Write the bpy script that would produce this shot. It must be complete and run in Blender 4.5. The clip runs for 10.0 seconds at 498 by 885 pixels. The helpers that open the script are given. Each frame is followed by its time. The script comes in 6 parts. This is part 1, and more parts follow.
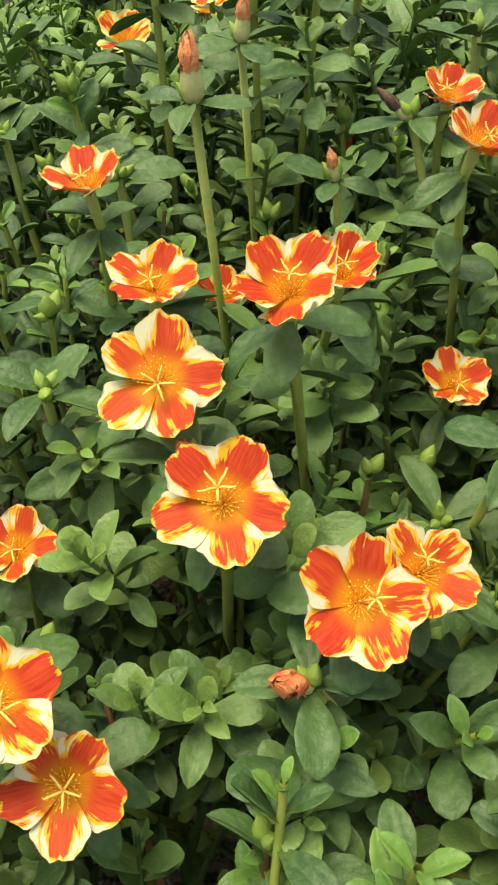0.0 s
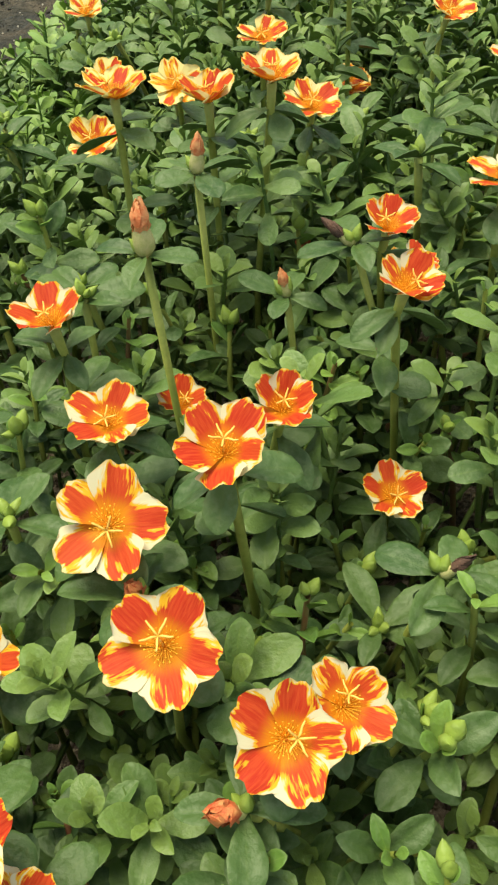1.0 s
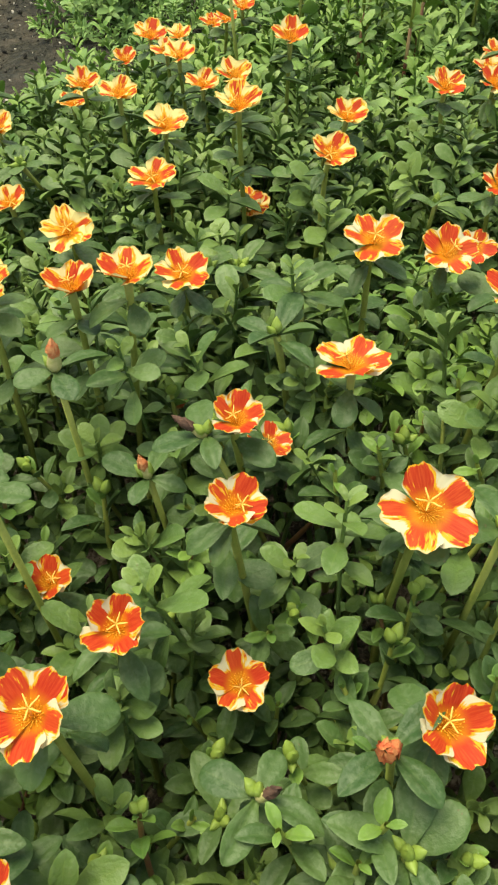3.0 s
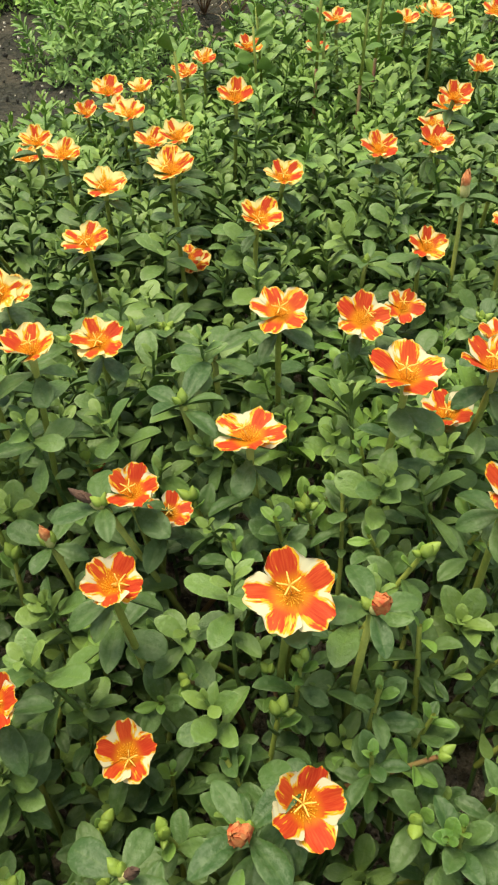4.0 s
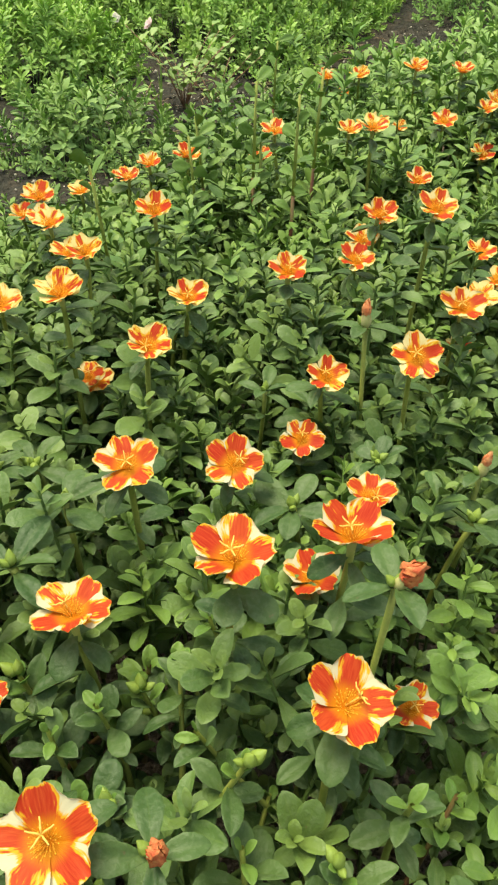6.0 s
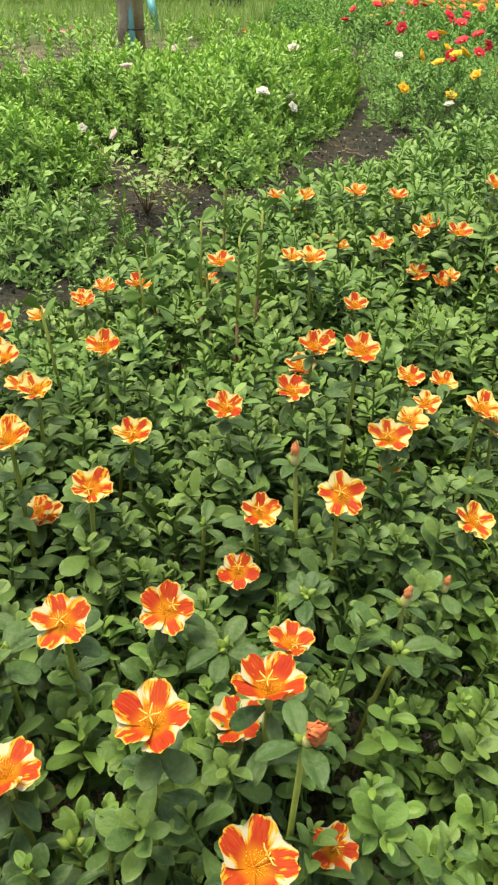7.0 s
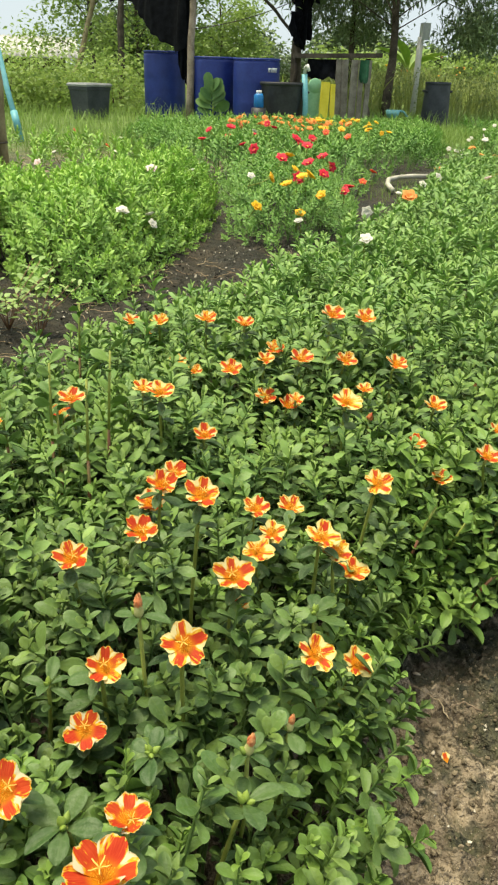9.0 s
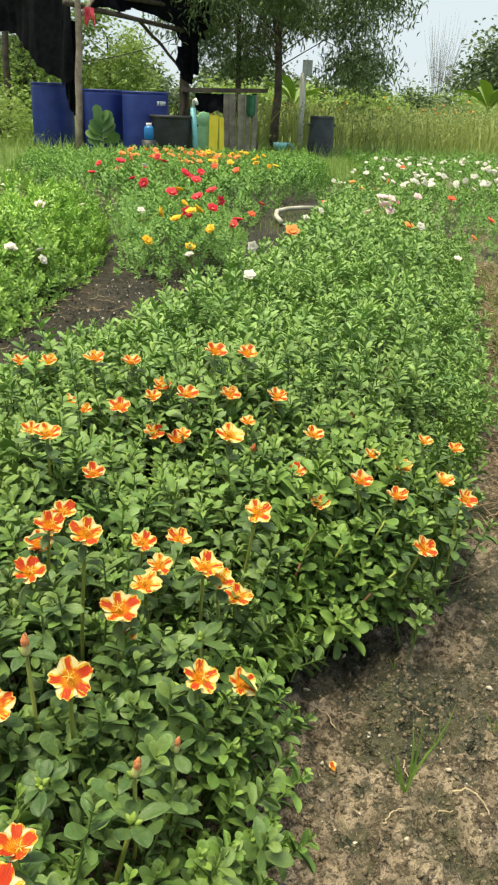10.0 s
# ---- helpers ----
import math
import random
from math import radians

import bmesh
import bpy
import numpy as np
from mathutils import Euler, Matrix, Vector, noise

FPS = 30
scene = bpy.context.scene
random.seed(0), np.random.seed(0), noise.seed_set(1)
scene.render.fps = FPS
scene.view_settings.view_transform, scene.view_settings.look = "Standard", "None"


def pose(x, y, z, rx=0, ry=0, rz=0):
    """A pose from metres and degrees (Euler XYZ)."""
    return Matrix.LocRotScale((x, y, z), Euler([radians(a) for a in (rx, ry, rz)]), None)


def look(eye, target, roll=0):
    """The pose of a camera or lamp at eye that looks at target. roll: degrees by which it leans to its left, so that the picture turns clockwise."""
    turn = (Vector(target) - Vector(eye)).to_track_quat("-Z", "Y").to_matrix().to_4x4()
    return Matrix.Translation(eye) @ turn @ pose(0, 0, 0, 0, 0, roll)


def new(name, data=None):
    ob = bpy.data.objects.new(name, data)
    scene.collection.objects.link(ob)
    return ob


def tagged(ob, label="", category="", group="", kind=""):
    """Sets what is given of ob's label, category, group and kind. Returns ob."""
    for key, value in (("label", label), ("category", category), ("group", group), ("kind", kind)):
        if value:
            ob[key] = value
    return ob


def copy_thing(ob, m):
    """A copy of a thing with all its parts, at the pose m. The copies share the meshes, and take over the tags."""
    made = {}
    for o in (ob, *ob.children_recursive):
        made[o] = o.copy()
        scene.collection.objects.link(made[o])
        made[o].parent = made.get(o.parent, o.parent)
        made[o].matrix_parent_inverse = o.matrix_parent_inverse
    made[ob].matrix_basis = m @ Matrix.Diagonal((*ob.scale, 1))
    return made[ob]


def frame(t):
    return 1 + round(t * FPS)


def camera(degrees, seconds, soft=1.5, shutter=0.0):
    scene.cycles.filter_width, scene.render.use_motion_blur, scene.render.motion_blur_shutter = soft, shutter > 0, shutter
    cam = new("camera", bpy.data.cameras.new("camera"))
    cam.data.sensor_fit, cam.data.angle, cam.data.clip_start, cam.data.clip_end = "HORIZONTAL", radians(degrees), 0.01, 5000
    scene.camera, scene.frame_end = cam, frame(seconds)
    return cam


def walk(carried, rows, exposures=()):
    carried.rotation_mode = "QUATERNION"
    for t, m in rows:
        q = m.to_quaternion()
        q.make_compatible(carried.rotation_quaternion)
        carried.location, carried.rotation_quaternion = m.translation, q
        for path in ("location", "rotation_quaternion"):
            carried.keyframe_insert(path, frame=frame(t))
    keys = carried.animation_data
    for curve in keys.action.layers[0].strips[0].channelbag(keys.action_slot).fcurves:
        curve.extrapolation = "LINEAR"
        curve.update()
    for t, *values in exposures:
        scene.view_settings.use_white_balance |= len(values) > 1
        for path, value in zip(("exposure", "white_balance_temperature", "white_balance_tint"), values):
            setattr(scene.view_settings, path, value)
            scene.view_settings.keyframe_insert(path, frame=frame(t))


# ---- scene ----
cam = camera(36.4, 10.0, soft=2.3)
METRES, EYE, TILT, LEAN, TURN = 0.5, 0.39, -47.0, 2.5, 0.0
ROWS = [
    (0.0, 0.0, 0.0, 0.0, -0.0, 0.0, 0.0),
    (0.5, 0.0153, -0.0203, 0.0324, -0.26, 0.61, 0.08),
    (1.0, 0.0292, -0.0435, 0.0741, -0.74, 1.14, 0.26),
    (1.5, 0.0479, -0.0708, 0.1162, -1.33, 1.55, 0.6),
    (2.0, 0.0825, -0.0839, 0.161, -1.9, 1.6, 1.0),
    (3.5, 0.1747, -0.0932, 0.2499, -2.56, 2.41, 1.36),
    (4.0, 0.2349, -0.1108, 0.2696, -2.35, 3.61, 1.27),
    (4.5, 0.2981, -0.1076, 0.2964, -2.26, 4.51, 0.88),
    (5.0, 0.3139, -0.0912, 0.3008, -2.25, 5.37, 0.45),
    (5.5, 0.3371, -0.0665, 0.3342, -2.24, 6.6, 0.03),
    (6.0, 0.3916, -0.0584, 0.3679, -2.4, 8.61, -0.04),
    (7.5, 0.4536, -0.1818, 0.4705, -5.64, 16.6, 2.83),
    (8.0, 0.4784, -0.1793, 0.4997, -7.61, 18.26, 4.11),
    (8.5, 0.4993, -0.2008, 0.5164, -9.66, 19.37, 5.39),
    (9.0, 0.4982, -0.2256, 0.5093, -11.78, 20.32, 6.82),
    (9.5, 0.5158, -0.2677, 0.5084, -14.34, 21.06, 8.97),
    (10.0, 0.5235, -0.3293, 0.4883, -17.52, 21.32, 11.77),
]
walk(cam, [(t, pose(0, 0, EYE, TILT, LEAN, TURN) @ pose(METRES * x, METRES * y, METRES * z, 90 + pitch, roll, yaw)) for t, x, y, z, yaw, pitch, roll in ROWS], exposures=((0.0, 1.01), (1.0, 0.95), (2.0, 0.94), (4.5, 0.97), (7.0, 0.89), (10.0, 0.95)))

# ---- light: a bright overcast sky with a weak, broad sun ----
SUN_ELEVATION, SUN_TURN = 77.0, 300.0
world = bpy.data.worlds.new("overcast_sky")
scene.world = world
world.use_nodes = True
wn, wl = world.node_tree.nodes, world.node_tree.links
wn.clear()
sky = wn.new("ShaderNodeTexSky")
sky.sky_type = "NISHITA"
sky.sun_disc = False
sky.sun_elevation, sky.sun_rotation = radians(SUN_ELEVATION), radians(SUN_TURN)
cloud_noise = wn.new("ShaderNodeTexNoise")
cloud_noise.inputs["Scale"].default_value = 3.2
cloud_noise.inputs["Detail"].default_value = 6
cloud_noise.inputs["Roughness"].default_value = 0.55
cloud_ramp = wn.new("ShaderNodeValToRGB")
cloud_ramp.color_ramp.elements[0].position, cloud_ramp.color_ramp.elements[0].color = 0.32, (0.80, 0.80, 0.80, 1)
cloud_ramp.color_ramp.elements[1].position, cloud_ramp.color_ramp.elements[1].color = 0.62, (1.0, 1.0, 1.0, 1)
cloud_mix = wn.new("ShaderNodeMix")
cloud_mix.data_type = "RGBA"
cloud_mix.inputs[7].default_value = (4.5, 5.08, 5.25, 1)
back = wn.new("ShaderNodeBackground")
back.inputs["Strength"].default_value = 0.088
world_out = wn.new("ShaderNodeOutputWorld")
wl.new(cloud_noise.outputs["Fac"], cloud_ramp.inputs["Fac"])
wl.new(cloud_ramp.outputs["Color"], cloud_mix.inputs[0])
wl.new(sky.outputs["Color"], cloud_mix.inputs[6])
wl.new(cloud_mix.outputs[2], back.inputs["Color"])
wl.new(back.outputs["Background"], world_out.inputs["Surface"])

sun = new("sun", bpy.data.lights.new("sun", "SUN"))
sun.data.energy, sun.data.angle, sun.data.color = 3.35, radians(36), (1.0, 0.92, 0.66)
sun_way = Vector((math.sin(radians(SUN_TURN)) * math.cos(radians(SUN_ELEVATION)), math.cos(radians(SUN_TURN)) * math.cos(radians(SUN_ELEVATION)), math.sin(radians(SUN_ELEVATION))))
sun.matrix_world = look(sun_way * 30, (0, 0, 0))
scene.view_settings.exposure = 0.88

# ---- materials ----
class Nodes:
    """A short way to write a node material."""

    def __init__(self, name):
        self.mat = bpy.data.materials.new(name)
        self.mat.use_nodes = True
        self.tree = self.mat.node_tree
        self.tree.nodes.clear()
        self.out = self.tree.nodes.new("ShaderNodeOutputMaterial")

    def add(self, kind, sockets=(), **props):
        n = self.tree.nodes.new("ShaderNode" + kind)
        for k, v in props.items():
            setattr(n, k, v)
        for k, v in dict(sockets).items():
            self.put(n, k, v)
        return n

    def put(self, n, k, v):
        if isinstance(v, bpy.types.NodeSocket):
            self.tree.links.new(v, n.inputs[k])
        else:
            n.inputs[k].default_value = v

    def math(self, op, a, b=0.0, clamp=False):
        return self.add("Math", {0: a, 1: b}, operation=op, use_clamp=clamp).outputs[0]

    def step(self, v, lo, hi):
        return self.add("MapRange", {"Value": v, "From Min": lo, "From Max": hi}, interpolation_type="SMOOTHSTEP").outputs[0]

    def mix(self, f, a, b, blend="MIX"):
        n = self.add("Mix", {0: f}, data_type="RGBA", blend_type=blend)
        for k, v in ((6, a), (7, b)):
            self.put(n, k, v if isinstance(v, bpy.types.NodeSocket) else (*v, 1))
        return n.outputs[2]

    def noise(self, scale, vector=None, detail=3.0, rough=0.55):
        n = self.add("TexNoise", {"Scale": scale, "Detail": detail, "Roughness": rough})
        if vector is not None:
            self.put(n, "Vector", vector)
        return n.outputs["Fac"]

    def place(self):
        return self.add("NewGeometry").outputs["Position"]

    def local(self):
        return self.add("TexCoord").outputs["Object"]

    def bump(self, height, strength, distance):
        return self.add("Bump", {"Height": height, "Strength": strength, "Distance": distance}).outputs["Normal"]

    def surface(self, color, rough=0.5, normal=None, metal=0.0, glow=0.0, through_light=0.0, gloss=0.5):
        b = self.add("BsdfPrincipled", {"Roughness": rough, "Metallic": metal, "Specular IOR Level": gloss})
        self.put(b, "Base Color", color if isinstance(color, bpy.types.NodeSocket) else (*color, 1))
        if normal is not None:
            self.put(b, "Normal", normal)
        last = b.outputs[0]
        if through_light:
            t = self.add("BsdfTranslucent")
            self.put(t, "Color", color if isinstance(color, bpy.types.NodeSocket) else (*color, 1))
            last = self.add("MixShader", {0: through_light, 1: last, 2: t.outputs[0]}).outputs[0]
        self.tree.links.new(last, self.out.inputs["Surface"])
        return self.mat


def random_value(n, source):
    if source == "island":
        return n.add("NewGeometry").outputs["Random Per Island"]
    return n.add("ObjectInfo").outputs["Random"]


def leaf_material(name, dark, light, source, rough=0.48, through_light=0.26, bloom=0.22):
    """Fleshy green leaf: each leaf its own tone, a dusty bloom, a pale rim and midrib, yellowish at its foot."""
    n = Nodes(name)
    r = random_value(n, source)
    at = n.add("SeparateXYZ", {0: n.add("Attribute", attribute_name="leaf_place").outputs["Vector"]})
    young = n.math("GREATER_THAN", at.outputs[1], 1.5)
    across, along = n.math("ABSOLUTE", at.outputs[0]), n.math("SUBTRACT", at.outputs[1], n.math("MULTIPLY", young, 2.0))
    base = n.mix(r, dark, light)
    bright = (light[0] * 1.35, light[1] * 1.2, light[2] * 1.0)
    base = n.mix(n.math("MULTIPLY", young, 0.55), base, bright)
    patch = n.noise(9.0, n.place(), 2.0)
    base = n.mix(n.math("MULTIPLY", n.step(patch, 0.45, 0.7), 0.35), base, bright)
    dusty = n.noise(95.0, n.place(), 4.0)
    base = n.mix(n.math("MULTIPLY", n.step(dusty, 0.45, 0.75), bloom), base, (0.19, 0.26, 0.13))
    base = n.mix(n.math("MULTIPLY", n.math("SUBTRACT", 1.0, n.step(along, 0.02, 0.35)), 0.55), base, bright)
    base = n.mix(n.math("MULTIPLY", n.step(across, 0.84, 0.98), 0.20), base, bright)
    rib = n.math("SUBTRACT", 1.0, n.step(across, 0.0, 0.12))
    base = n.mix(n.math("MULTIPLY", rib, 0.18), base, bright)
    brown = n.step(n.math("ADD", n.noise(260.0, n.place(), 2.0), n.math("MULTIPLY", r, 0.05)), 0.76, 0.82)
    base = n.mix(n.math("MULTIPLY", brown, 0.5), base, (0.16, 0.12, 0.06))
    height = n.noise(380.0, n.place(), 3.0)
    base = n.mix(n.math("MULTIPLY", n.step(height, 0.45, 0.65), 0.12), base, (0.26, 0.33, 0.19))
    return n.surface(base, rough, n.bump(height, 0.6, 0.0011), through_light=through_light, gloss=0.36)


def petal_material(name, shift, white):
    """Red-orange petal with a yellow throat, and streaks of yellow and white that run out to the rim."""
    n = Nodes(name)
    uv = n.add("UVMap", uv_map="petal").outputs[0]
    xyz = n.add("SeparateXYZ", {0: uv})
    u, v = xyz.outputs[0], xyz.outputs[1]
    r = n.add("ObjectInfo").outputs["Random"]
    across = n.math("ABSOLUTE", n.math("SUBTRACT", n.math("MULTIPLY", u, 2.0), 1.0))
    lane = n.add("CombineXYZ", {0: n.math("MULTIPLY", u, 5.0), 1: n.math("MULTIPLY", v, 1.1), 2: n.math("MULTIPLY", r, 60.0)}).outputs[0]
    streak = n.noise(1.0, lane, 3.0, 0.6)
    fine_lane = n.add("CombineXYZ", {0: n.math("MULTIPLY", u, 24.0), 1: n.math("MULTIPLY", v, 2.2), 2: n.math("MULTIPLY", r, 23.0)}).outputs[0]
    fine = n.noise(1.0, fine_lane, 3.0, 0.6)
    side = n.math("MULTIPLY", n.math("POWER", across, 1.7), n.step(v, 0.20, 0.60))
    tip = n.math("MULTIPLY", n.step(v, 0.84, 1.0), 0.50)
    rim = n.math("MAXIMUM", side, tip)
    rim = n.math("ADD", rim, n.math("MULTIPLY", n.math("MULTIPLY", n.math("SUBTRACT", streak, 0.5), 2.1), n.step(v, 0.15, 0.75)))
    rim = n.math("ADD", rim, n.math("MULTIPLY", n.math("SUBTRACT", fine, 0.5), 0.55))
    slant = n.math("MULTIPLY", n.math("SUBTRACT", u, 0.5), n.math("MULTIPLY", n.math("SUBTRACT", n.math("FRACT", n.math("MULTIPLY", r, 7.0)), 0.5), 0.6))
    rim = n.math("ADD", rim, n.math("MULTIPLY", slant, n.step(v, 0.2, 0.7)))
    rim = n.math("ADD", rim, n.math("MULTIPLY", n.math("SUBTRACT", r, 0.45), 0.24))
    rim = n.math("ADD", rim, shift)
    red = n.mix(n.step(fine, 0.3, 0.7), (0.45, 0.026, 0.011), (0.56, 0.068, 0.020))
    red = n.mix(n.math("MULTIPLY", r, 0.30), red, (0.60, 0.12, 0.016))
    c = n.mix(n.step(rim, 0.34, 0.46), red, (0.73, 0.40, 0.022))
    pale = n.math("MULTIPLY", n.step(rim, 0.52, 0.66), n.math("SUBTRACT", 1.0, n.math("MULTIPLY", n.step(v, 0.86, 1.0), 0.45)))
    c = n.mix(pale, c, white)
    throat = n.math("SUBTRACT", 1.0, n.step(n.math("ADD", v, n.math("MULTIPLY", n.math("SUBTRACT", fine, 0.5), 0.25)), 0.18, 0.52))
    c = n.mix(throat, c, (0.66, 0.25, 0.010))
    bump = n.bump(fine, 0.3, 0.0006)
    return n.surface(c, 0.55, bump, through_light=0.26, gloss=0.14)


def plain_material(name, a, b, scale, rough=0.6, bump=0.3, depth=0.002, metal=0.0, source=None, through_light=0.0, detail=4.0, coords="place", gloss=0.4):
    """Two tones mixed by a noise of real size, with a finer grain and relief."""
    n = Nodes(name)
    p = n.place() if coords == "place" else n.local()
    big, small = n.noise(scale, p, detail), n.noise(scale * 7.3, p, 3.0)
    f = n.step(n.math("ADD", n.math("MULTIPLY", big, 0.7), n.math("MULTIPLY", small, 0.3)), 0.34, 0.66)
    c = n.mix(f, a, b)
    if source:
        r = random_value(n, source)
        c = n.mix(n.math("MULTIPLY", r, 0.6), c, n.mix(0.5, c, b))
    nrm = n.bump(small, bump, depth) if bump else None
    return n.surface(c, rough, nrm, metal, through_light=through_light, gloss=gloss)


# same leaf as the bed's, with the shade over the near shoots in its colour
LEAF_NEAR_SHADED = leaf_material("purslane_leaf_shaded", (0.040, 0.092, 0.024), (0.090, 0.160, 0.042), "object", rough=0.50, bloom=0.24)
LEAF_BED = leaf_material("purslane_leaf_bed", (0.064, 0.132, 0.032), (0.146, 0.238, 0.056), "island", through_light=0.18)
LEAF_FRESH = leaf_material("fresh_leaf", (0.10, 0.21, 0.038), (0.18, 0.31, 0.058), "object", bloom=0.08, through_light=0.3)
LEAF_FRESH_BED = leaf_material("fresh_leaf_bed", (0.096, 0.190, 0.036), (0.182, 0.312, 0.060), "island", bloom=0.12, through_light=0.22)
# two brighter copies of the bed leaf: paleness of distance put into the colour
LEAF_BACK_LIT = leaf_material("purslane_leaf_back_lit", (0.104, 0.208, 0.050), (0.220, 0.358, 0.087), "island", through_light=0.22)
LEAF_PALE = leaf_material("pale_leaf_bed", (0.178, 0.335, 0.092), (0.324, 0.51, 0.155), "island", bloom=0.2, through_light=0.3)
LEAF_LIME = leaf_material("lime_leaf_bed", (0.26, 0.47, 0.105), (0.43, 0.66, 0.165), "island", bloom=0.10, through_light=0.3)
LEAF_MOSS = leaf_material("moss_rose_leaf", (0.159, 0.342, 0.077), (0.283, 0.496, 0.124), "island", bloom=0.15)
BUD_GREEN = leaf_material("bud_green", (0.15, 0.25, 0.045), (0.24, 0.36, 0.07), "object", bloom=0.1)
STEM_GREEN = plain_material("stem_green", (0.23, 0.29, 0.050), (0.34, 0.37, 0.080), 60.0, 0.5, 0.2, 0.0005, through_light=0.1)
STEM_RED = plain_material("stem_red", (0.22, 0.080, 0.045), (0.22, 0.17, 0.060), 45.0, 0.5, 0.2, 0.0005)
PETAL_RED = petal_material("petal_red_striped", 0.05, (0.63, 0.59, 0.40))
PETAL_MID = petal_material("petal_orange_striped", 0.14, (0.74, 0.64, 0.32))
PETAL_PALE = petal_material("petal_pale_striped", 0.27, (0.76, 0.66, 0.28))
ANTHER = plain_material("anther_yellow", (0.85, 0.38, 0.02), (0.95, 0.55, 0.04), 900.0, 0.7, 0.0)
STIGMA = plain_material("stigma_yellow", (0.86, 0.54, 0.09), (0.92, 0.64, 0.16), 700.0, 0.5, 0.0, through_light=0.2)
WILTED = plain_material("wilted_petal", (0.74, 0.20, 0.07), (0.84, 0.46, 0.20), 3.5, 0.6, 0.5, 0.001, through_light=0.2, coords="local")
WITHERED = plain_material("withered_brown", (0.045, 0.028, 0.022), (0.14, 0.075, 0.05), 180.0, 0.8, 0.6, 0.001)

# ---- mesh helpers ----
rng = np.random.default_rng(11)


def build(name, verts, faces, material, smooth=True):
    """A mesh from vertices and a list of arrays of faces (three or four corners each)."""
    me = bpy.data.meshes.new(name)
    verts = np.asarray(verts, np.float32)
    extra = verts[:, 3:5].copy() if verts.shape[1] == 5 else None
    verts = np.ascontiguousarray(verts[:, :3])
    faces = [np.asarray(f, np.int32) for f in faces if len(f)]
    loops = np.concatenate([f.ravel() for f in faces])
    sizes = np.concatenate([np.full(len(f), f.shape[1], np.int32) for f in faces])
    starts = np.concatenate([[0], np.cumsum(sizes)[:-1]]).astype(np.int32)
    me.vertices.add(len(verts)), me.loops.add(len(loops)), me.polygons.add(len(sizes))
    me.vertices.foreach_set("co", verts.ravel())
    me.loops.foreach_set("vertex_index", loops)
    me.polygons.foreach_set("loop_start", starts)
    me.polygons.foreach_set("use_smooth", np.full(len(sizes), smooth))
    me.update(calc_edges=True)
    if extra is not None:
        me.attributes.new("leaf_place", "FLOAT2", "POINT").data.foreach_set("vector", extra.ravel())
    me.materials.append(material)
    return me


def part(name, mesh, parent=None, label="", m=None):
    """Links a mesh (or a bmesh made into one) as one object under its thing."""
    ob = new(name, mesh)
    if parent is not None:
        ob.parent = parent
    if m is not None:
        ob.matrix_basis = m
    if label:
        tagged(ob, label)
    return ob


def thing(name, m, label, category, group="", kind=""):
    ob = new(name)
    ob.empty_display_size = 0.01
    ob.matrix_basis = m
    return tagged(ob, label, category, group, kind)


def join(pieces):
    """One (verts, faces) out of many."""
    vs, fs, k = [], {}, 0
    for v, faces in pieces:
        vs.append(v)
        for f in faces:
            f = np.asarray(f)
            if len(f):
                fs.setdefault(f.shape[1], []).append(f + k)
        k += len(v)
    if any(v.shape[1] == 5 for v in vs):
        vs = [v if v.shape[1] == 5 else np.concatenate([v, np.full((len(v), 2), 0.5)], 1) for v in vs]
    return np.concatenate(vs), [np.concatenate(x) for x in fs.values()]


def strew(template, mats):
    """Copies of a template (verts, faces) at the matrices (k, 4, 4), in one."""
    v, faces = template
    mats = np.asarray(mats)
    h = np.concatenate([v[:, :3], np.ones((len(v), 1))], 1)
    out = np.einsum("kij,nj->kni", mats[:, :3, :], h).reshape(-1, 3)
    if v.shape[1] == 5:
        out = np.concatenate([out, np.tile(v[:, 3:], (len(mats), 1))], 1)
    step = (np.arange(len(mats)) * len(v))[:, None, None]
    return out, [(np.asarray(f)[None] + step).reshape(-1, np.asarray(f).shape[1]) for f in faces if len(f)]


def tube(points, radii, sides=6, close=True):
    """A round bar along points."""
    p = np.asarray(points, float)
    r = np.broadcast_to(np.asarray(radii, float), (len(p),))
    t = np.gradient(p, axis=0)
    t /= np.linalg.norm(t, axis=1)[:, None] + 1e-9
    ref = np.array([0.0, 0.0, 1.0]) if abs(t[:, 2]).mean() < 0.8 else np.array([1.0, 0.0, 0.0])
    a = np.cross(t, ref)
    a /= np.linalg.norm(a, axis=1)[:, None] + 1e-9
    b = np.cross(t, a)
    ang = np.arange(sides) * 2 * np.pi / sides
    ring = p[:, None] + r[:, None, None] * (a[:, None] * np.cos(ang)[None, :, None] + b[:, None] * np.sin(ang)[None, :, None])
    v = ring.reshape(-1, 3)
    i, j = np.meshgrid(np.arange(len(p) - 1), np.arange(sides), indexing="ij")
    k = (j + 1) % sides
    q = np.stack([i * sides + j, (i + 1) * sides + j, (i + 1) * sides + k, i * sides + k], -1).reshape(-1, 4)
    faces = [q]
    if close:
        n = len(v)
        v = np.concatenate([v, p[:1], p[-1:]])
        s = np.arange(sides)
        e = (len(p) - 1) * sides
        faces.append(np.concatenate([np.stack([np.full(sides, n), s, (s + 1) % sides], 1), np.stack([np.full(sides, n + 1), e + (s + 1) % sides, e + s], 1)]))
    return v, faces


def box(x0, y0, z0, x1, y1, z1):
    v = np.array([(x, y, z) for z in (z0, z1) for y in (y0, y1) for x in (x0, x1)], float)
    return v, [np.array([(0, 2, 3, 1), (4, 5, 7, 6), (0, 1, 5, 4), (1, 3, 7, 5), (3, 2, 6, 7), (2, 0, 4, 6)])]


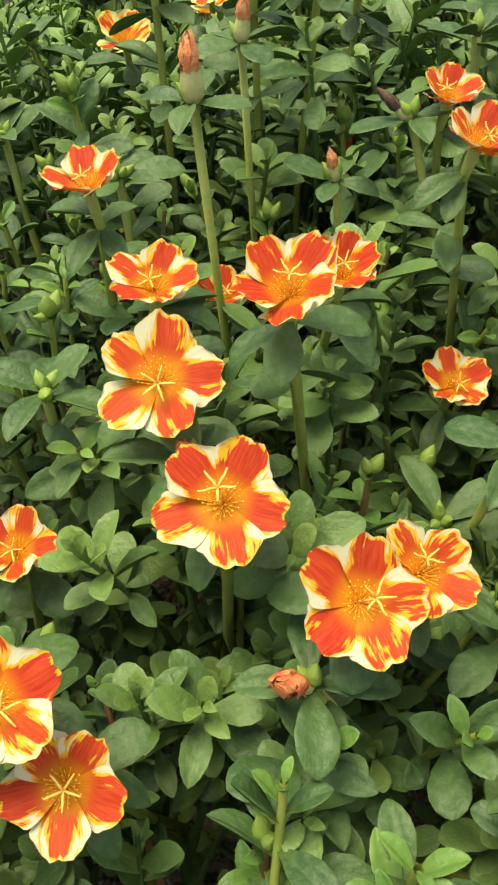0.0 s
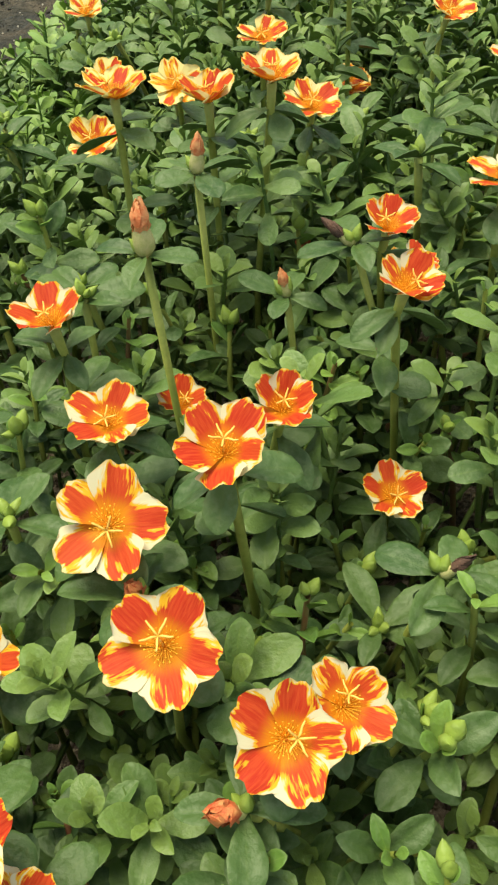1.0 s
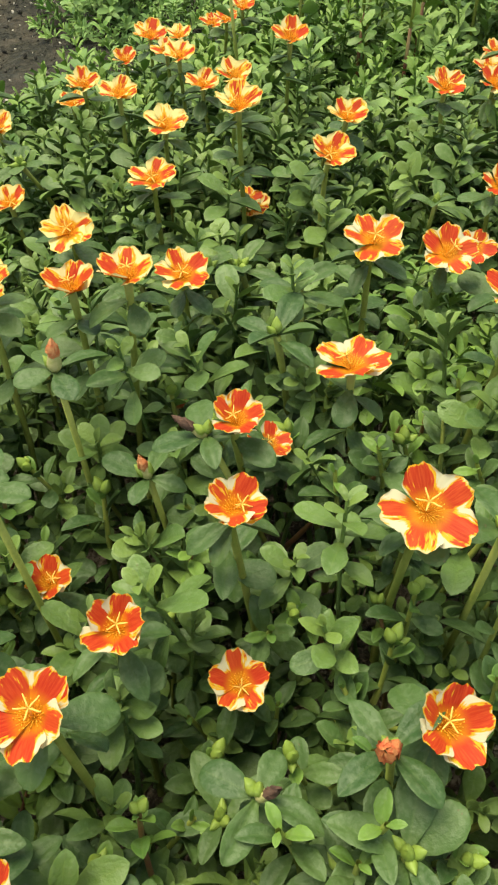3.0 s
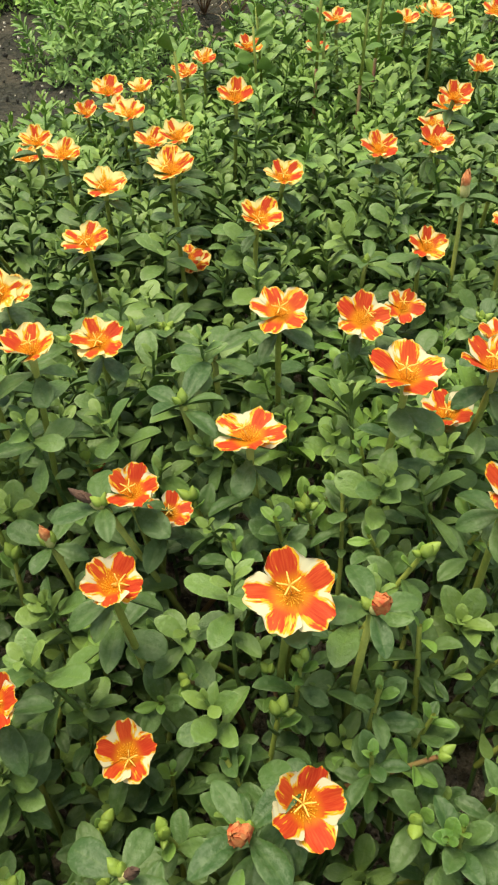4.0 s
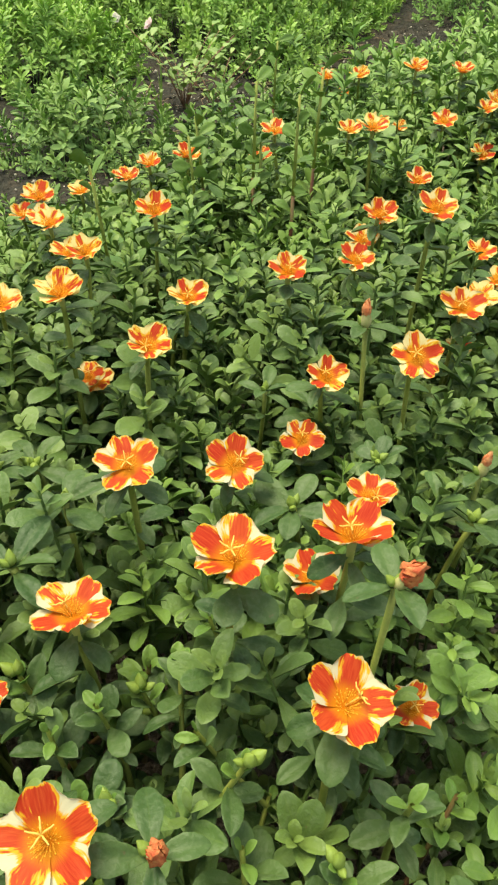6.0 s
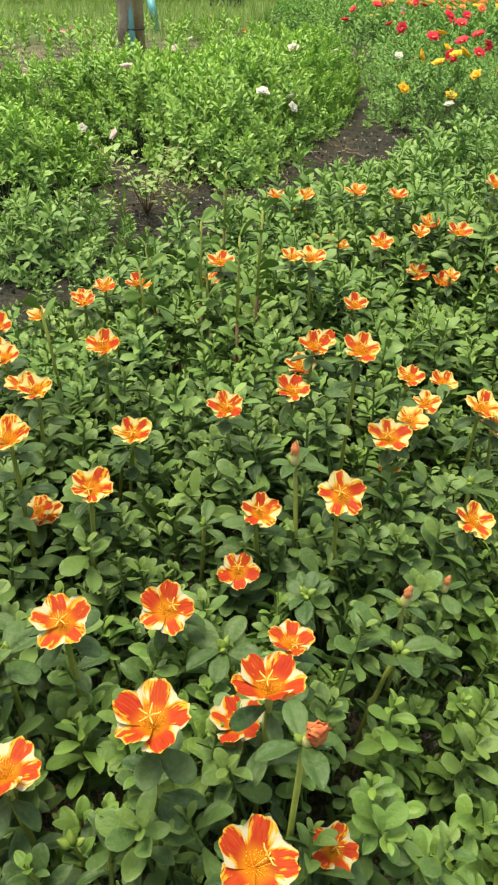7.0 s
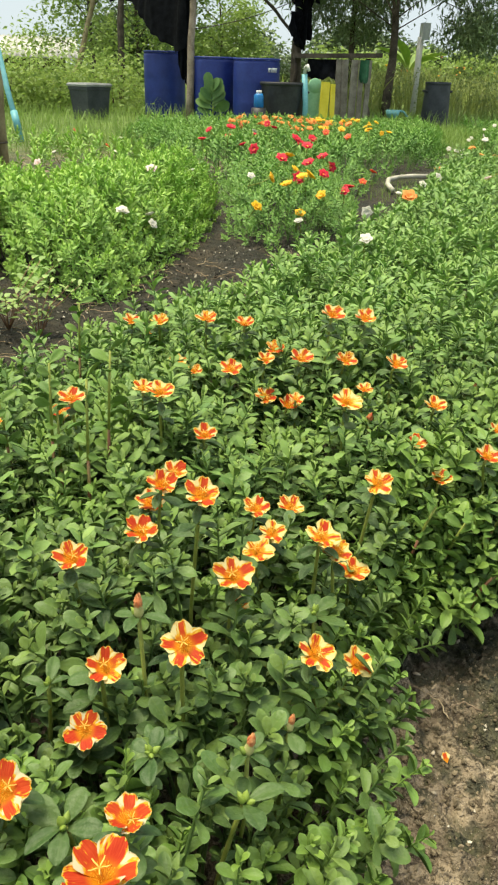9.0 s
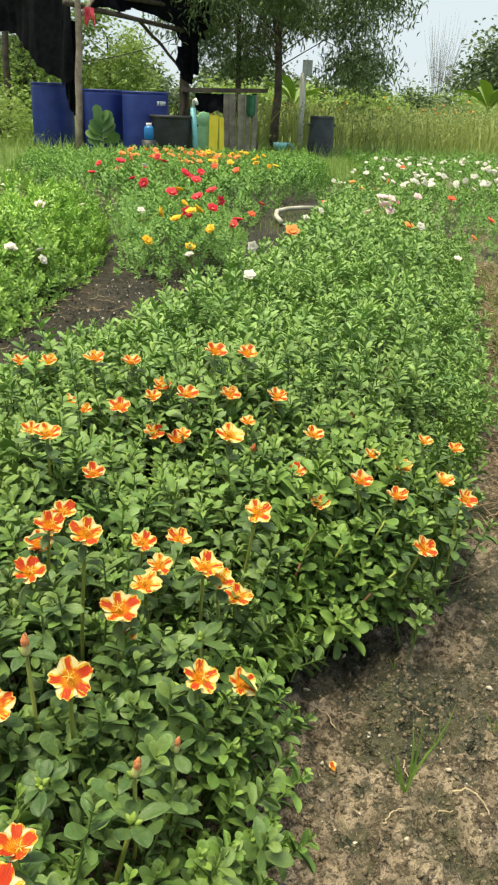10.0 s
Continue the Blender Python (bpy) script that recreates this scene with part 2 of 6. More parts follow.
def lathe(profile, sides=24):
    """A body of revolution round z from (radius, height) pairs, closed at the ends where the radius is 0."""
    pr = np.asarray(profile, float)
    ang = np.arange(sides) * 2 * np.pi / sides
    v = np.stack([pr[:, 0, None] * np.cos(ang), pr[:, 0, None] * np.sin(ang), np.broadcast_to(pr[:, 1, None], (len(pr), sides))], -1).reshape(-1, 3)
    i, j = np.meshgrid(np.arange(len(pr) - 1), np.arange(sides), indexing="ij")
    k = (j + 1) % sides
    return v, [np.stack([i * sides + j, i * sides + k, (i + 1) * sides + k, (i + 1) * sides + j], -1).reshape(-1, 4)]


def leaf_shape(rings, sides, width=0.5, thick=0.05, cup=0.10, arch=0.12, tip=1.0, hold=0.16):
    """A fleshy spatulate leaf one unit long, from the origin along y, its upper side to z."""
    s = np.asarray(rings, float)
    w = width * 0.5 * np.clip(hold + (1 - hold) * np.sin(np.clip(s / 0.60, 0, 1) * np.pi / 2) ** 1.6, 0, 1)
    late = np.clip((s - 0.60) / (1.0 - 0.60), 0, 1)
    w = w * np.clip(1 - late ** (1.3 + tip), 0, 1) ** 0.62
    th = thick * 0.5 * np.clip(w / (width * 0.5), 0.05, 1)
    upper = {4: ([-1, 0, 1], [0, 1, 0]), 5: ([-1, -0.6, 0, 0.6, 1], [0, 0.95, 0.5, 0.95, 0]), 6: ([-1, -0.86, -0.4, 0, 0.4, 0.86, 1], [0, 0.6, 1.0, 0.72, 1.0, 0.6, 0])}[min(sides, 6)]
    every = np.arange(len(s))
    pieces, all_s, all_w, all_th = [], s, w, th
    for (u, up), keep in ((upper, every), (([1, 0, -1], [0, -1, 0]), every[[0, 2, -2, -1]] if sides == 5 else every)):
        u, up = np.array(u, float), np.array(up, float)
        s, w, th = all_s[keep], all_w[keep], all_th[keep]
        m, k = len(u), len(s)
        x = w[:, None] * u
        z = th[:, None] * up + cup * (np.abs(u)[None] ** 1.3) * w[:, None] / (width * 0.5) - arch * (s ** 2)[:, None] + 0.25 * arch * s[:, None]
        y = np.broadcast_to(s[:, None], x.shape)
        v = np.stack([x, y, z, np.broadcast_to(u, x.shape), y], -1).reshape(-1, 5)
        i, j = np.meshgrid(np.arange(k - 1), np.arange(m - 1), indexing="ij")
        q = np.stack([i * m + j, i * m + j + 1, (i + 1) * m + j + 1, (i + 1) * m + j], -1).reshape(-1, 4)
        a = np.arange(m - 1)
        t = np.stack([(k - 1) * m + a, (k - 1) * m + a + 1, np.full(m - 1, len(v))], 1)
        pieces.append((np.concatenate([v, [[0, 1.0, -arch + 0.25 * arch, 0, 1.0]]]), [q, t]))
    return join(pieces)


RINGS_FINE, RINGS_MID, RINGS_FAR = (0, 0.14, 0.36, 0.58, 0.76, 0.90, 0.975), (0, 0.30, 0.56, 0.76, 0.90, 0.972), (0.0, 0.45, 0.82)
LEAVES_FINE = [leaf_shape(RINGS_FINE, 6, w, 0.10, c, a, t) for w, c, a, t in ((0.52, 0.09, 0.10, 1.1), (0.46, 0.13, 0.20, 0.8), (0.57, 0.06, 0.05, 1.6), (0.43, 0.10, 0.28, 0.7))]
LEAVES_MID = [leaf_shape(RINGS_MID, 5, w, 0.10, c, a, t) for w, c, a, t in ((0.50, 0.11, 0.12, 1.2), (0.44, 0.15, 0.24, 0.8), (0.54, 0.07, 0.06, 1.5))]
LEAVES_ROUND = [leaf_shape(RINGS_MID, 5, w, 0.10, c, a, t) for w, c, a, t in ((0.54, 0.10, 0.10, 1.5), (0.46, 0.15, 0.22, 1.1))]
LEAVES_FAR = [leaf_shape(RINGS_FAR, 4, w, 0.06, 0.06, a, 0.9) for w, a in ((0.50, 0.12), (0.42, 0.2))]
LEAVES_SLIM = [leaf_shape(RINGS_FAR, 4, w, 0.08, 0.08, a, 0.8) for w, a in ((0.40, 0.12), (0.34, 0.22))]


def kite(width, cup, arch):
    """The plainest leaf, for far beds and crowns: eight faces."""
    rim = [(0, 0, 0, 0, 0), (-width / 2, 0.6, cup, -1, 0.6), (width / 2, 0.6, cup, 1, 0.6), (0, 1.0, -arch, 0, 1.0)]
    v = np.array(rim + [(0, 0.55, 0.02, 0, 0.55)] + rim + [(0, 0.6, -0.03, 0, 0.6)], float)
    return v, [np.array([(0, 4, 1), (0, 2, 4), (1, 4, 3), (4, 2, 3), (5, 6, 9), (5, 9, 7), (6, 8, 9), (9, 8, 7)])]


def tiny(width, cup):
    """A far-off leaf of four faces, folded along its rib."""
    return np.array([(0, 0, 0, 0, 0), (-width / 2, 0.5, cup, -1, 0.5), (width / 2, 0.5, cup, 1, 0.5), (0, 1.0, -0.1, 0, 1.0), (0, 0.5, 0, 0, 0.5)], float), [np.array([(0, 4, 1), (0, 2, 4), (1, 4, 3), (4, 2, 3)])]


LEAF_TINY = tiny(0.5, 0.08)
LEAF_SLIM, LEAF_KITE, LEAF_BROAD = kite(0.36, 0.05, 0.08), kite(0.50, 0.07, 0.12), kite(0.60, 0.06, 0.10)


def leaf_pose(p, azimuth, rise, size, twist=0.0):
    ca, sa, ce, se = math.cos(azimuth), math.sin(azimuth), math.cos(rise), math.sin(rise)
    y = np.array([ce * ca, ce * sa, se])
    x = np.array([sa, -ca, 0.0])
    z = np.cross(x, y)
    x, z = x * math.cos(twist) + z * math.sin(twist), z * math.cos(twist) - x * math.sin(twist)
    m = np.eye(4)
    m[:3, 0], m[:3, 1], m[:3, 2], m[:3, 3] = x * size, y * size, z * size, p
    return m


def shoot_plan(leaves, height, size, tip_rise=55, low_rise=8, lean=0.15, gather=0.6):
    """Stem points and leaf poses of one shoot, its foot at the origin."""
    bend = rng.uniform(-1, 1, 2) * lean * height
    f = lambda s: np.array([bend[0] * s * s, bend[1] * s * s, height * s])
    start, poses = rng.uniform(0, 6.28), []
    for i in range(leaves):
        s = 0.25 + 0.75 * ((i + 0.5) / leaves) ** gather
        late = (i / max(leaves - 1, 1))
        rise = radians(low_rise + (tip_rise - low_rise) * late ** 1.6 + rng.normal(0, 10))
        k = size * (0.75 + 0.45 * math.sin(math.pi * min(late * 1.15, 1.0))) * (1 - 0.45 * late ** 5) * rng.uniform(0.82, 1.18)
        poses.append(leaf_pose(f(s), start + i * 2.4 + rng.normal(0, 0.25), rise, k, rng.normal(0, 0.32)))
    return [f(s) for s in (-0.35, 0, 0.35, 0.7, 1.0)], poses


def shoot_template(leaves, height, size, shapes, stem=0.0014, sides=4, **kw):
    stem_points, poses = shoot_plan(leaves, height, size, **kw)
    pieces = [tube(stem_points, np.linspace(stem * 1.3, stem * 0.7, len(stem_points)), sides, False)]
    for i, m in enumerate(poses):
        v, f = strew(shapes[i % len(shapes)], m[None])
        v[:, 4] += 2.0 * (i >= len(poses) * 0.68)
        pieces.append((v, f))
    return join(pieces)


def turned(x, y, z, turn, lean_way, lean, size):
    """Upright pose, leaning by an angle towards a compass way."""
    m = Matrix.Translation((x, y, z)) @ Matrix.Rotation(lean, 4, Vector((-math.sin(lean_way), math.cos(lean_way), 0))) @ Matrix.Rotation(turn, 4, "Z")
    return np.array(m @ Matrix.Scale(size, 4))


def inside(poly, x, y):
    """Distance to the rim of a polygon, positive inside."""
    poly = np.asarray(poly, float)
    a, b = poly, np.roll(poly, -1, 0)
    p = np.stack([np.asarray(x), np.asarray(y)], -1)[..., None, :]
    ab = b - a
    t = np.clip(((p - a) * ab).sum(-1) / (ab * ab).sum(-1), 0, 1)
    d = np.linalg.norm(p - (a + t[..., None] * ab), axis=-1).min(-1)
    px, py = p[..., 0], p[..., 1]
    cross = ((a[:, 1] > py) != (b[:, 1] > py)) & (px < ab[:, 0] * (py - a[:, 1]) / np.where(ab[:, 1] == 0, 1e-9, ab[:, 1]) + a[:, 0])
    return np.where(cross.sum(-1) % 2 == 1, d, -d)


def scatter(poly, step, jitter=0.45):
    """Loose points in a polygon, with their distance to its rim."""
    poly = np.asarray(poly, float)
    lo, hi = poly.min(0), poly.max(0)
    gx, gy = np.meshgrid(np.arange(lo[0], hi[0], step), np.arange(lo[1], hi[1], step))
    gx = gx + (np.arange(gx.shape[0]) % 2)[:, None] * step * 0.5
    x = (gx + rng.uniform(-jitter, jitter, gx.shape) * step).ravel()
    y = (gy + rng.uniform(-jitter, jitter, gy.shape) * step).ravel()
    d = inside(poly, x, y)
    keep = d > 0
    return x[keep], y[keep], d[keep]


def wave(x, y, scale, seed=0.0):
    """Smooth noise about 0, for single places."""
    return noise.noise(Vector((x * scale + seed, y * scale - seed, seed * 0.7)))

# ---- plan of the beds ----
BED = [(0.28, -0.15), (0.33, 0.05), (0.375, 0.32), (0.43, 0.45), (0.475, 0.53), (0.515, 0.645), (0.585, 0.735), (0.76, 0.775), (0.90, 0.87), (0.99, 0.96), (1.14, 1.14), (1.58, 1.76), (2.15, 2.60), (2.65, 3.35),
       (2.72, 3.9), (2.55, 4.3), (2.2, 4.25), (1.85, 3.65), (1.42, 2.90), (0.90, 2.26), (0.63, 1.90), (0.46, 1.77), (0.33, 1.68), (0.17, 1.46), (0.02, 1.26), (-0.08, 1.14), (-0.18, 1.0), (-0.30, 0.80), (-0.32, 0.5), (-0.28, -0.15)]
LIME_BED = [(0.03, 2.78), (0.14, 2.56), (0.29, 2.38), (0.40, 2.46), (0.52, 2.70), (0.66, 3.02), (0.82, 3.40), (0.94, 3.8), (1.10, 4.7), (0.65, 4.2), (0.25, 3.4), (-0.35, 3.32), (-1.3, 3.40), (-1.3, 3.22), (-0.30, 3.06)]
LOW_BED = [(-2.0, 3.62), (-1.2, 3.45), (-0.35, 3.37), (0.22, 3.45), (0.62, 4.26), (1.10, 4.78), (0.85, 6.3), (-0.1, 7.4), (-2.2, 7.2)]
MOSS_BED = [(0.92, 3.20), (1.06, 2.96), (1.40, 3.12), (1.75, 4.0), (2.05, 4.7), (2.4, 5.25), (2.80, 5.45), (3.6, 6.8), (4.4, 8.4), (4.9, 9.8), (3.8, 9.7), (2.6, 10.2), (1.1, 9.6), (0.7, 7.0), (1.15, 4.8), (1.0, 3.7)]
RIGHT_BED = [(2.72, 3.18), (2.95, 3.27), (3.6, 4.0), (5.2, 5.7), (7.5, 8.0), (8.2, 10.0), (5.4, 10.2), (4.8, 8.6), (3.95, 6.9), (3.1, 5.5), (2.7, 4.9), (2.45, 4.3), (2.70, 3.85), (2.72, 3.4)]


def soil_height(x, y):
    """The beds stand a little over the trodden soil, and the ground is lumpy."""
    z = 0.014 * wave(x, y, 1.7, 3.1) + 0.012 * wave(x, y, 6.0, 8.2)
    if y < 6:
        z += 0.015 * wave(x, y, 17.0, 1.4) + 0.010 * wave(x, y, 43.0, 5.7)
        if x > 0.25 and y < 1.3:
            z += 0.009 * wave(x, y, 46.0, 2.7) + 0.006 * wave(x, y, 105.0, 6.3) + 0.004 * wave(x, y, 210.0, 9.1)
    return z


def ground():
    """One sheet out to the horizon, its grid fine where the camera passes."""
    xs = np.concatenate([-np.geomspace(900, 3.2, 26), np.arange(-3, -0.5, 0.1), np.arange(-0.5, 0.3, 0.05), np.arange(0.3, 1.0, 0.005), np.arange(1.0, 1.6, 0.0125), np.arange(1.6, 3.2, 0.06), np.geomspace(3.3, 900, 30)])
    ys = np.concatenate([-np.geomspace(900, 1.2, 14), np.arange(-1.0, 0.2, 0.1), np.arange(0.25, 0.95, 0.005), np.arange(0.95, 1.25, 0.0125), np.arange(1.25, 3.4, 0.035), np.arange(3.4, 7, 0.12), np.geomspace(7.1, 900, 40)])
    v = np.array([(x, y, soil_height(x, y) if abs(x) < 60 and abs(y) < 60 else 0.0) for y in ys for x in xs])
    nx, ny = len(xs), len(ys)
    i, j = np.meshgrid(np.arange(ny - 1), np.arange(nx - 1), indexing="ij")
    q = np.stack([i * nx + j, i * nx + j + 1, (i + 1) * nx + j + 1, (i + 1) * nx + j], -1).reshape(-1, 4)
    n = Nodes("soil")
    p = n.place()
    big, mid, fine, grit = n.noise(2.3, p, 4.0), n.noise(11.0, p, 6.0, 0.7), n.noise(85.0, p, 3.0, 0.6), n.noise(420.0, p, 2.0)
    lumps = n.noise(32.0, p, 4.0, 0.6)
    c = n.mix(n.step(mid, 0.38, 0.62), (0.150, 0.115, 0.080), (0.315, 0.250, 0.178))
    c = n.mix(n.math("MULTIPLY", n.step(lumps, 0.47, 0.57), 0.75), c, (0.37, 0.295, 0.205))
    c = n.mix(n.math("MULTIPLY", n.step(fine, 0.51, 0.60), 0.85), c, (0.060, 0.045, 0.030))
    c = n.mix(n.math("MULTIPLY", n.step(n.noise(48.0, p, 4.0, 0.6), 0.53, 0.62), 0.8), c, (0.055, 0.042, 0.028))
    wet = n.math("ADD", n.noise(7.5, p, 7.0, 0.72), n.math("MULTIPLY", n.math("SUBTRACT", big, 0.5), 0.5))
    c = n.mix(n.math("MULTIPLY", n.step(wet, 0.505, 0.575), 0.86), c, n.mix(n.step(fine, 0.40, 0.60), (0.022, 0.030, 0.020), (0.075, 0.070, 0.045)))
    c = n.mix(n.math("MULTIPLY", n.step(n.noise(5.0, p, 6.0, 0.65), 0.49, 0.575), 0.88), c, n.mix(n.step(fine, 0.40, 0.62), (0.022, 0.027, 0.017), (0.075, 0.075, 0.040)))
    c = n.mix(n.math("MULTIPLY", n.step(grit, 0.68, 0.73), 0.7), c, (0.56, 0.49, 0.38))
    spot = n.add("SeparateXYZ", {0: p})
    trench = n.math("SUBTRACT", n.math("SUBTRACT", spot.outputs[1], 0.95), n.math("MULTIPLY", spot.outputs[0], 1.25))
    damp = n.math("MULTIPLY", n.step(n.math("ADD", trench, n.math("MULTIPLY", n.math("SUBTRACT", big, 0.5), 0.6)), 0.0, 0.35), n.add("MapRange", {"Value": mid, "From Min": 0.3, "From Max": 0.72, "To Min": 1.0, "To Max": 0.72}).outputs[0])
    damp = n.math("MULTIPLY", damp, n.math("SUBTRACT", 1.0, n.step(n.math("ADD", trench, mid), 2.9, 3.9)))
    c = n.mix(damp, c, n.mix(n.step(fine, 0.42, 0.66), (0.015, 0.015, 0.011), (0.042, 0.038, 0.028)))
    far = n.step(spot.outputs[1], 5.5, 8.5)
    meadow = n.mix(n.step(n.noise(3.0, p, 4.0), 0.4, 0.65), (0.10, 0.16, 0.04), (0.18, 0.24, 0.07))
    c = n.mix(far, c, meadow)
    height = n.math("ADD", n.math("MULTIPLY", fine, 0.7), n.math("ADD", n.math("MULTIPLY", lumps, 1.3), n.math("MULTIPLY", grit, 0.12)))
    mat = n.surface(c, n.add("MapRange", {"Value": wet, "From Min": 0.48, "From Max": 0.62, "To Min": 0.85, "To Max": 0.55}).outputs[0], n.bump(height, 1.0, 0.022), gloss=0.25)
    ob = new("ground", build("ground", v, [q], mat))
    tagged(ob, "brown damp garden soil with mossy patches and grit", "soil", kind="structure")


ground()


SOIL_CRUMBS = plain_material("soil_crumb", (0.075, 0.058, 0.038), (0.25, 0.20, 0.13), 60.0, 0.85, 0.6, 0.003, source="island")
DAMP_CRUMBS = plain_material("damp_soil_crumb", (0.016, 0.015, 0.012), (0.055, 0.048, 0.036), 60.0, 0.85, 0.6, 0.003, source="island")
PEBBLE = plain_material("pebble", (0.30, 0.25, 0.19), (0.55, 0.48, 0.38), 90.0, 0.7, 0.3, 0.001, source="object")
PALE_GRIT = plain_material("pale_grit", (0.40, 0.35, 0.27), (0.66, 0.60, 0.50), 120.0, 0.7, 0.2, 0.001, source="island")


def lump(seed):
    """A small irregular clod or pebble of unit radius."""
    r = np.random.default_rng(seed)
    g = 1.618
    v = np.array([(-1, g, 0), (1, g, 0), (-1, -g, 0), (1, -g, 0), (0, -1, g), (0, 1, g), (0, -1, -g), (0, 1, -g), (g, 0, -1), (g, 0, 1), (-g, 0, -1), (-g, 0, 1)], float) / 1.9
    f = np.array([(0, 11, 5), (0, 5, 1), (0, 1, 7), (0, 7, 10), (0, 10, 11), (1, 5, 9), (5, 11, 4), (11, 10, 2), (10, 7, 6), (7, 1, 8), (3, 9, 4), (3, 4, 2), (3, 2, 6), (3, 6, 8), (3, 8, 9), (4, 9, 5), (2, 4, 11), (6, 2, 10), (8, 6, 7), (9, 8, 1)])
    return v * r.uniform(0.7, 1.25, (12, 1)) * np.array([1, r.uniform(0.7, 1), r.uniform(0.5, 0.8)]), [f]


LUMPS = [lump(s) for s in range(6)]


def strewn(name, poly, count, sizes, mat, label, bury=0.3):
    lo, hi = np.min(poly, 0), np.max(poly, 0)
    lots, n = {}, 0
    while n < count:
        x, y = rng.uniform(lo[0], hi[0]), rng.uniform(lo[1], hi[1])
        if inside(poly, x, y) < 0:
            continue
        n += 1
        k = sizes[0] + (sizes[1] - sizes[0]) * rng.uniform() ** 3
        m = Matrix.Translation((x, y, soil_height(x, y) + k * (0.5 - bury))) @ Euler(tuple(rng.uniform(0, 6.28, 3))).to_matrix().to_4x4() @ Matrix.Scale(k, 4)
        lots.setdefault(int(rng.integers(6)), []).append(np.array(m))
    tagged(new(name, build(name, *join([strew(LUMPS[t], m) for t, m in lots.items()]), mat, False)), label, "soil", kind="stuff")


BARE_RIGHT = [(0.36, 0.20), (1.0, 0.30), (1.5, 1.1), (2.6, 2.5), (2.2, 2.7), (1.2, 1.15), (0.95, 0.9), (0.55, 0.66), (0.46, 0.48)]
BARE_LEFT = [(-0.7, 1.2), (-0.1, 1.2), (0.4, 1.75), (1.4, 2.9), (1.3, 3.1), (0.9, 3.2), (0.55, 2.8), (0.2, 2.7), (-0.3, 2.6), (-0.8, 2.0)]
strewn("soil_crumbs", BARE_RIGHT, 6500, (0.0007, 0.0050), SOIL_CRUMBS, "loose brown crumbs of damp soil", 0.35)
strewn("soil_crumbs", [(0.36, 0.22), (0.95, 0.32), (1.05, 0.85), (0.95, 0.9), (0.55, 0.66), (0.46, 0.48)], 6500, (0.0006, 0.0038), SOIL_CRUMBS, "fine brown crumbs of damp soil beside the bed", 0.42)
strewn("soil_crumbs", BARE_LEFT, 3200, (0.002, 0.008), DAMP_CRUMBS, "loose dark crumbs of soil in the trench", 0.35)
strewn("grit", BARE_RIGHT, 520, (0.0008, 0.0032), PALE_GRIT, "pale grit on the soil", 0.2)
strewn("grit", BARE_LEFT, 1500, (0.0015, 0.0055), PALE_GRIT, "pale grit on the trench soil", 0.2)


# ---- where the striped flowers stand: x, y, z, width, cup, lean ----
RED_NEAR = [
    (-0.013, 0.117, 0.244, 0.037, 0.10, 0.00, -0.50), (-0.031, 0.154, 0.252, 0.037, 0.08, 0.05, -0.45), (-0.036, 0.199, 0.252, 0.031, 0.35, 0.10, -0.20), (0.005, 0.161, 0.276, 0.031, 0.45, -0.05, -0.30),
    (0.024, 0.206, 0.250, 0.028, 0.60, 0.10, -0.25), (0.020, 0.095, 0.232, 0.034, 0.25, 0.05, -0.50), (0.037, 0.107, 0.226, 0.030, 0.35, 0.15, -0.35), (0.068, 0.208, 0.197, 0.029, 0.40, 0.05, -0.25),
    (-0.062, 0.244, 0.263, 0.031, 0.45, -0.10, -0.05), (-0.049, 0.059, 0.216, 0.031, 0.10, 0.05, -0.50), (-0.062, 0.070, 0.236, 0.033, 0.20, 0.25, -0.35), (-0.085, 0.143, 0.190, 0.030, 0.30, 0.00, -0.20),
    (0.073, 0.300, 0.264, 0.028, 0.50, 0.10, -0.25), (0.070, 0.241, 0.274, 0.028, 0.50, 0.10, -0.25),
]
RED_MIDDLE = [
    (0.088, 0.307, 0.240, 0.024, 0.30, 0.30, -0.10), (0.139, 0.223, 0.287, 0.036, 0.15, -0.05, -0.50), (0.139, 0.163, 0.247, 0.031, 0.45, 0.15, -0.35), (0.128, 0.328, 0.269, 0.037, 0.20, 0.00, 0.05),
    (0.148, 0.397, 0.293, 0.035, 0.15, 0.05, -0.30), (0.199, 0.433, 0.261, 0.035, 0.30, 0.00, -0.15), (0.245, 0.517, 0.211, 0.032, 0.25, 0.05, -0.20), (0.199, 0.323, 0.306, 0.039, 0.20, 0.00, -0.05),
    (0.253, 0.356, 0.284, 0.039, 0.45, 0.05, 0.05), (0.267, 0.393, 0.272, 0.028, 0.40, 0.05, -0.05), (0.237, 0.366, 0.243, 0.032, 0.35, -0.10, -0.10), (0.240, 0.274, 0.277, 0.037, 0.30, 0.15, -0.20),
    (0.283, 0.321, 0.197, 0.029, 0.30, 0.15, -0.30), (-0.020, 0.263, 0.200, 0.026, 0.50, 0.0, -0.2),
]
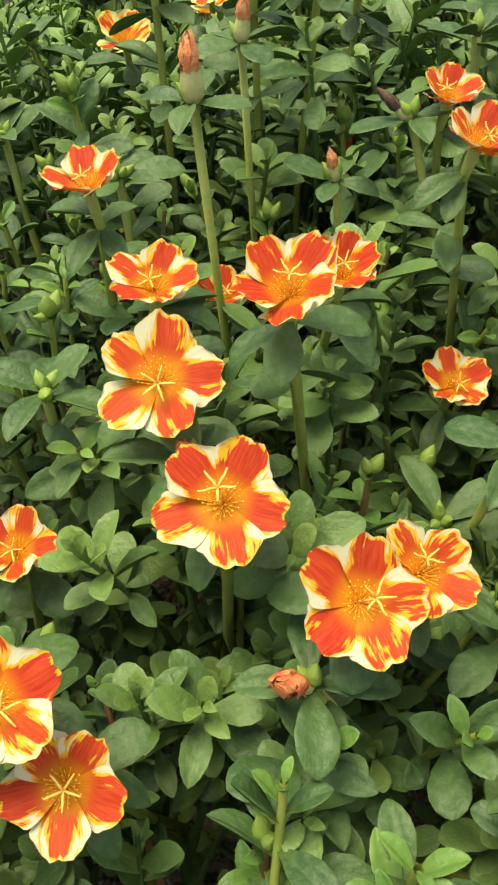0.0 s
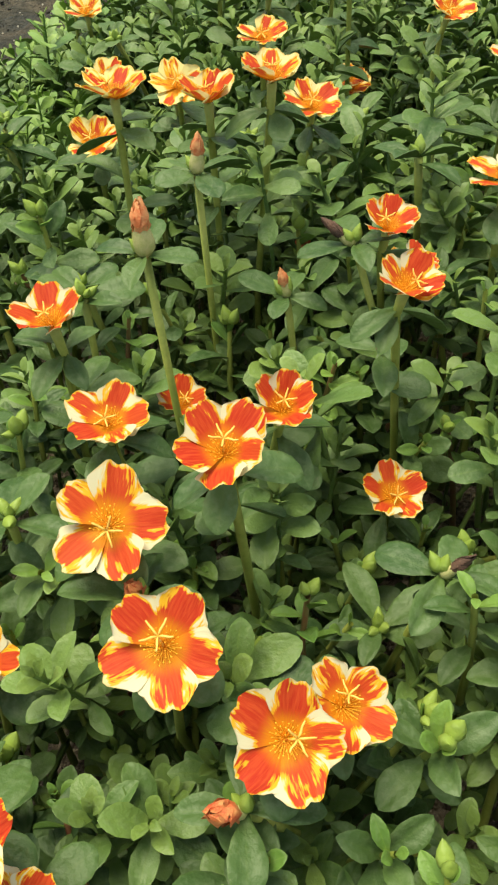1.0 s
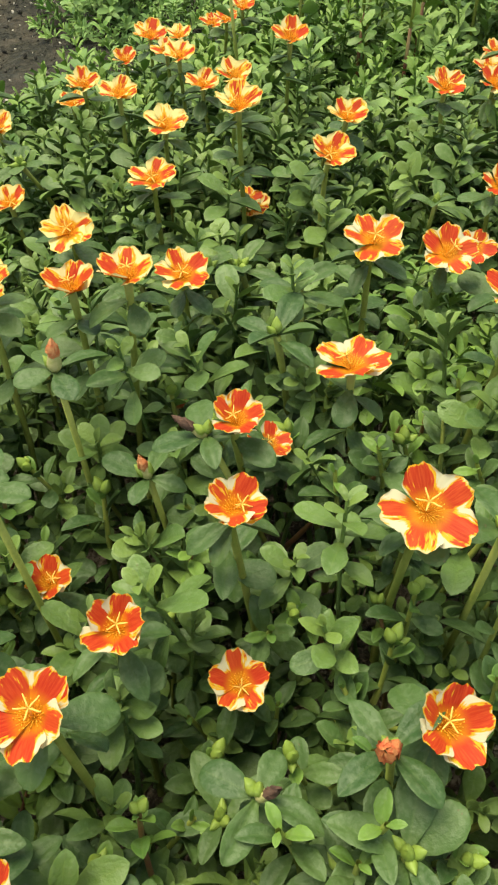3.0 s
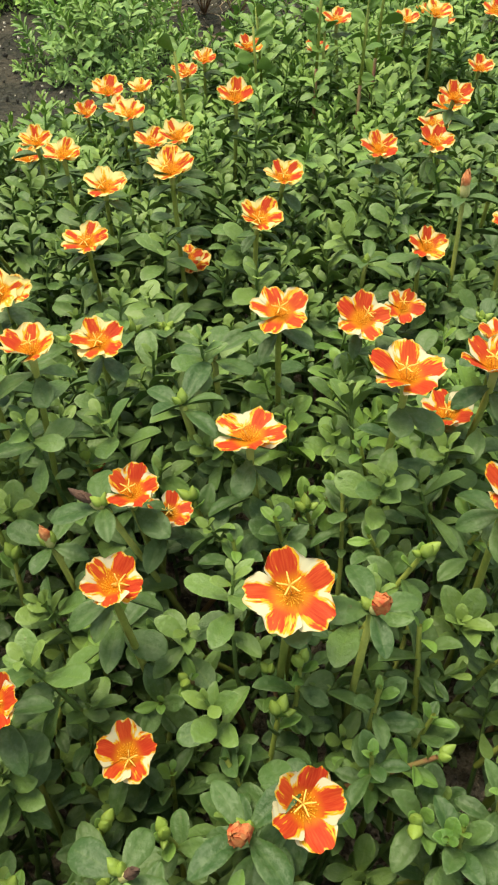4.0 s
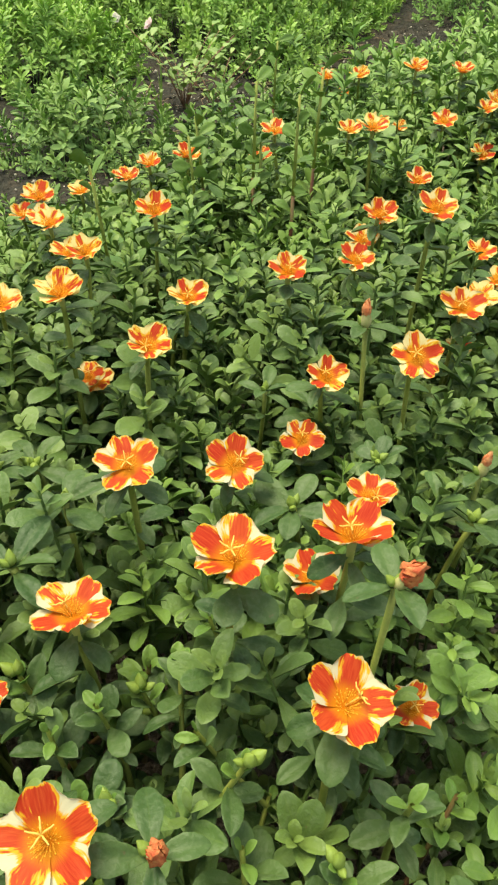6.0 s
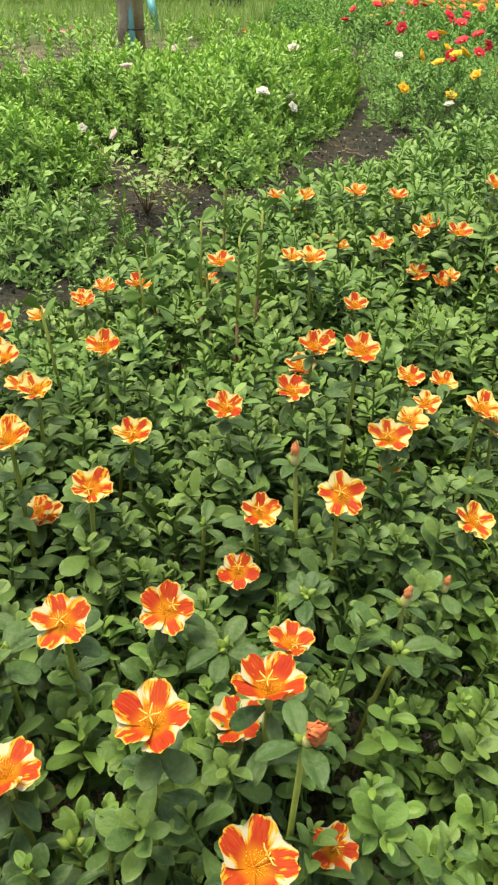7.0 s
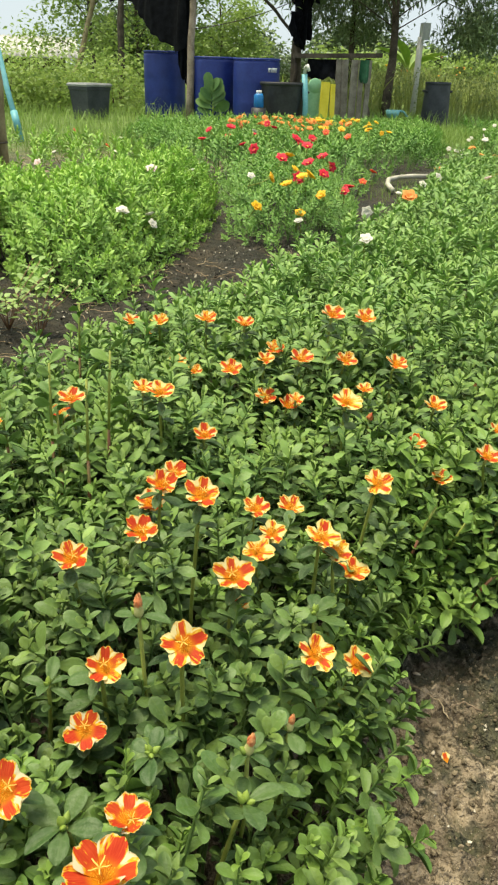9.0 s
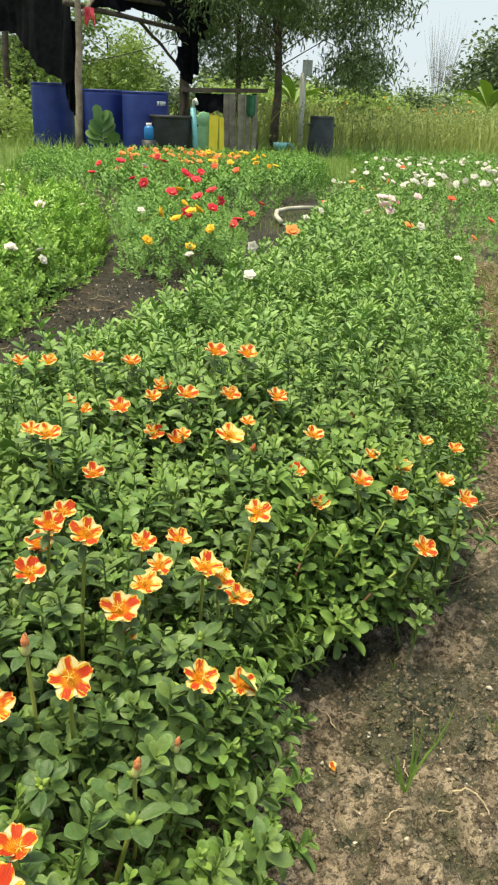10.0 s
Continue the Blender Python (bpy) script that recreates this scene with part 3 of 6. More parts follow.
RED_BACK = [
    (0.319, 0.529, 0.266, 0.037, 0.20, 0.05, -0.45), (0.263, 0.540, 0.246, 0.032, 0.40, 0.20, -0.15), (0.243, 0.638, 0.277, 0.033, 0.45, 0.00, -0.10), (0.305, 0.707, 0.252, 0.036, 0.40, 0.00, -0.10),
    (0.353, 0.654, 0.316, 0.034, 0.40, 0.05, -0.10), (0.376, 0.627, 0.249, 0.040, 0.30, -0.05, 0.00), (0.358, 0.870, 0.222, 0.036, 0.40, 0.00, 0.00), (0.322, 0.780, 0.238, 0.036, 0.40, 0.0, 0.05),
    (0.403, 0.920, 0.242, 0.034, 0.45, 0.05, -0.05), (0.480, 1.135, 0.243, 0.037, 0.40, 0.0, -0.10), (0.556, 1.173, 0.256, 0.036, 0.40, 0.0, -0.1), (0.576, 1.101, 0.265, 0.040, 0.40, 0.1, -0.1),
    (0.649, 1.111, 0.255, 0.036, 0.35, 0.1, -0.1), (0.332, 0.758, 0.271, 0.034, 0.50, 0.1, -0.1),
]
RED_FAR = [
    (0.635, 1.145, 0.315, 0.040, 0.40, 0.0, -0.1), (0.703, 1.184, 0.295, 0.040, 0.40, 0.0, -0.1), (0.706, 1.058, 0.265, 0.037, 0.35, 0.2, -0.1), (0.520, 1.081, 0.216, 0.037, 0.40, 0.0, -0.1),
    (0.548, 1.058, 0.212, 0.034, 0.60, 0.2, -0.1), (0.738, 0.841, 0.222, 0.034, 0.40, 0.0, -0.05), (0.781, 0.817, 0.205, 0.033, 0.50, 0.0, 0.0), (0.780, 0.742, 0.170, 0.036, 0.35, 0.1, -0.2),
    (0.869, 0.789, 0.200, 0.034, 0.40, 0.2, -0.2), (0.681, 0.918, 0.207, 0.030, 0.45, 0.0, -0.1), (0.469, 1.278, 0.276, 0.038, 0.45, 0.0, 0.0), (0.518, 1.217, 0.284, 0.036, 0.45, 0.0, 0.0),
    (0.360, 1.421, 0.234, 0.036, 0.45, 0.0, 0.0), (0.402, 1.52, 0.180, 0.036, 0.45, 0.0, 0.0),
]
RED_LEFT = [
    (0.026, 0.357, 0.306, 0.031, 0.45, 0.05, -0.10), (0.048, 0.408, 0.272, 0.033, 0.40, 0.05, -0.05), (-0.003, 0.365, 0.295, 0.030, 0.50, 0.0, -0.1), (0.090, 0.597, 0.213, 0.029, 0.30, 0.0, 0.0),
    (0.135, 0.750, 0.282, 0.037, 0.55, 0.0, 0.0), (0.250, 0.953, 0.287, 0.036, 0.40, 0.0, 0.0), (0.237, 1.020, 0.239, 0.033, 0.40, 0.0, 0.0), (0.155, 0.955, 0.263, 0.034, 0.45, 0.0, 0.0),
    (0.006, 0.877, 0.250, 0.037, 0.45, 0.0, 0.0), (-0.027, 0.925, 0.213, 0.032, 0.45, 0.0, 0.0), (0.104, 1.038, 0.228, 0.034, 0.40, 0.0, 0.0), (0.067, 1.079, 0.200, 0.033, 0.40, 0.0, 0.0),
    (0.084, 0.989, 0.230, 0.033, 0.40, 0.0, 0.0), (0.026, 0.800, 0.259, 0.030, 0.45, 0.0, 0.0),
]
PALE_LEFT = [
    (-0.073, 0.432, 0.245, 0.034, 0.35, 0.0, -0.15), (-0.046, 0.368, 0.298, 0.034, 0.45, 0.0, 0.0), (-0.029, 0.497, 0.251, 0.037, 0.30, 0.0, -0.25), (0.025, 0.538, 0.264, 0.037, 0.35, 0.0, 0.05),
    (0.032, 0.611, 0.269, 0.035, 0.35, 0.1, -0.05), (-0.005, 0.657, 0.276, 0.034, 0.45, 0.0, 0.0), (0.085, 0.578, 0.294, 0.039, 0.45, 0.0, 0.05), (0.145, 0.544, 0.272, 0.034, 0.45, 0.15, -0.05),
    (0.168, 0.627, 0.263, 0.034, 0.45, 0.1, -0.05), (0.038, 0.772, 0.264, 0.034, 0.40, 0.0, 0.0), (-0.047, 0.752, 0.250, 0.034, 0.45, 0.0, 0.0), (0.058, 0.740, 0.250, 0.034, 0.45, 0.0, 0.0),
    (0.031, 0.972, 0.220, 0.032, 0.45, 0.0, 0.0), (-0.034, 0.540, 0.225, 0.032, 0.45, 0.0, 0.0),
]
PALE_RIGHT = [
    (0.353, 0.942, 0.292, 0.038, 0.35, 0.0, 0.0), (0.340, 1.020, 0.267, 0.032, 0.45, 0.0, 0.0), (0.403, 1.368, 0.247, 0.036, 0.45, 0.0, 0.0), (0.585, 0.931, 0.268, 0.044, 0.30, 0.05, -0.05),
    (0.428, 0.759, 0.232, 0.033, 0.40, 0.05, 0.0), (0.486, 0.825, 0.188, 0.035, 0.40, 0.0, 0.0), (0.439, 0.734, 0.216, 0.031, 0.35, 0.0, 0.0), (0.418, 0.712, 0.212, 0.036, 0.35, 0.0, -0.1),
    (0.474, 0.683, 0.240, 0.038, 0.35, 0.05, -0.05), (0.489, 0.680, 0.222, 0.032, 0.35, 0.05, -0.05), (0.515, 0.696, 0.186, 0.034, 0.30, 0.1, -0.05), (0.431, 0.561, 0.211, 0.036, 0.30, 0.2, -0.1),
    (0.483, 0.593, 0.163, 0.033, 0.30, 0.3, -0.1), (0.556, 0.750, 0.253, 0.035, 0.30, 0.0, -0.15),
]
PALE_FAR = [
    (0.722, 0.959, 0.240, 0.034, 0.50, 0.0, 0.0), (0.842, 0.902, 0.200, 0.030, 0.50, 0.0, 0.0), (0.816, 0.950, 0.200, 0.028, 0.5, 0.0, 0.0), (0.921, 0.971, 0.200, 0.028, 0.5, 0.0, 0.0),
    (0.951, 0.934, 0.200, 0.028, 0.5, 0.0, 0.0), (0.676, 0.836, 0.200, 0.030, 0.55, 0.0, 0.0), (0.871, 0.845, 0.200, 0.036, 0.5, 0.1, 0.0), (0.085, 0.680, 0.277, 0.032, 0.4, 0.0, 0.0), (0.094, 0.605, 0.205, 0.032, 0.4, 0.0, 0.0),
]
PALE_MORE = [
    (-0.117, 0.704, 0.235, 0.036, 0.42, 0.0, -0.00), (-0.147, 0.806, 0.237, 0.034, 0.45, 0.0, -0.05), (-0.064, 0.778, 0.225, 0.030, 0.48, 0.0, -0.00), (0.526, 1.113, 0.262, 0.030, 0.42, 0.0, -0.05), (0.418, 1.250, 0.215, 0.032, 0.45, 0.0, -0.00), (0.436, 1.206, 0.215, 0.030, 0.48, 0.0, -0.05), (0.644, 1.019, 0.245, 0.026, 0.42, 0.0, -0.00), (0.385, 0.646, 0.200, 0.026, 0.45, 0.0, -0.05), (-0.089, 0.590, 0.225, 0.032, 0.48, 0.0, -0.00), (0.555, 1.047, 0.225, 0.026, 0.42, 0.0, -0.05),
]
FLOWERS = ((RED_NEAR, "red"), (RED_MIDDLE, "red"), (RED_BACK, "orange"), (RED_FAR, "orange"), (RED_LEFT, "orange"), (PALE_LEFT, "pale"), (PALE_RIGHT, "pale"), (PALE_FAR, "pale"), (PALE_MORE, "pale"))
HEADS = np.array([row[:3] for rows, _ in FLOWERS for row in rows])


def under_flowers(x, y, top, reach=0.03):
    """The foliage stays below the open blooms that stand over it."""
    dx, dy = np.abs(HEADS[:, 0] - x), y - HEADS[:, 1]
    near = (dx < reach) & (dy > -0.055) & (dy < 0.03)
    if near.any():
        top = min(top, float(HEADS[near, 2].min()) - 0.026)
    return top

# ---- the bed of striped purslane ----
def canopy(x, y, d):
    """Height of the foliage over the soil, lower towards the rim of the bed."""
    far = min(max((y - 0.9) / 0.8, 0.0), 1.0)
    t = min(max(d / (0.13 + 0.09 * far), 0.0), 1.0)
    t = t * t * (3 - 2 * t)
    base = 0.200 + 0.04 * far
    w = np.exp(-((HEADS[:, 0] - x) ** 2 + (HEADS[:, 1] - y) ** 2) / (2 * 0.07 ** 2))
    if w.sum() > 0.3:
        base += min(max(0.90 * (float((w * HEADS[:, 2]).sum() / w.sum()) - 0.036 - base), 0.0), 0.065)
    low = 0.68 - 0.40 * far
    return base * (low + (1 - low) * t) * (1 + 0.16 * wave(x, y, 9.0, 2.0) + 0.14 * far * wave(x, y, 4.5, 7.0))


def bud_shape(sides=6):
    pr = [(0.0, 0.0), (0.16, 0.03), (0.29, 0.2), (0.33, 0.42), (0.25, 0.66), (0.11, 0.88), (0.0, 1.0)]
    v, f = lathe(pr, sides)
    v[:, 0] *= 0.8 + 0.2 * np.cos(v[:, 2] * 3)
    return v, f


BUD_MESH = build("bud", *bud_shape(8), BUD_GREEN)
LEAF_MESHES = [build("leaf", *s, LEAF_NEAR_SHADED) for s in LEAVES_FINE]
FRESH_MESHES = [build("leaf", *s, LEAF_FRESH) for s in LEAVES_FINE]


def add_buds(root, tip, buds):
    for i in range(buds):
        a = i * 2.4 + rng.uniform(0, 1)
        k = rng.uniform(0.006, 0.0092)
        lean = 0.2 + 0.4 * min(i, 2)
        m = Matrix.Translation(tuple(tip)) @ Matrix.Rotation(lean, 4, Vector((-math.sin(a), math.cos(a), 0))) @ Matrix.Translation((0, 0, 0.0015)) @ Matrix.Scale(k, 4)
        part("bud", BUD_MESH, root, m=m)


def single_shoot(fresh, buds):
    """One shoot with each leaf and bud a part of its own."""
    stem_points, poses = shoot_plan(int(rng.integers(11, 14)), 0.085, 0.0172 if not fresh else 0.0150, tip_rise=60, low_rise=6, gather=0.55)
    label = ("fresh light-green purslane shoot with small leaves" if fresh else "blue-green fleshy purslane shoot with spoon-shaped leaves") + (" and pointed green buds" if buds else "")
    root = thing("purslane_shoot", Matrix.Identity(4), label, "plant", "purslane shoots")
    part("stem", build("stem", *tube(stem_points, np.linspace(0.0019, 0.0011, 5), 6, False), STEM_RED if fresh else STEM_GREEN), root)
    for i, m in enumerate(poses):
        part("leaf", (FRESH_MESHES if fresh or i > len(poses) * 0.72 else LEAF_MESHES)[int(rng.integers(4))], root, m=Matrix(m.tolist()))
    add_buds(root, stem_points[-1], buds)
    return root


def bud_stalk(buds):
    """A stout stalk that rises over the foliage, with a whorl of large leaves and a knot of buds."""
    h = 0.11
    bend = rng.uniform(-0.012, 0.012, 2)
    pts = [np.array([bend[0] * s * s, bend[1] * s * s, h * s]) for s in (-0.3, 0, 0.4, 0.75, 1.0)]
    root = thing("bud_stalk", Matrix.Identity(4), "stout green purslane stalk with large leaves and plump buds", "plant", "purslane bud stalks")
    part("stem", build("stem", *tube(pts, [0.0021, 0.0020, 0.0018, 0.0017, 0.0020], 7), STEM_GREEN), root)
    first = rng.uniform(0, 6.28)
    for i in range(5):
        m = leaf_pose(pts[-1] - np.array([0, 0, 0.003 * (i % 2)]), first + i * 1.2566 + rng.normal(0, 0.2), rng.uniform(0.05, 0.55), rng.uniform(0.019, 0.029), rng.normal(0, 0.2))
        part("leaf", LEAF_MESHES[int(rng.integers(4))], root, m=Matrix(m.tolist()))
    for i in range(3):
        m = leaf_pose(pts[2 + i % 2], first + i * 2.1 + 0.7, rng.uniform(0.1, 0.5), rng.uniform(0.013, 0.018))
        part("leaf", LEAF_MESHES[int(rng.integers(4))], root, m=Matrix(m.tolist()))
    add_buds(root, pts[-1], buds)
    return root


def set_out(kinds, used, i, m):
    """Uses the pattern itself first, then copies of it."""
    if i in used:
        copy_thing(kinds[i], m @ Matrix.Scale(1 / kinds[i].scale[0], 4))
    else:
        kinds[i].matrix_basis = m
        used.add(i)


def fill_bed():
    zone = [(-0.135, 0.0), (0.28, 0.0), (0.28, 0.36), (-0.135, 0.36)]
    near_x, near_y, _ = scatter(zone, 0.0285)
    kinds = [single_shoot(i in (3, 7), (0, 0, 0, 2, 0, 3, 0, 0, 2, 0)[i]) for i in range(10)]
    used = set()
    for x, y in zip(near_x, near_y):
        d = float(inside(BED, x, y))
        if d < 0.012:
            continue
        top = under_flowers(x, y, canopy(x, y, d) - 0.006 + rng.normal(0, 0.014))
        k = rng.uniform(0.85, 1.15)
        set_out(kinds, used, int(rng.integers(10)), Matrix(turned(x, y, top - 0.085 * k, rng.uniform(0, 6.28), rng.uniform(0, 6.28), abs(rng.normal(0, 0.28)), k).tolist()))
    stalks = [bud_stalk(n) for n in (4, 3, 5, 3, 4, 2)]
    used = set()
    for x, y, _ in zip(*scatter([(-0.16, 0.0), (0.42, 0.0), (0.50, 0.66), (-0.16, 0.66)], 0.070)):
        d = float(inside(BED, x, y))
        if d < 0.05 or np.min((HEADS[:, 0] - x) ** 2 + (HEADS[:, 1] - 0.012 - y) ** 2) < 0.036 ** 2:
            continue
        k = rng.uniform(0.85, 1.12)
        top = under_flowers(x, y, canopy(x, y, d) + rng.uniform(0.0, 0.035), 0.04)
        set_out(stalks, used, int(rng.integers(6)), Matrix(turned(x, y, top - 0.11 * k, rng.uniform(0, 6.28), rng.uniform(0, 6.28), abs(rng.normal(0, 0.14)), k).tolist()))
    # all round them the same foliage, past counting
    mid = [shoot_template(14, 0.085, 0.0178, LEAVES_MID, tip_rise=66, low_rise=14, gather=0.5) for _ in range(9)] + [shoot_template(11, 0.10, 0.0195, LEAVES_MID, tip_rise=58, low_rise=6, gather=0.35) for _ in range(4)]
    small = [shoot_template(11, 0.07, 0.0145, [LEAF_KITE, LEAF_BROAD], tip_rise=64, low_rise=8, gather=0.55) for _ in range(6)]
    small_near = [shoot_template(11, 0.07, 0.0150, LEAVES_MID, tip_rise=64, low_rise=8, sides=3, gather=0.55) for _ in range(6)]
    back = [shoot_template(15, 0.10, 0.0208, LEAVES_FAR, tip_rise=66, low_rise=12, sides=3, gather=0.6) for _ in range(8)]
    fresh = [shoot_template(14, 0.080, 0.0165, LEAVES_ROUND, stem=0.001, sides=3, tip_rise=60, low_rise=8, gather=0.55) for _ in range(5)]
    bush = [shoot_template(13, 0.080, 0.0235, LEAVES_ROUND, stem=0.0012, tip_rise=60, low_rise=12, gather=0.7) for _ in range(6)]
    fresh_back = [shoot_template(14, 0.080, 0.0165, LEAVES_FAR, stem=0.001, sides=3, tip_rise=60, low_rise=8, gather=0.55) for _ in range(5)]
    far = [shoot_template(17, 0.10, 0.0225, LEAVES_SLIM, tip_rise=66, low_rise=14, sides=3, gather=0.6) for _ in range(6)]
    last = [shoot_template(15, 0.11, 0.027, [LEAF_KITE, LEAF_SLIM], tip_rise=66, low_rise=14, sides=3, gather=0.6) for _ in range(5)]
    lots = {}

    def put(key, group, m):
        if key == "fresh" and m[1, 3] > 0.80:
            key, group = "fresh_back", fresh_back
        t = int(rng.integers(len(group)))
        lots.setdefault((key, t), []).append(m)

    x, y, d = scatter(BED, 0.0238)
    hide = inside(zone, x, y) > 0
    for xi, yi, di in zip(x[~hide], y[~hide], d[~hide]):
        if yi > 1.3 and rng.uniform() < (0.22 if yi < 2.2 else 0.55):
            continue
        top = under_flowers(xi, yi, canopy(xi, yi, di) + rng.normal(0, 0.016 if yi < 1.1 else 0.028))
        rim = max(0.0, 1 - di / 0.09)
        way = math.atan2(yi - 0.6, xi - 0.1) + rng.normal(0, 0.5) if rim > 0 else rng.uniform(0, 6.28)
        lean = abs(rng.normal(0, 0.25)) + (0.45 if yi < 1.0 else 0.18) * rim
        k = rng.uniform(0.85, 1.2) * (1.0 if yi < 1.0 else 0.6 + 0.4 * min(di / 0.15, 1.0))
        young = wave(xi, yi, 5.0, 4.4) > 0.30 or (rim > 0.1 and rng.uniform() < 0.65)
        blur = yi + rng.normal(0, 0.10)
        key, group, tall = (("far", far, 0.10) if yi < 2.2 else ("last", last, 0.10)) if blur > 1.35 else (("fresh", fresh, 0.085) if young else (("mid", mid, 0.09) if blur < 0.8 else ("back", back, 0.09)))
        put(key, group, turned(xi, yi, max(top - tall * k, 0.0), rng.uniform(0, 6.28), way, lean, k))
    # a lower storey of small rosettes that closes the gaps down to the soil
    for xi, yi, di in zip(*scatter(BED, 0.028)):
        if yi > 1.3 and (di > 0.12 or rng.uniform() < 0.5):
            continue
        top = canopy(xi, yi, di) - rng.uniform(0.03, 0.075) * (1 if di > 0.06 else 0.6)
        key, group, tall = ("last", last, 0.10) if yi > 1.3 else (("fresh", fresh, 0.085) if di < 0.07 and rng.uniform() < 0.8 else (("small_near", small_near, 0.07) if yi < 0.5 and -0.25 < xi < 0.45 else ("small", small, 0.07)))
        put(key, group, turned(xi, yi, max(top - tall, -0.03), rng.uniform(0, 6.28), rng.uniform(0, 6.28), abs(rng.normal(0, 0.4)), rng.uniform(0.8, 1.15)))
    # shoots that hang out over the bare soil along the rim
    for xi, yi, di in zip(*scatter(BED, 0.021)):
        if di > 0.05 or yi > 3.3 or yi < 0.15:
            continue
        if yi > 1.25:
            if xi > 0.8 * yi - 0.2 and rng.uniform() < 0.6:
                put("far", far, turned(xi, yi, rng.uniform(-0.02, 0.06), rng.uniform(0, 6.28), rng.normal(-0.7, 0.5), rng.uniform(0.3, 0.9), rng.uniform(0.7, 1.2)))
            continue
        way = math.atan2(yi - 0.6, xi - 0.1) + rng.normal(0, 0.4)
        put("fresh", fresh, turned(xi, yi, rng.uniform(0.01, 0.075), rng.uniform(0, 6.28), way, rng.uniform(0.3, 0.85), rng.uniform(0.75, 1.1)))
    # side shoots that stand close about the flower stalks
    for hx, hy, hz in HEADS:
        if hy > 1.35:
            continue
        for i in range(3 if hy < 0.45 else 4):
            a, r = i * 1.9 + rng.uniform(0, 1), rng.uniform(0.012, 0.026)
            k = rng.uniform(0.85, 1.15)
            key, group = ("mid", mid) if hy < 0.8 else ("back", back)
            put(key, group, turned(hx + r * math.cos(a), hy + 0.012 + r * math.sin(a), hz - rng.uniform(0.034, 0.06) - 0.09 * k, rng.uniform(0, 6.28), a, rng.uniform(0.1, 0.35), k))
    # a bush of fresh red-stemmed shoots that bulges out of the rim
    for xi, yi, di in zip(*scatter([(0.60, 0.765), (0.68, 0.735), (0.77, 0.765), (0.88, 0.855), (0.94, 0.94), (0.86, 0.98), (0.72, 0.90), (0.60, 0.83)], 0.0185)):
        out = min(max(1 - float(inside(BED, xi, yi)) / 0.10, 0.0), 1.0)
        put("bush", bush, turned(xi - 0.03, yi + 0.03, 0.135 - 0.085 * out + rng.uniform(-0.045, 0.035), rng.uniform(0, 6.28), rng.normal(-0.75, 0.5), 0.15 + rng.uniform(0.2, 0.75) * out, rng.uniform(0.8, 1.15)))
    for xi, yi, _ in zip(*scatter(zone, 0.032)):
        if inside(BED, xi, yi) > 0.01:
            put("small_near", small_near, turned(xi, yi, rng.uniform(-0.03, 0.035), rng.uniform(0, 6.28), rng.uniform(0, 6.28), abs(rng.normal(0, 0.4)), rng.uniform(0.9, 1.3)))
    # one purslane throughout; its leaf colour steps up from mid to back to far
    for key, group, mat, label in (("mid", mid, LEAF_BED, "dense blue-green fleshy purslane foliage"), ("back", back, LEAF_BACK_LIT, "blue-green purslane foliage in the back of the bed"), ("last", last, LEAF_PALE, "purslane foliage at the far end of the bed, coloured paler with distance"), ("small", small, LEAF_BED, "small-leaved purslane rosettes low in the bed"), ("small_near", small_near, LEAF_BED, "small round-leaved purslane rosettes under the flowers"), ("fresh_back", fresh_back, LEAF_FRESH_BED, "light-green purslane shoots along the rim"), ("fresh", fresh, LEAF_FRESH_BED, "fresh light-green purslane shoots at the rim of the bed"), ("bush", bush, LEAF_FRESH_BED, "fresh bushy purslane shoots bulging over the soil"), ("far", far, LEAF_PALE, "purslane foliage filling the long bed, coloured paler with distance")):
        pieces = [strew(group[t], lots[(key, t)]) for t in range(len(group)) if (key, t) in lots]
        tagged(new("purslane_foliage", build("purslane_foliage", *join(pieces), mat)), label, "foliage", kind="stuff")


fill_bed()

# ---- the flowers ----
def petal_mesh(seed, material, half):
    """One broad ruffled petal of unit length from the origin along y, notched at its end."""
    r = np.random.default_rng(seed)
    nu, nv = 13, 10
    u, v = np.meshgrid(np.linspace(-1, 1, nu), np.linspace(0, 1, nv) ** 0.85)
    w = half * (0.13 + 0.87 * np.sin(np.clip(v / 0.76, 0, 1) * np.pi / 2) ** 1.25) * (1 - 0.16 * np.clip((v - 0.76) / 0.24, 0, 1))
    skew = r.uniform(-0.08, 0.08)
    x = u * w + skew * v ** 2
    y = v * (1 - 0.29 * np.abs(u) ** 2.6 * v ** 2) - r.uniform(0.04, 0.10) * np.exp(-(u / 0.24) ** 2) * v ** 8
    for k in (3, 5, 8):
        y += r.uniform(-0.016, 0.016) * np.sin(k * u * 2 + r.uniform(0, 6)) * v ** 5
    z = 0.16 * v ** 2 - 0.24 * np.clip(v - 0.55, 0, 1) ** 1.5 + 0.11 * np.abs(u) ** 2 * v ** 1.5 * (1 - 0.7 * v)
    z += 0.03 * np.sin(u * 6 + r.uniform(0, 6)) * v ** 3 + 0.018 * np.sin(u * 13 + r.uniform(0, 6)) * v ** 5
    verts = np.stack([x, y, z], -1).reshape(-1, 3)
    i, j = np.meshgrid(np.arange(nv - 1), np.arange(nu - 1), indexing="ij")
    q = np.stack([i * nu + j, i * nu + j + 1, (i + 1) * nu + j + 1, (i + 1) * nu + j], -1).reshape(-1, 4)
    me = build("petal", verts, [q], material)
    uv = np.stack([(u + 1) / 2, v], -1).reshape(-1, 2)
    idx = np.empty(len(me.loops), np.int32)
    me.loops.foreach_get("vertex_index", idx)
    me.uv_layers.new(name="petal").data.foreach_set("uv", uv[idx].astype(np.float32).ravel())
    return me


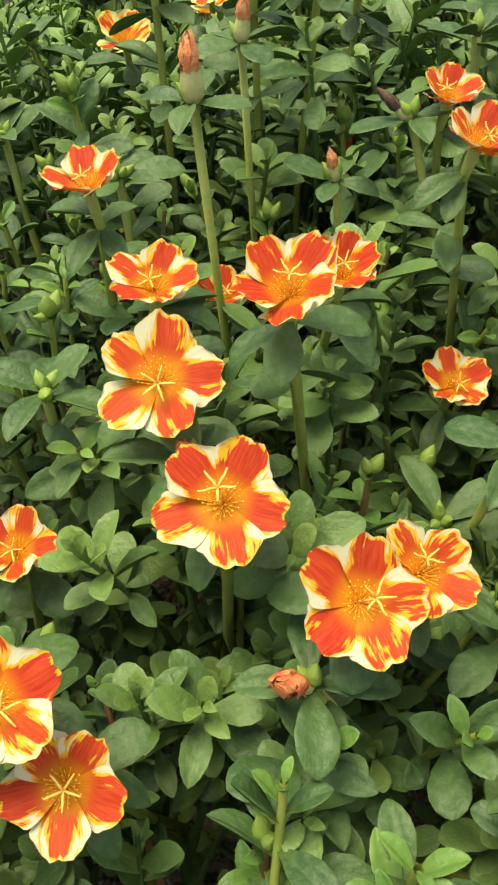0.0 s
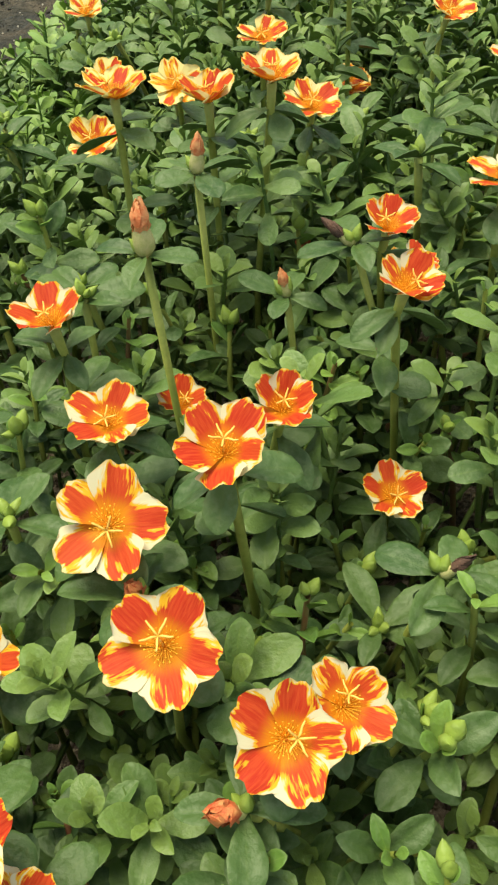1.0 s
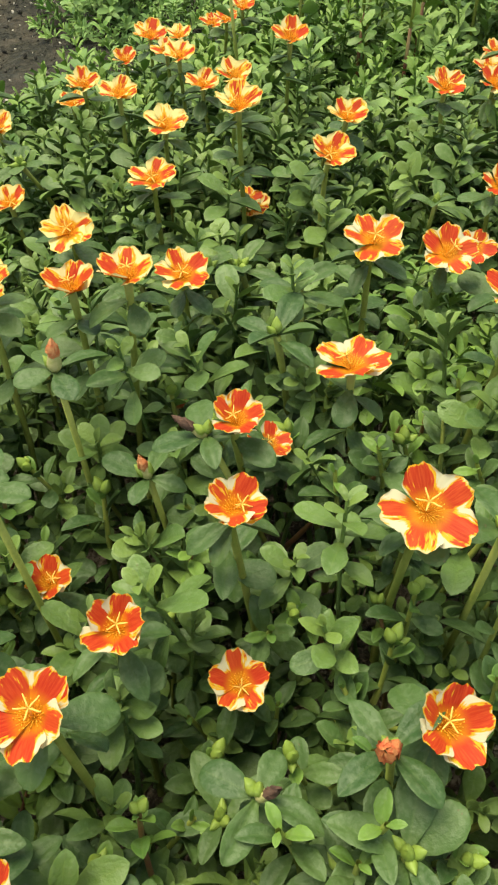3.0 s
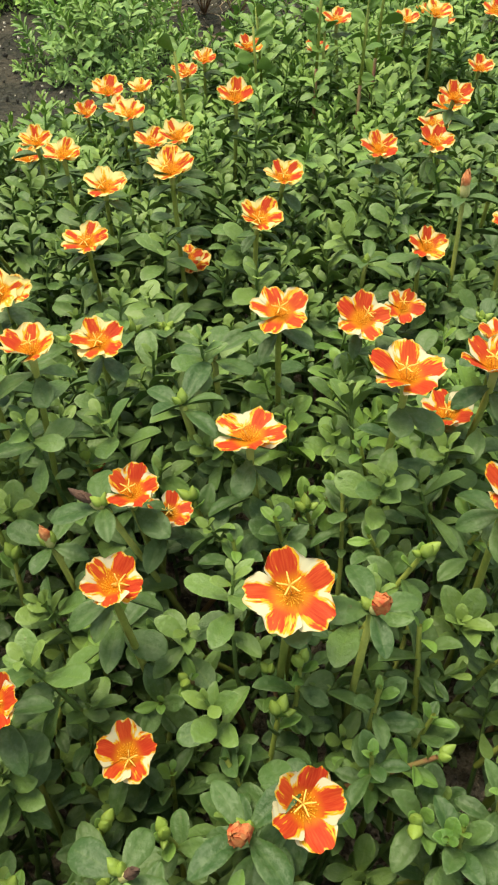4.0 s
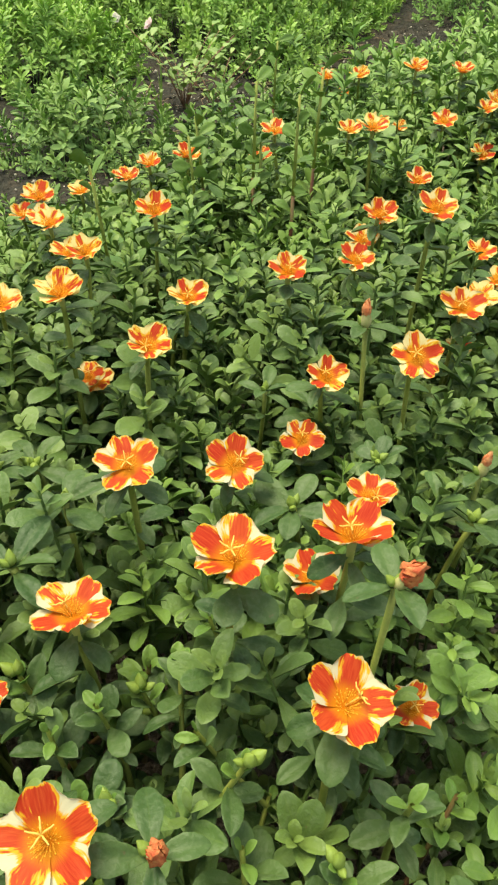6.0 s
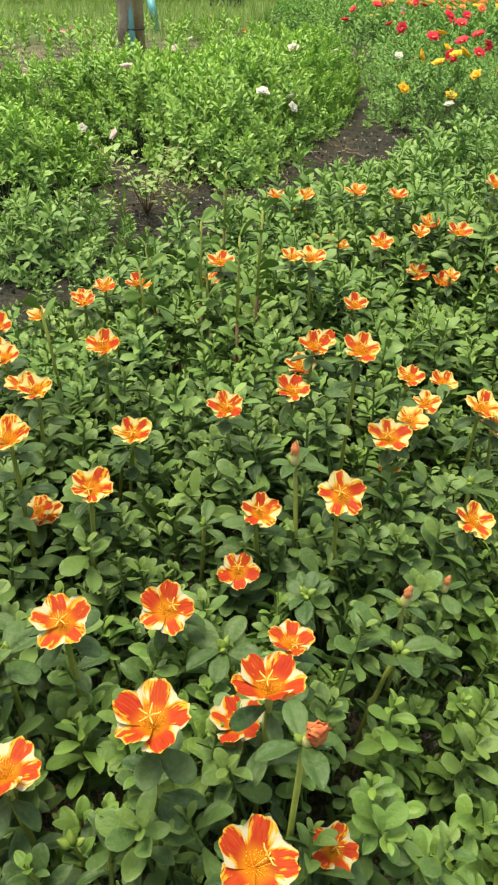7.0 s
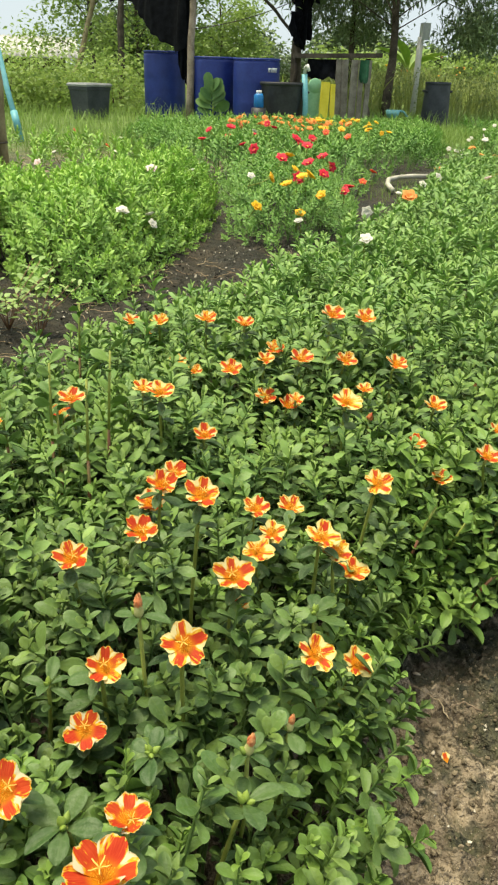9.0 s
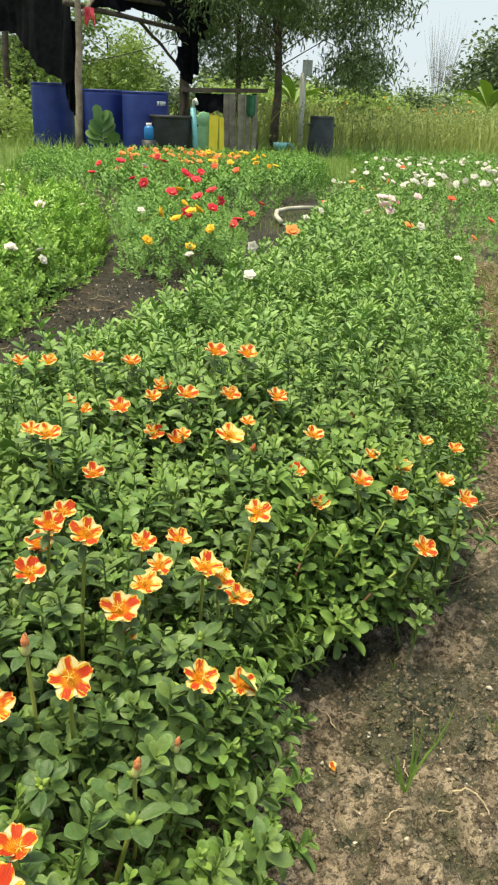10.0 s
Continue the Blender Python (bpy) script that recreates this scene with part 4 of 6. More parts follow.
def stamen_mesh():
    """A tuft of short filaments with grain-like anthers, for a flower of unit radius."""
    pieces = []
    for i in range(46):
        a, r = i * 2.4, 0.26 * math.sqrt((i + 0.5) / 46)
        top = np.array([r * math.cos(a) * 1.15, r * math.sin(a) * 1.15, 0.20 + 0.12 * rng.uniform() - r * 0.25])
        pieces.append(tube([np.array([r * math.cos(a) * 0.5, r * math.sin(a) * 0.5, 0.0]), top], [0.008, 0.005], 3, False))
        g = 0.0145 * rng.uniform(0.8, 1.3)
        o = np.array([(1, 0, 0), (-1, 0, 0), (0, 1, 0), (0, -1, 0), (0, 0, 1), (0, 0, -1)], float) * g + top
        pieces.append((o, [np.array([(0, 2, 4), (2, 1, 4), (1, 3, 4), (3, 0, 4), (2, 0, 5), (1, 2, 5), (3, 1, 5), (0, 3, 5)])]))
    return build("stamen_tuft", *join(pieces), ANTHER)


def stigma_mesh():
    """A style with five curled arms."""
    pieces = [tube([(0, 0, 0), (0.01, 0.0, 0.16), (0.03, 0.0, 0.32)], [0.02, 0.017, 0.016], 5)]
    for i in range(5):
        a = i * 1.2566 + 0.3
        c, s = math.cos(a), math.sin(a)
        pieces.append(tube([(0.03, 0, 0.31), (0.03 + 0.08 * c, 0.08 * s, 0.37), (0.03 + 0.18 * c, 0.18 * s, 0.38), (0.03 + 0.25 * c, 0.25 * s, 0.43)], [0.016, 0.020, 0.018, 0.012], 5))
    return build("stigma", *join(pieces), STIGMA)


PETALS = {"red": [petal_mesh(s, PETAL_RED, 0.455) for s in range(5)], "orange": [petal_mesh(s + 5, PETAL_MID, 0.445) for s in range(4)], "pale": [petal_mesh(s + 9, PETAL_PALE, 0.44) for s in range(4)]}
STAMENS, STIGMA_MESH = stamen_mesh(), stigma_mesh()


def flower(x, y, z, wide, cup, tx, ty, tone="red"):
    """A five-petalled bloom on its stalk, with a collar of leaves. wide: across the open bloom; cup: 0 flat to 1 upright petals; tx, ty: lean of its face."""
    if y > 0.4:
        cup, ty = max(cup - 0.10, 0.1), ty - 0.30
    rise = radians(6 + 52 * cup)
    reach = min(wide * 0.5 / math.cos(rise * 0.8), 0.026)
    up = Vector((tx, ty, 1)).normalized()
    head = Vector((x, y, z)) - up * reach * 0.30 * (0.4 + cup)
    foot = Vector((x - 0.04 * tx + rng.uniform(-0.02, 0.02), y + 0.02 + rng.uniform(-0.02, 0.02), 0.05))
    root = thing("purslane_flower", Matrix.Translation(foot), {"pale": "pale yellow and orange striped purslane flower on a green stalk", "orange": "orange purslane flower with yellow striped petals on a stalk", "red": "orange-red purslane flower with yellow-white edged petals on a stalk"}[tone], "flower", "striped flowers of the bed")
    base = head - foot
    mid = base * 0.55 + Vector((rng.uniform(-0.006, 0.006), rng.uniform(-0.006, 0.006), 0))
    pts = [Vector((0, 0, 0)), mid * 0.5, mid, base - up * 0.014, base]
    part("stem", build("stem", *tube([tuple(p) for p in pts], [0.0021, 0.0019, 0.0018, 0.0018, 0.0024], 7), STEM_GREEN), root)
    turn = up.to_track_quat("Z", "Y").to_matrix().to_4x4()
    spin = rng.uniform(0, 6.28)
    for i in range(5):
        e = rise + rng.normal(0, 0.07)
        s = reach * rng.uniform(0.94, 1.05)
        m = Matrix.Translation(base) @ turn @ Matrix.Rotation(spin + i * 1.2566 + rng.normal(0, 0.05), 4, "Z") @ Matrix.Translation((0, 0, 0.0004 * (i % 3))) @ Matrix.Rotation(e, 4, "X") @ Matrix.Rotation(rng.normal(0.17, 0.05), 4, "Y") @ Matrix.Scale(s, 4)
        part("petal", PETALS[tone][int(rng.integers(4))], root, m=m)
    m = Matrix.Translation(base + up * 0.001) @ turn @ Matrix.Rotation(spin, 4, "Z") @ Matrix.Scale(reach, 4)
    part("stamen_tuft", STAMENS, root, "orange-yellow stamens", m=m)
    part("stigma", STIGMA_MESH, root, "yellow five-armed stigma", m=m @ Matrix.Rotation(rng.normal(0, 0.28), 4, "X") @ Matrix.Rotation(rng.normal(0, 0.28), 4, "Y") @ Matrix.Scale(1.05, 4))
    first = rng.uniform(0, 6.28)
    for i in range(8):
        low = rng.uniform(0.009, 0.017) if i < 4 else 0.018 + 0.018 * (i // 2 - 1) + rng.uniform(0, 0.004)
        q = leaf_pose(np.array(base - up * low), first + i * 1.57 + 0.8 * (i // 4) + rng.normal(0, 0.25), rng.uniform(-0.4, 0.12) + (0.3 if i > 3 else 0.0), rng.uniform(0.018, 0.026), rng.normal(0, 0.2))
        part("leaf", LEAF_MESHES[int(rng.integers(4))], root, m=Matrix(q.tolist()))
    return root


for rows, tone in FLOWERS:
    for row in rows:
        flower(*row, tone=tone)


# ---- closed, wilted and withered blooms ----
def crumpled(seed, slim):
    """A twisted bundle of shrivelled petals, one unit long along z."""
    r = np.random.default_rng(seed)
    pieces = []
    for i in range(7):
        a = i * 0.9 + r.uniform(0, 0.4)
        s = np.linspace(0, 1, 7)
        w = 0.20 * np.sin(np.pi * np.clip(s * 0.85 + 0.12, 0, 1)) * (0.7 if slim else 1.0) * r.uniform(0.7, 1.3, 7)
        rad = (0.10 + 0.10 * np.sin(s * 3.0)) * (0.6 if slim else 1.25) * (1 - 0.85 * s ** 3)
        tw = a + 1.3 * s + r.normal(0, 0.14 if slim else 0.42, 7)
        c = np.stack([rad * np.cos(tw), rad * np.sin(tw), s * r.uniform(0.8, 1.05)], 1)
        t = np.stack([-np.sin(tw), np.cos(tw), r.normal(0, 0.2, 7)], 1)
        o = np.stack([np.cos(tw), np.sin(tw), 0 * s], 1)
        v = np.concatenate([c - t * w[:, None], c + o * 0.05 + r.normal(0, 0.02 if slim else 0.075, (7, 3)), c + t * w[:, None]])
        k = np.arange(6)
        pieces.append((v, [np.concatenate([np.stack([k, k + 1, k + 8, k + 7], 1), np.stack([k + 7, k + 8, k + 15, k + 14], 1)])]))
    return join(pieces)


WILTED_ORANGE = plain_material("wilted_orange_petal", (0.62, 0.09, 0.035), (0.76, 0.34, 0.12), 3.5, 0.6, 0.5, 0.001, through_light=0.2, coords="local")
SHEATH_PALE = plain_material("pale_sheath", (0.42, 0.44, 0.14), (0.60, 0.55, 0.26), 260.0, 0.5, 0.2, 0.0006, through_light=0.2)
WILTED_MESHES = {"orange": build("wilted_bloom", *crumpled(1, False), WILTED_ORANGE), "closed": build("wilted_bloom", *crumpled(2, True), WILTED), "brown": build("withered_bloom", *crumpled(3, True), WITHERED)}
SHEATH = build("sheath", *lathe([(0, 0), (0.18, 0.02), (0.29, 0.22), (0.30, 0.42), (0.23, 0.72), (0.15, 0.95), (0.0, 0.97)], 10), SHEATH_PALE)


def spent_bloom(x, y, z, size, look_kind, tx, ty, buds=2, leaves=4):
    label = {"orange": "crumpled wilted orange purslane bloom on its stalk", "closed": "closed orange-red purslane bloom in a green sheath", "brown": "withered dark brown purslane bloom"}[look_kind]
    up = Vector((tx, ty, 1)).normalized()
    foot = Vector((x - tx * 0.05, y - ty * 0.05 + 0.01, 0.06))
    base = Vector((x, y, z)) - up * size * 0.8 - foot
    root = thing("spent_bloom", Matrix.Translation(foot), label, "flower", "spent blooms")
    part("stem", build("stem", *tube([(0, 0, 0), tuple(base * 0.5 + Vector((0.004, 0, 0))), tuple(base)], [0.0018, 0.0016, 0.0017], 7), STEM_GREEN), root)
    turn = up.to_track_quat("Z", "Y").to_matrix().to_4x4()
    bulb, rise, shrunk, broad = (0.95, 0.55, 0.95, 1.5) if look_kind == "closed" else (0.68, 0.36, 1.0, 1.0)
    part("sheath", SHEATH, root, m=Matrix.Translation(base) @ turn @ Matrix.Scale(size * bulb, 4))
    part("withered_petals" if look_kind == "brown" else "wilted_petals", WILTED_MESHES[look_kind], root, m=Matrix.Translation(base + up * size * rise) @ turn @ Matrix.Scale(size * shrunk, 4) @ Matrix.Diagonal((broad, broad, 1, 1)))
    first = rng.uniform(0, 6.28)
    for i in range(leaves):
        q = leaf_pose(np.array(base), first + i * 6.28 / leaves, rng.uniform(-0.1, 0.4), rng.uniform(0.018, 0.026), rng.normal(0, 0.2))
        part("leaf", LEAF_MESHES[int(rng.integers(4))], root, m=Matrix(q.tolist()))
    add_buds(root, np.array(base), buds)
    return root


for row in (
    (-0.022, 0.242, 0.300, 0.014, "closed", 0.0, 0.0), (-0.007, 0.322, 0.288, 0.012, "closed", 0.1, 0.0), (0.028, 0.298, 0.238, 0.010, "closed", -0.2, 0.0),
    (0.270, 0.316, 0.300, 0.015, "orange", 0.5, -0.2), (0.116, 0.154, 0.250, 0.013, "orange", -0.3, -0.4), (0.173, 0.222, 0.279, 0.012, "orange", 0.3, -0.3),
    (0.078, 0.151, 0.229, 0.012, "brown", 0.6, -0.2), (0.290, 0.562, 0.281, 0.014, "closed", 0.0, 0.0), (0.002, 0.083, 0.214, 0.012, "orange", -0.8, -0.4),
    (-0.024, 0.139, 0.238, 0.010, "orange", -0.1, -0.2), (0.050, 0.300, 0.262, 0.014, "brown", -1.2, 0.1), (0.041, 0.370, 0.215, 0.014, "orange", 0.0, 0.0),
    (0.355, 0.470, 0.225, 0.013, "closed", 0.2, 0.0), (0.395, 0.505, 0.200, 0.011, "closed", 0.2, 0.0), (0.831, 1.048, 0.220, 0.014, "closed", 0.0, 0.0), (0.640, 0.980, 0.220, 0.013, "orange", 0.1, 0.0),
):
    spent_bloom(*row)

# ---- the beds behind ----
def mound(poly, height, rim=0.18, seed=1.0):
    def h(x, y, d):
        t = min(max(d / rim, 0.0), 1.0)
        return height * (1 - 0.5 * min(max((y - 5.5) / 3.5, 0.0), 1.0)) * (0.22 + 0.78 * (1 - (1 - t) ** 2)) * (1 + 0.26 * wave(x, y, 3.2, seed) + 0.16 * wave(x, y, 8.0, seed))
    return h


def fill(name, poly, step, height, templates, mat, label, tall, rim=0.18, thin_from=1e9, outward=0.5, kind="stuff"):
    h = mound(poly, height, rim, len(poly) * 1.3)
    cx, cy = np.mean(np.asarray(poly), 0)
    lots = {}
    for x, y, d in zip(*scatter(poly, step)):
        grow = 1.0
        if y > thin_from:
            if rng.uniform() < 0.78:
                continue
            grow = 1.6
        edge = max(0.0, 1 - d / rim)
        way = math.atan2(y - cy, x - cx) + rng.normal(0, 0.5) if edge > 0 else rng.uniform(0, 6.28)
        k = rng.uniform(0.8, 1.2) * grow * (0.62 + 0.38 * min(d / rim, 1.0))
        t = int(rng.integers(len(templates)))
        top = h(x, y, d) + rng.normal(0, 0.02)
        lots.setdefault(t, []).append(turned(x, y, max(top - tall * k, -0.04), rng.uniform(0, 6.28), way, abs(rng.normal(0, 0.22)) + outward * edge, k))
        if edge > 0:
            lots.setdefault(t, []).append(turned(x, y, max(top - tall * k - 0.07, -0.06), rng.uniform(0, 6.28), way, 0.3 + outward * edge, k * 0.9))
    ob = new(name, build(name, *join([strew(templates[t], m) for t, m in lots.items()]), mat))
    return tagged(ob, label, "foliage" if kind == "stuff" else "plant", kind=kind)


CLUMP_SHOOTS = [shoot_template(19, 0.13, 0.030, LEAVES_SLIM, sides=3, tip_rise=70, low_rise=24, gather=0.75) for _ in range(6)]
LIME_SHOOTS = [shoot_template(25, 0.15, 0.0295, [LEAF_SLIM, LEAF_SLIM, LEAF_KITE], sides=3, tip_rise=72, low_rise=24, gather=0.8) for _ in range(7)]
MOSS_SHOOTS = [shoot_template(24, 0.13, 0.0225, [LEAF_SLIM, LEAF_KITE], sides=3, tip_rise=68, low_rise=22, gather=0.75) for _ in range(6)]
fill("lime_foliage", LIME_BED, 0.030, 0.28, LIME_SHOOTS, LEAF_LIME, "lush lime-green purslane shoots in a raised bed", 0.15, thin_from=4.3)
fill("low_foliage", LOW_BED, 0.095, 0.10, LIME_SHOOTS, LEAF_LIME, "low light green purslane foliage by the bamboo stakes", 0.13, thin_from=4.9)
fill("moss_rose_foliage", MOSS_BED, 0.042, 0.23, MOSS_SHOOTS, LEAF_MOSS, "dark green moss rose foliage in the bed before the drums", 0.12, thin_from=4.4)
fill("white_bed_foliage", RIGHT_BED, 0.066, 0.20, MOSS_SHOOTS, LEAF_MOSS, "light green moss rose foliage under white flowers", 0.12, thin_from=4.7)
for cx, cy, rx, ry, tall in ((-0.11, 1.80, 0.17, 0.14, 0.15), (-0.37, 2.44, 0.30, 0.24, 0.23)):
    ring = [(cx + rx * math.cos(a) * (1 + 0.15 * math.sin(3 * a)), cy + ry * math.sin(a)) for a in np.linspace(0, 6.28, 15)[:-1]]
    fill("purslane_clump", ring, 0.028, tall, CLUMP_SHOOTS, LEAF_LIME if tall > 0.2 else LEAF_PALE, "separate bushy green purslane clump on bare soil" if tall > 0.2 else "low grey-green purslane clump on bare soil", 0.13, rim=0.14)


# ---- small round flowers of the other beds ----
def bloom_mesh(name, material, petals, cup):
    """A small ruffled bloom of unit radius, its petals run together in one sheet that folds in again as an inner whorl."""
    ang = np.arange(petals * 4) * 2 * np.pi / (petals * 4)
    rings = [(0.10, 0.0, 0.0), (0.45, 0.10, 0.3), (0.80, 0.32, 0.8), (1.0, 0.50, 1.0), (0.97, 0.56, 1.0), (0.66, 0.36, 0.6), (0.42, 0.26, 0.3), (0.62, 0.60, 0.8), (0.60, 0.66, 0.8), (0.30, 0.30, 0.3), (0.05, 0.22, 0.0)]
    v = []
    for k, (r, z, lobe) in enumerate(rings):
        turn = 0.0 if k < 6 else math.pi / petals
        wide = r * (1 + 0.16 * lobe * np.cos(petals * (ang + turn)) + 0.04 * lobe * np.sin(2.3 * petals * ang))
        high = z * (0.5 + cup) + 0.05 * lobe * np.sin(petals * ang * 2 + k)
        v.append(np.stack([wide * np.cos(ang), wide * np.sin(ang), high], 1))
    m = len(ang)
    i, j = np.meshgrid(np.arange(len(rings) - 1), np.arange(m), indexing="ij")
    q = np.stack([i * m + j, i * m + (j + 1) % m, (i + 1) * m + (j + 1) % m, (i + 1) * m + j], -1).reshape(-1, 4)
    return build(name, np.concatenate(v), [q], material)


def petal_plain(name, a, b):
    return plain_material(name, a, b, 130.0, 0.55, 0.2, 0.001, source="object", through_light=0.25)


BLOOMS = {}
for key, a, b, petals, cup, label in (
    ("crimson", (0.62, 0.012, 0.045), (0.80, 0.03, 0.07), 6, 0.35, "double crimson moss rose flower"),
    ("scarlet", (0.80, 0.07, 0.03), (0.88, 0.16, 0.06), 5, 0.35, "orange-red moss rose flower"),
    ("yellow", (0.86, 0.45, 0.01), (0.92, 0.60, 0.03), 5, 0.45, "golden yellow moss rose flower"),
    ("orange", (0.85, 0.25, 0.04), (0.92, 0.38, 0.10), 5, 0.40, "soft orange moss rose flower"),
    ("white", (0.72, 0.69, 0.60), (0.82, 0.79, 0.71), 5, 0.45, "creamy white moss rose flower"),
    ("pink", (0.80, 0.56, 0.58), (0.86, 0.72, 0.72), 5, 0.50, "pale pink purslane flower"),
    ("magenta", (0.70, 0.03, 0.25), (0.80, 0.08, 0.38), 5, 0.40, "magenta moss rose flower"),
):
    BLOOMS[key] = (bloom_mesh("bloom", petal_plain(key + "_petal", a, b), petals, cup), label)
CORE_MESH = build("core", *lathe([(0.0, 0.0), (0.22, 0.02), (0.24, 0.14), (0.12, 0.24), (0.0, 0.26)], 8), ANTHER)
STALK_MESH = build("stalk", *tube([(0, 0, -4.5), (0.25, 0, -2.0), (0, 0, 0.05)], [0.10, 0.09, 0.10], 5), STEM_GREEN)
KEPT = {}


def small_flower(key, x, y, z, radius):
    """One bloom of a bed; a repeat copies the first of its colour."""
    m = Matrix.Translation((x, y, z)) @ Matrix.Rotation(rng.normal(0.5, 0.35), 4, "X") @ Matrix.Rotation(rng.normal(0, 0.35), 4, "Y") @ Matrix.Rotation(rng.uniform(0, 6.28), 4, "Z") @ Matrix.Scale(radius, 4)
    if key in KEPT:
        return copy_thing(KEPT[key], m @ Matrix.Scale(1 / KEPT[key].scale[0], 4))
    mesh, label = BLOOMS[key]
    root = thing("moss_rose", Matrix.Identity(4), label, "flower", key + " flowers of the beds")
    part("bloom", mesh, root)
    if key not in ("white", "orange"):
        part("core", CORE_MESH, root, "yellow stamens")
    part("stalk", STALK_MESH, root)
    KEPT[key] = root
    root.matrix_basis = m
    return root


BED_TOPS = [(LIME_BED, mound(LIME_BED, 0.28, 0.18, len(LIME_BED) * 1.3)), (LOW_BED, mound(LOW_BED, 0.10, 0.18, len(LOW_BED) * 1.3)), (MOSS_BED, mound(MOSS_BED, 0.23, 0.18, len(MOSS_BED) * 1.3)), (RIGHT_BED, mound(RIGHT_BED, 0.20, 0.18, len(RIGHT_BED) * 1.3))]


def bed_top(x, y):
    for poly, h in BED_TOPS:
        d = float(inside(poly, x, y))
        if d > 0:
            return h(x, y, d)
    d = float(inside(BED, x, y))
    return canopy(x, y, d) if d > 0 else 0.04


def flowers_at(key, radius, places):
    for x, y in places:
        small_flower(key, x, y, bed_top(x, y) + (0.055 if key in ("white", "pink") and y < 4 else 0.03), radius * (0.95 if key == "pink" else 0.80) * rng.uniform(0.85, 1.15))


flowers_at("crimson", 0.034, [(1.66, 6.45), (1.61, 5.75), (1.88, 6.42), (1.7, 5.54), (1.44, 5.84), (1.22, 5.37), (1.32, 5.17), (1.15, 5.25), (1.29, 4.39), (1.31, 4.77), (1.71, 4.94), (1.56, 4.53), (1.58, 4.36), (1.73, 4.76), (1.6, 4.14), (1.58, 3.95), (1.42, 3.81), (1.44, 3.64), (1.34, 4.01), (1.22, 3.31), (1.63, 3.8), (1.49, 3.48)])
flowers_at("scarlet", 0.03, [(1.96, 4.47), (2.21, 4.95), (1.96, 5.19), (2.13, 5.23), (4.14, 6.38), (2.86, 3.75), (2.01, 3.61), (2.8, 3.31), (0.41, 8.3), (0.6, 6.2)])
flowers_at("yellow", 0.028, [(1.3, 3.64), (1.25, 3.25), (1.21, 3.21), (1.07, 3.2), (1.12, 3.12), (1.0, 3.14), (1.27, 3.13), (1.15, 3.03), (1.38, 4.01), (2.52, 5.48), (2.84, 6.39), (2.82, 6.66), (2.43, 5.63)])
flowers_at("orange", 0.026, [(2.27, 7.08), (1.86, 2.57), (1.33, 2.44), (2.33, 3.92), (2.46, 4.06), (2.51, 3.97), (3.01, 4.7), (2.73, 3.33)])
flowers_at("white", 0.02, [(1.14, 2.31), (0.9, 1.7), (1.14, 3.0), (1.6, 3.02), (1.6, 2.92), (1.7, 3.0), (1.99, 4.01), (0.55, 2.82), (0.44, 2.69), (1.06, 3.49), (0.62, 5.61), (1.44, 5.03), (0.82, 3.61), (1.87, 2.51), (2.17, 2.67), (-0.15, 2.83), (0.22, 5.55), (0.75, 6.88), (0.45, 2.7), (0.55, 2.85)])
flowers_at("pink", 0.021, [(1.93, 3.01), (1.93, 2.92), (1.94, 2.89), (2.02, 2.98), (2.12, 3.21), (2.17, 3.24), (2.16, 3.31), (2.17, 3.02), (0.01, 2.89), (-0.03, 2.71), (0.13, 4.88), (0.6, 3.23)])
flowers_at("magenta", 0.028, [(2.31, 3.42), (-0.79, 6.43), (-0.66, 6.51), (-0.49, 6.16), (-0.44, 5.81), (-0.67, 6.18)])
WHITE_PATCH = ((3.3, 6.3), (4.2, 7.6), (6.0, 9.3), (7.6, 9.6), (6.2, 7.2), (5.0, 5.6), (4.1, 4.5), (3.4, 4.0), (3.0, 4.1), (3.0, 5.2))
for key, count, corners, radius in (("white", 150, WHITE_PATCH, 0.019), ("orange", 62, ((1.8, 7.5), (2.26, 9.68), (3.3, 9.9), (2.81, 6.9), (2.1, 6.6)), 0.025), ("yellow", 24, ((2.2, 5.9), (2.86, 8.75), (3.6, 9.2), (3.2, 7.0)), 0.024)):
    lo, hi = np.min(corners, 0), np.max(corners, 0)
    made = 0
    while made < count:
        x, y = rng.uniform(lo[0], hi[0]), lo[1] + (hi[1] - lo[1]) * rng.uniform() ** 1.8
        if inside(corners, x, y) > 0:
            small_flower(key, x, y, bed_top(x, y) + 0.04, radius * rng.uniform(0.8, 1.2))
            made += 1

# ---- behind the beds: lawn, drums, shade frame, shed corner ----
def blade_shape(width, droop):
    """A grass blade one unit long along z, bent over, with a folded section."""
    s = np.array([0, 0.35, 0.7, 1.0])
    w = width * np.array([0.8, 1.0, 0.7, 0.03])
    y = droop * s ** 2
    v = np.concatenate([np.stack([-w, y, s], 1), np.stack([0 * w, y - 0.35 * width, s], 1), np.stack([w, y, s], 1)])
    i = np.arange(3)
    return v, [np.concatenate([np.stack([i, i + 4, i + 5, i + 1], 1), np.stack([i + 4, i + 8, i + 9, i + 5], 1)])]


TREE_LEAF = leaf_material("tree_leaf", (0.165, 0.275, 0.060), (0.32, 0.44, 0.11), "island", bloom=0.1, through_light=0.42)
BLADES = [blade_shape(0.02, d) for d in (0.15, 0.4, 0.7)]
GRASS_GREEN = leaf_material("grass_blade", (0.11, 0.22, 0.045), (0.22, 0.35, 0.09), "island", bloom=0.1, through_light=0.3)
WEED_GREEN = leaf_material("weed_leaf", (0.135, 0.215, 0.06), (0.28, 0.345, 0.11), "island", bloom=0.2, through_light=0.3)


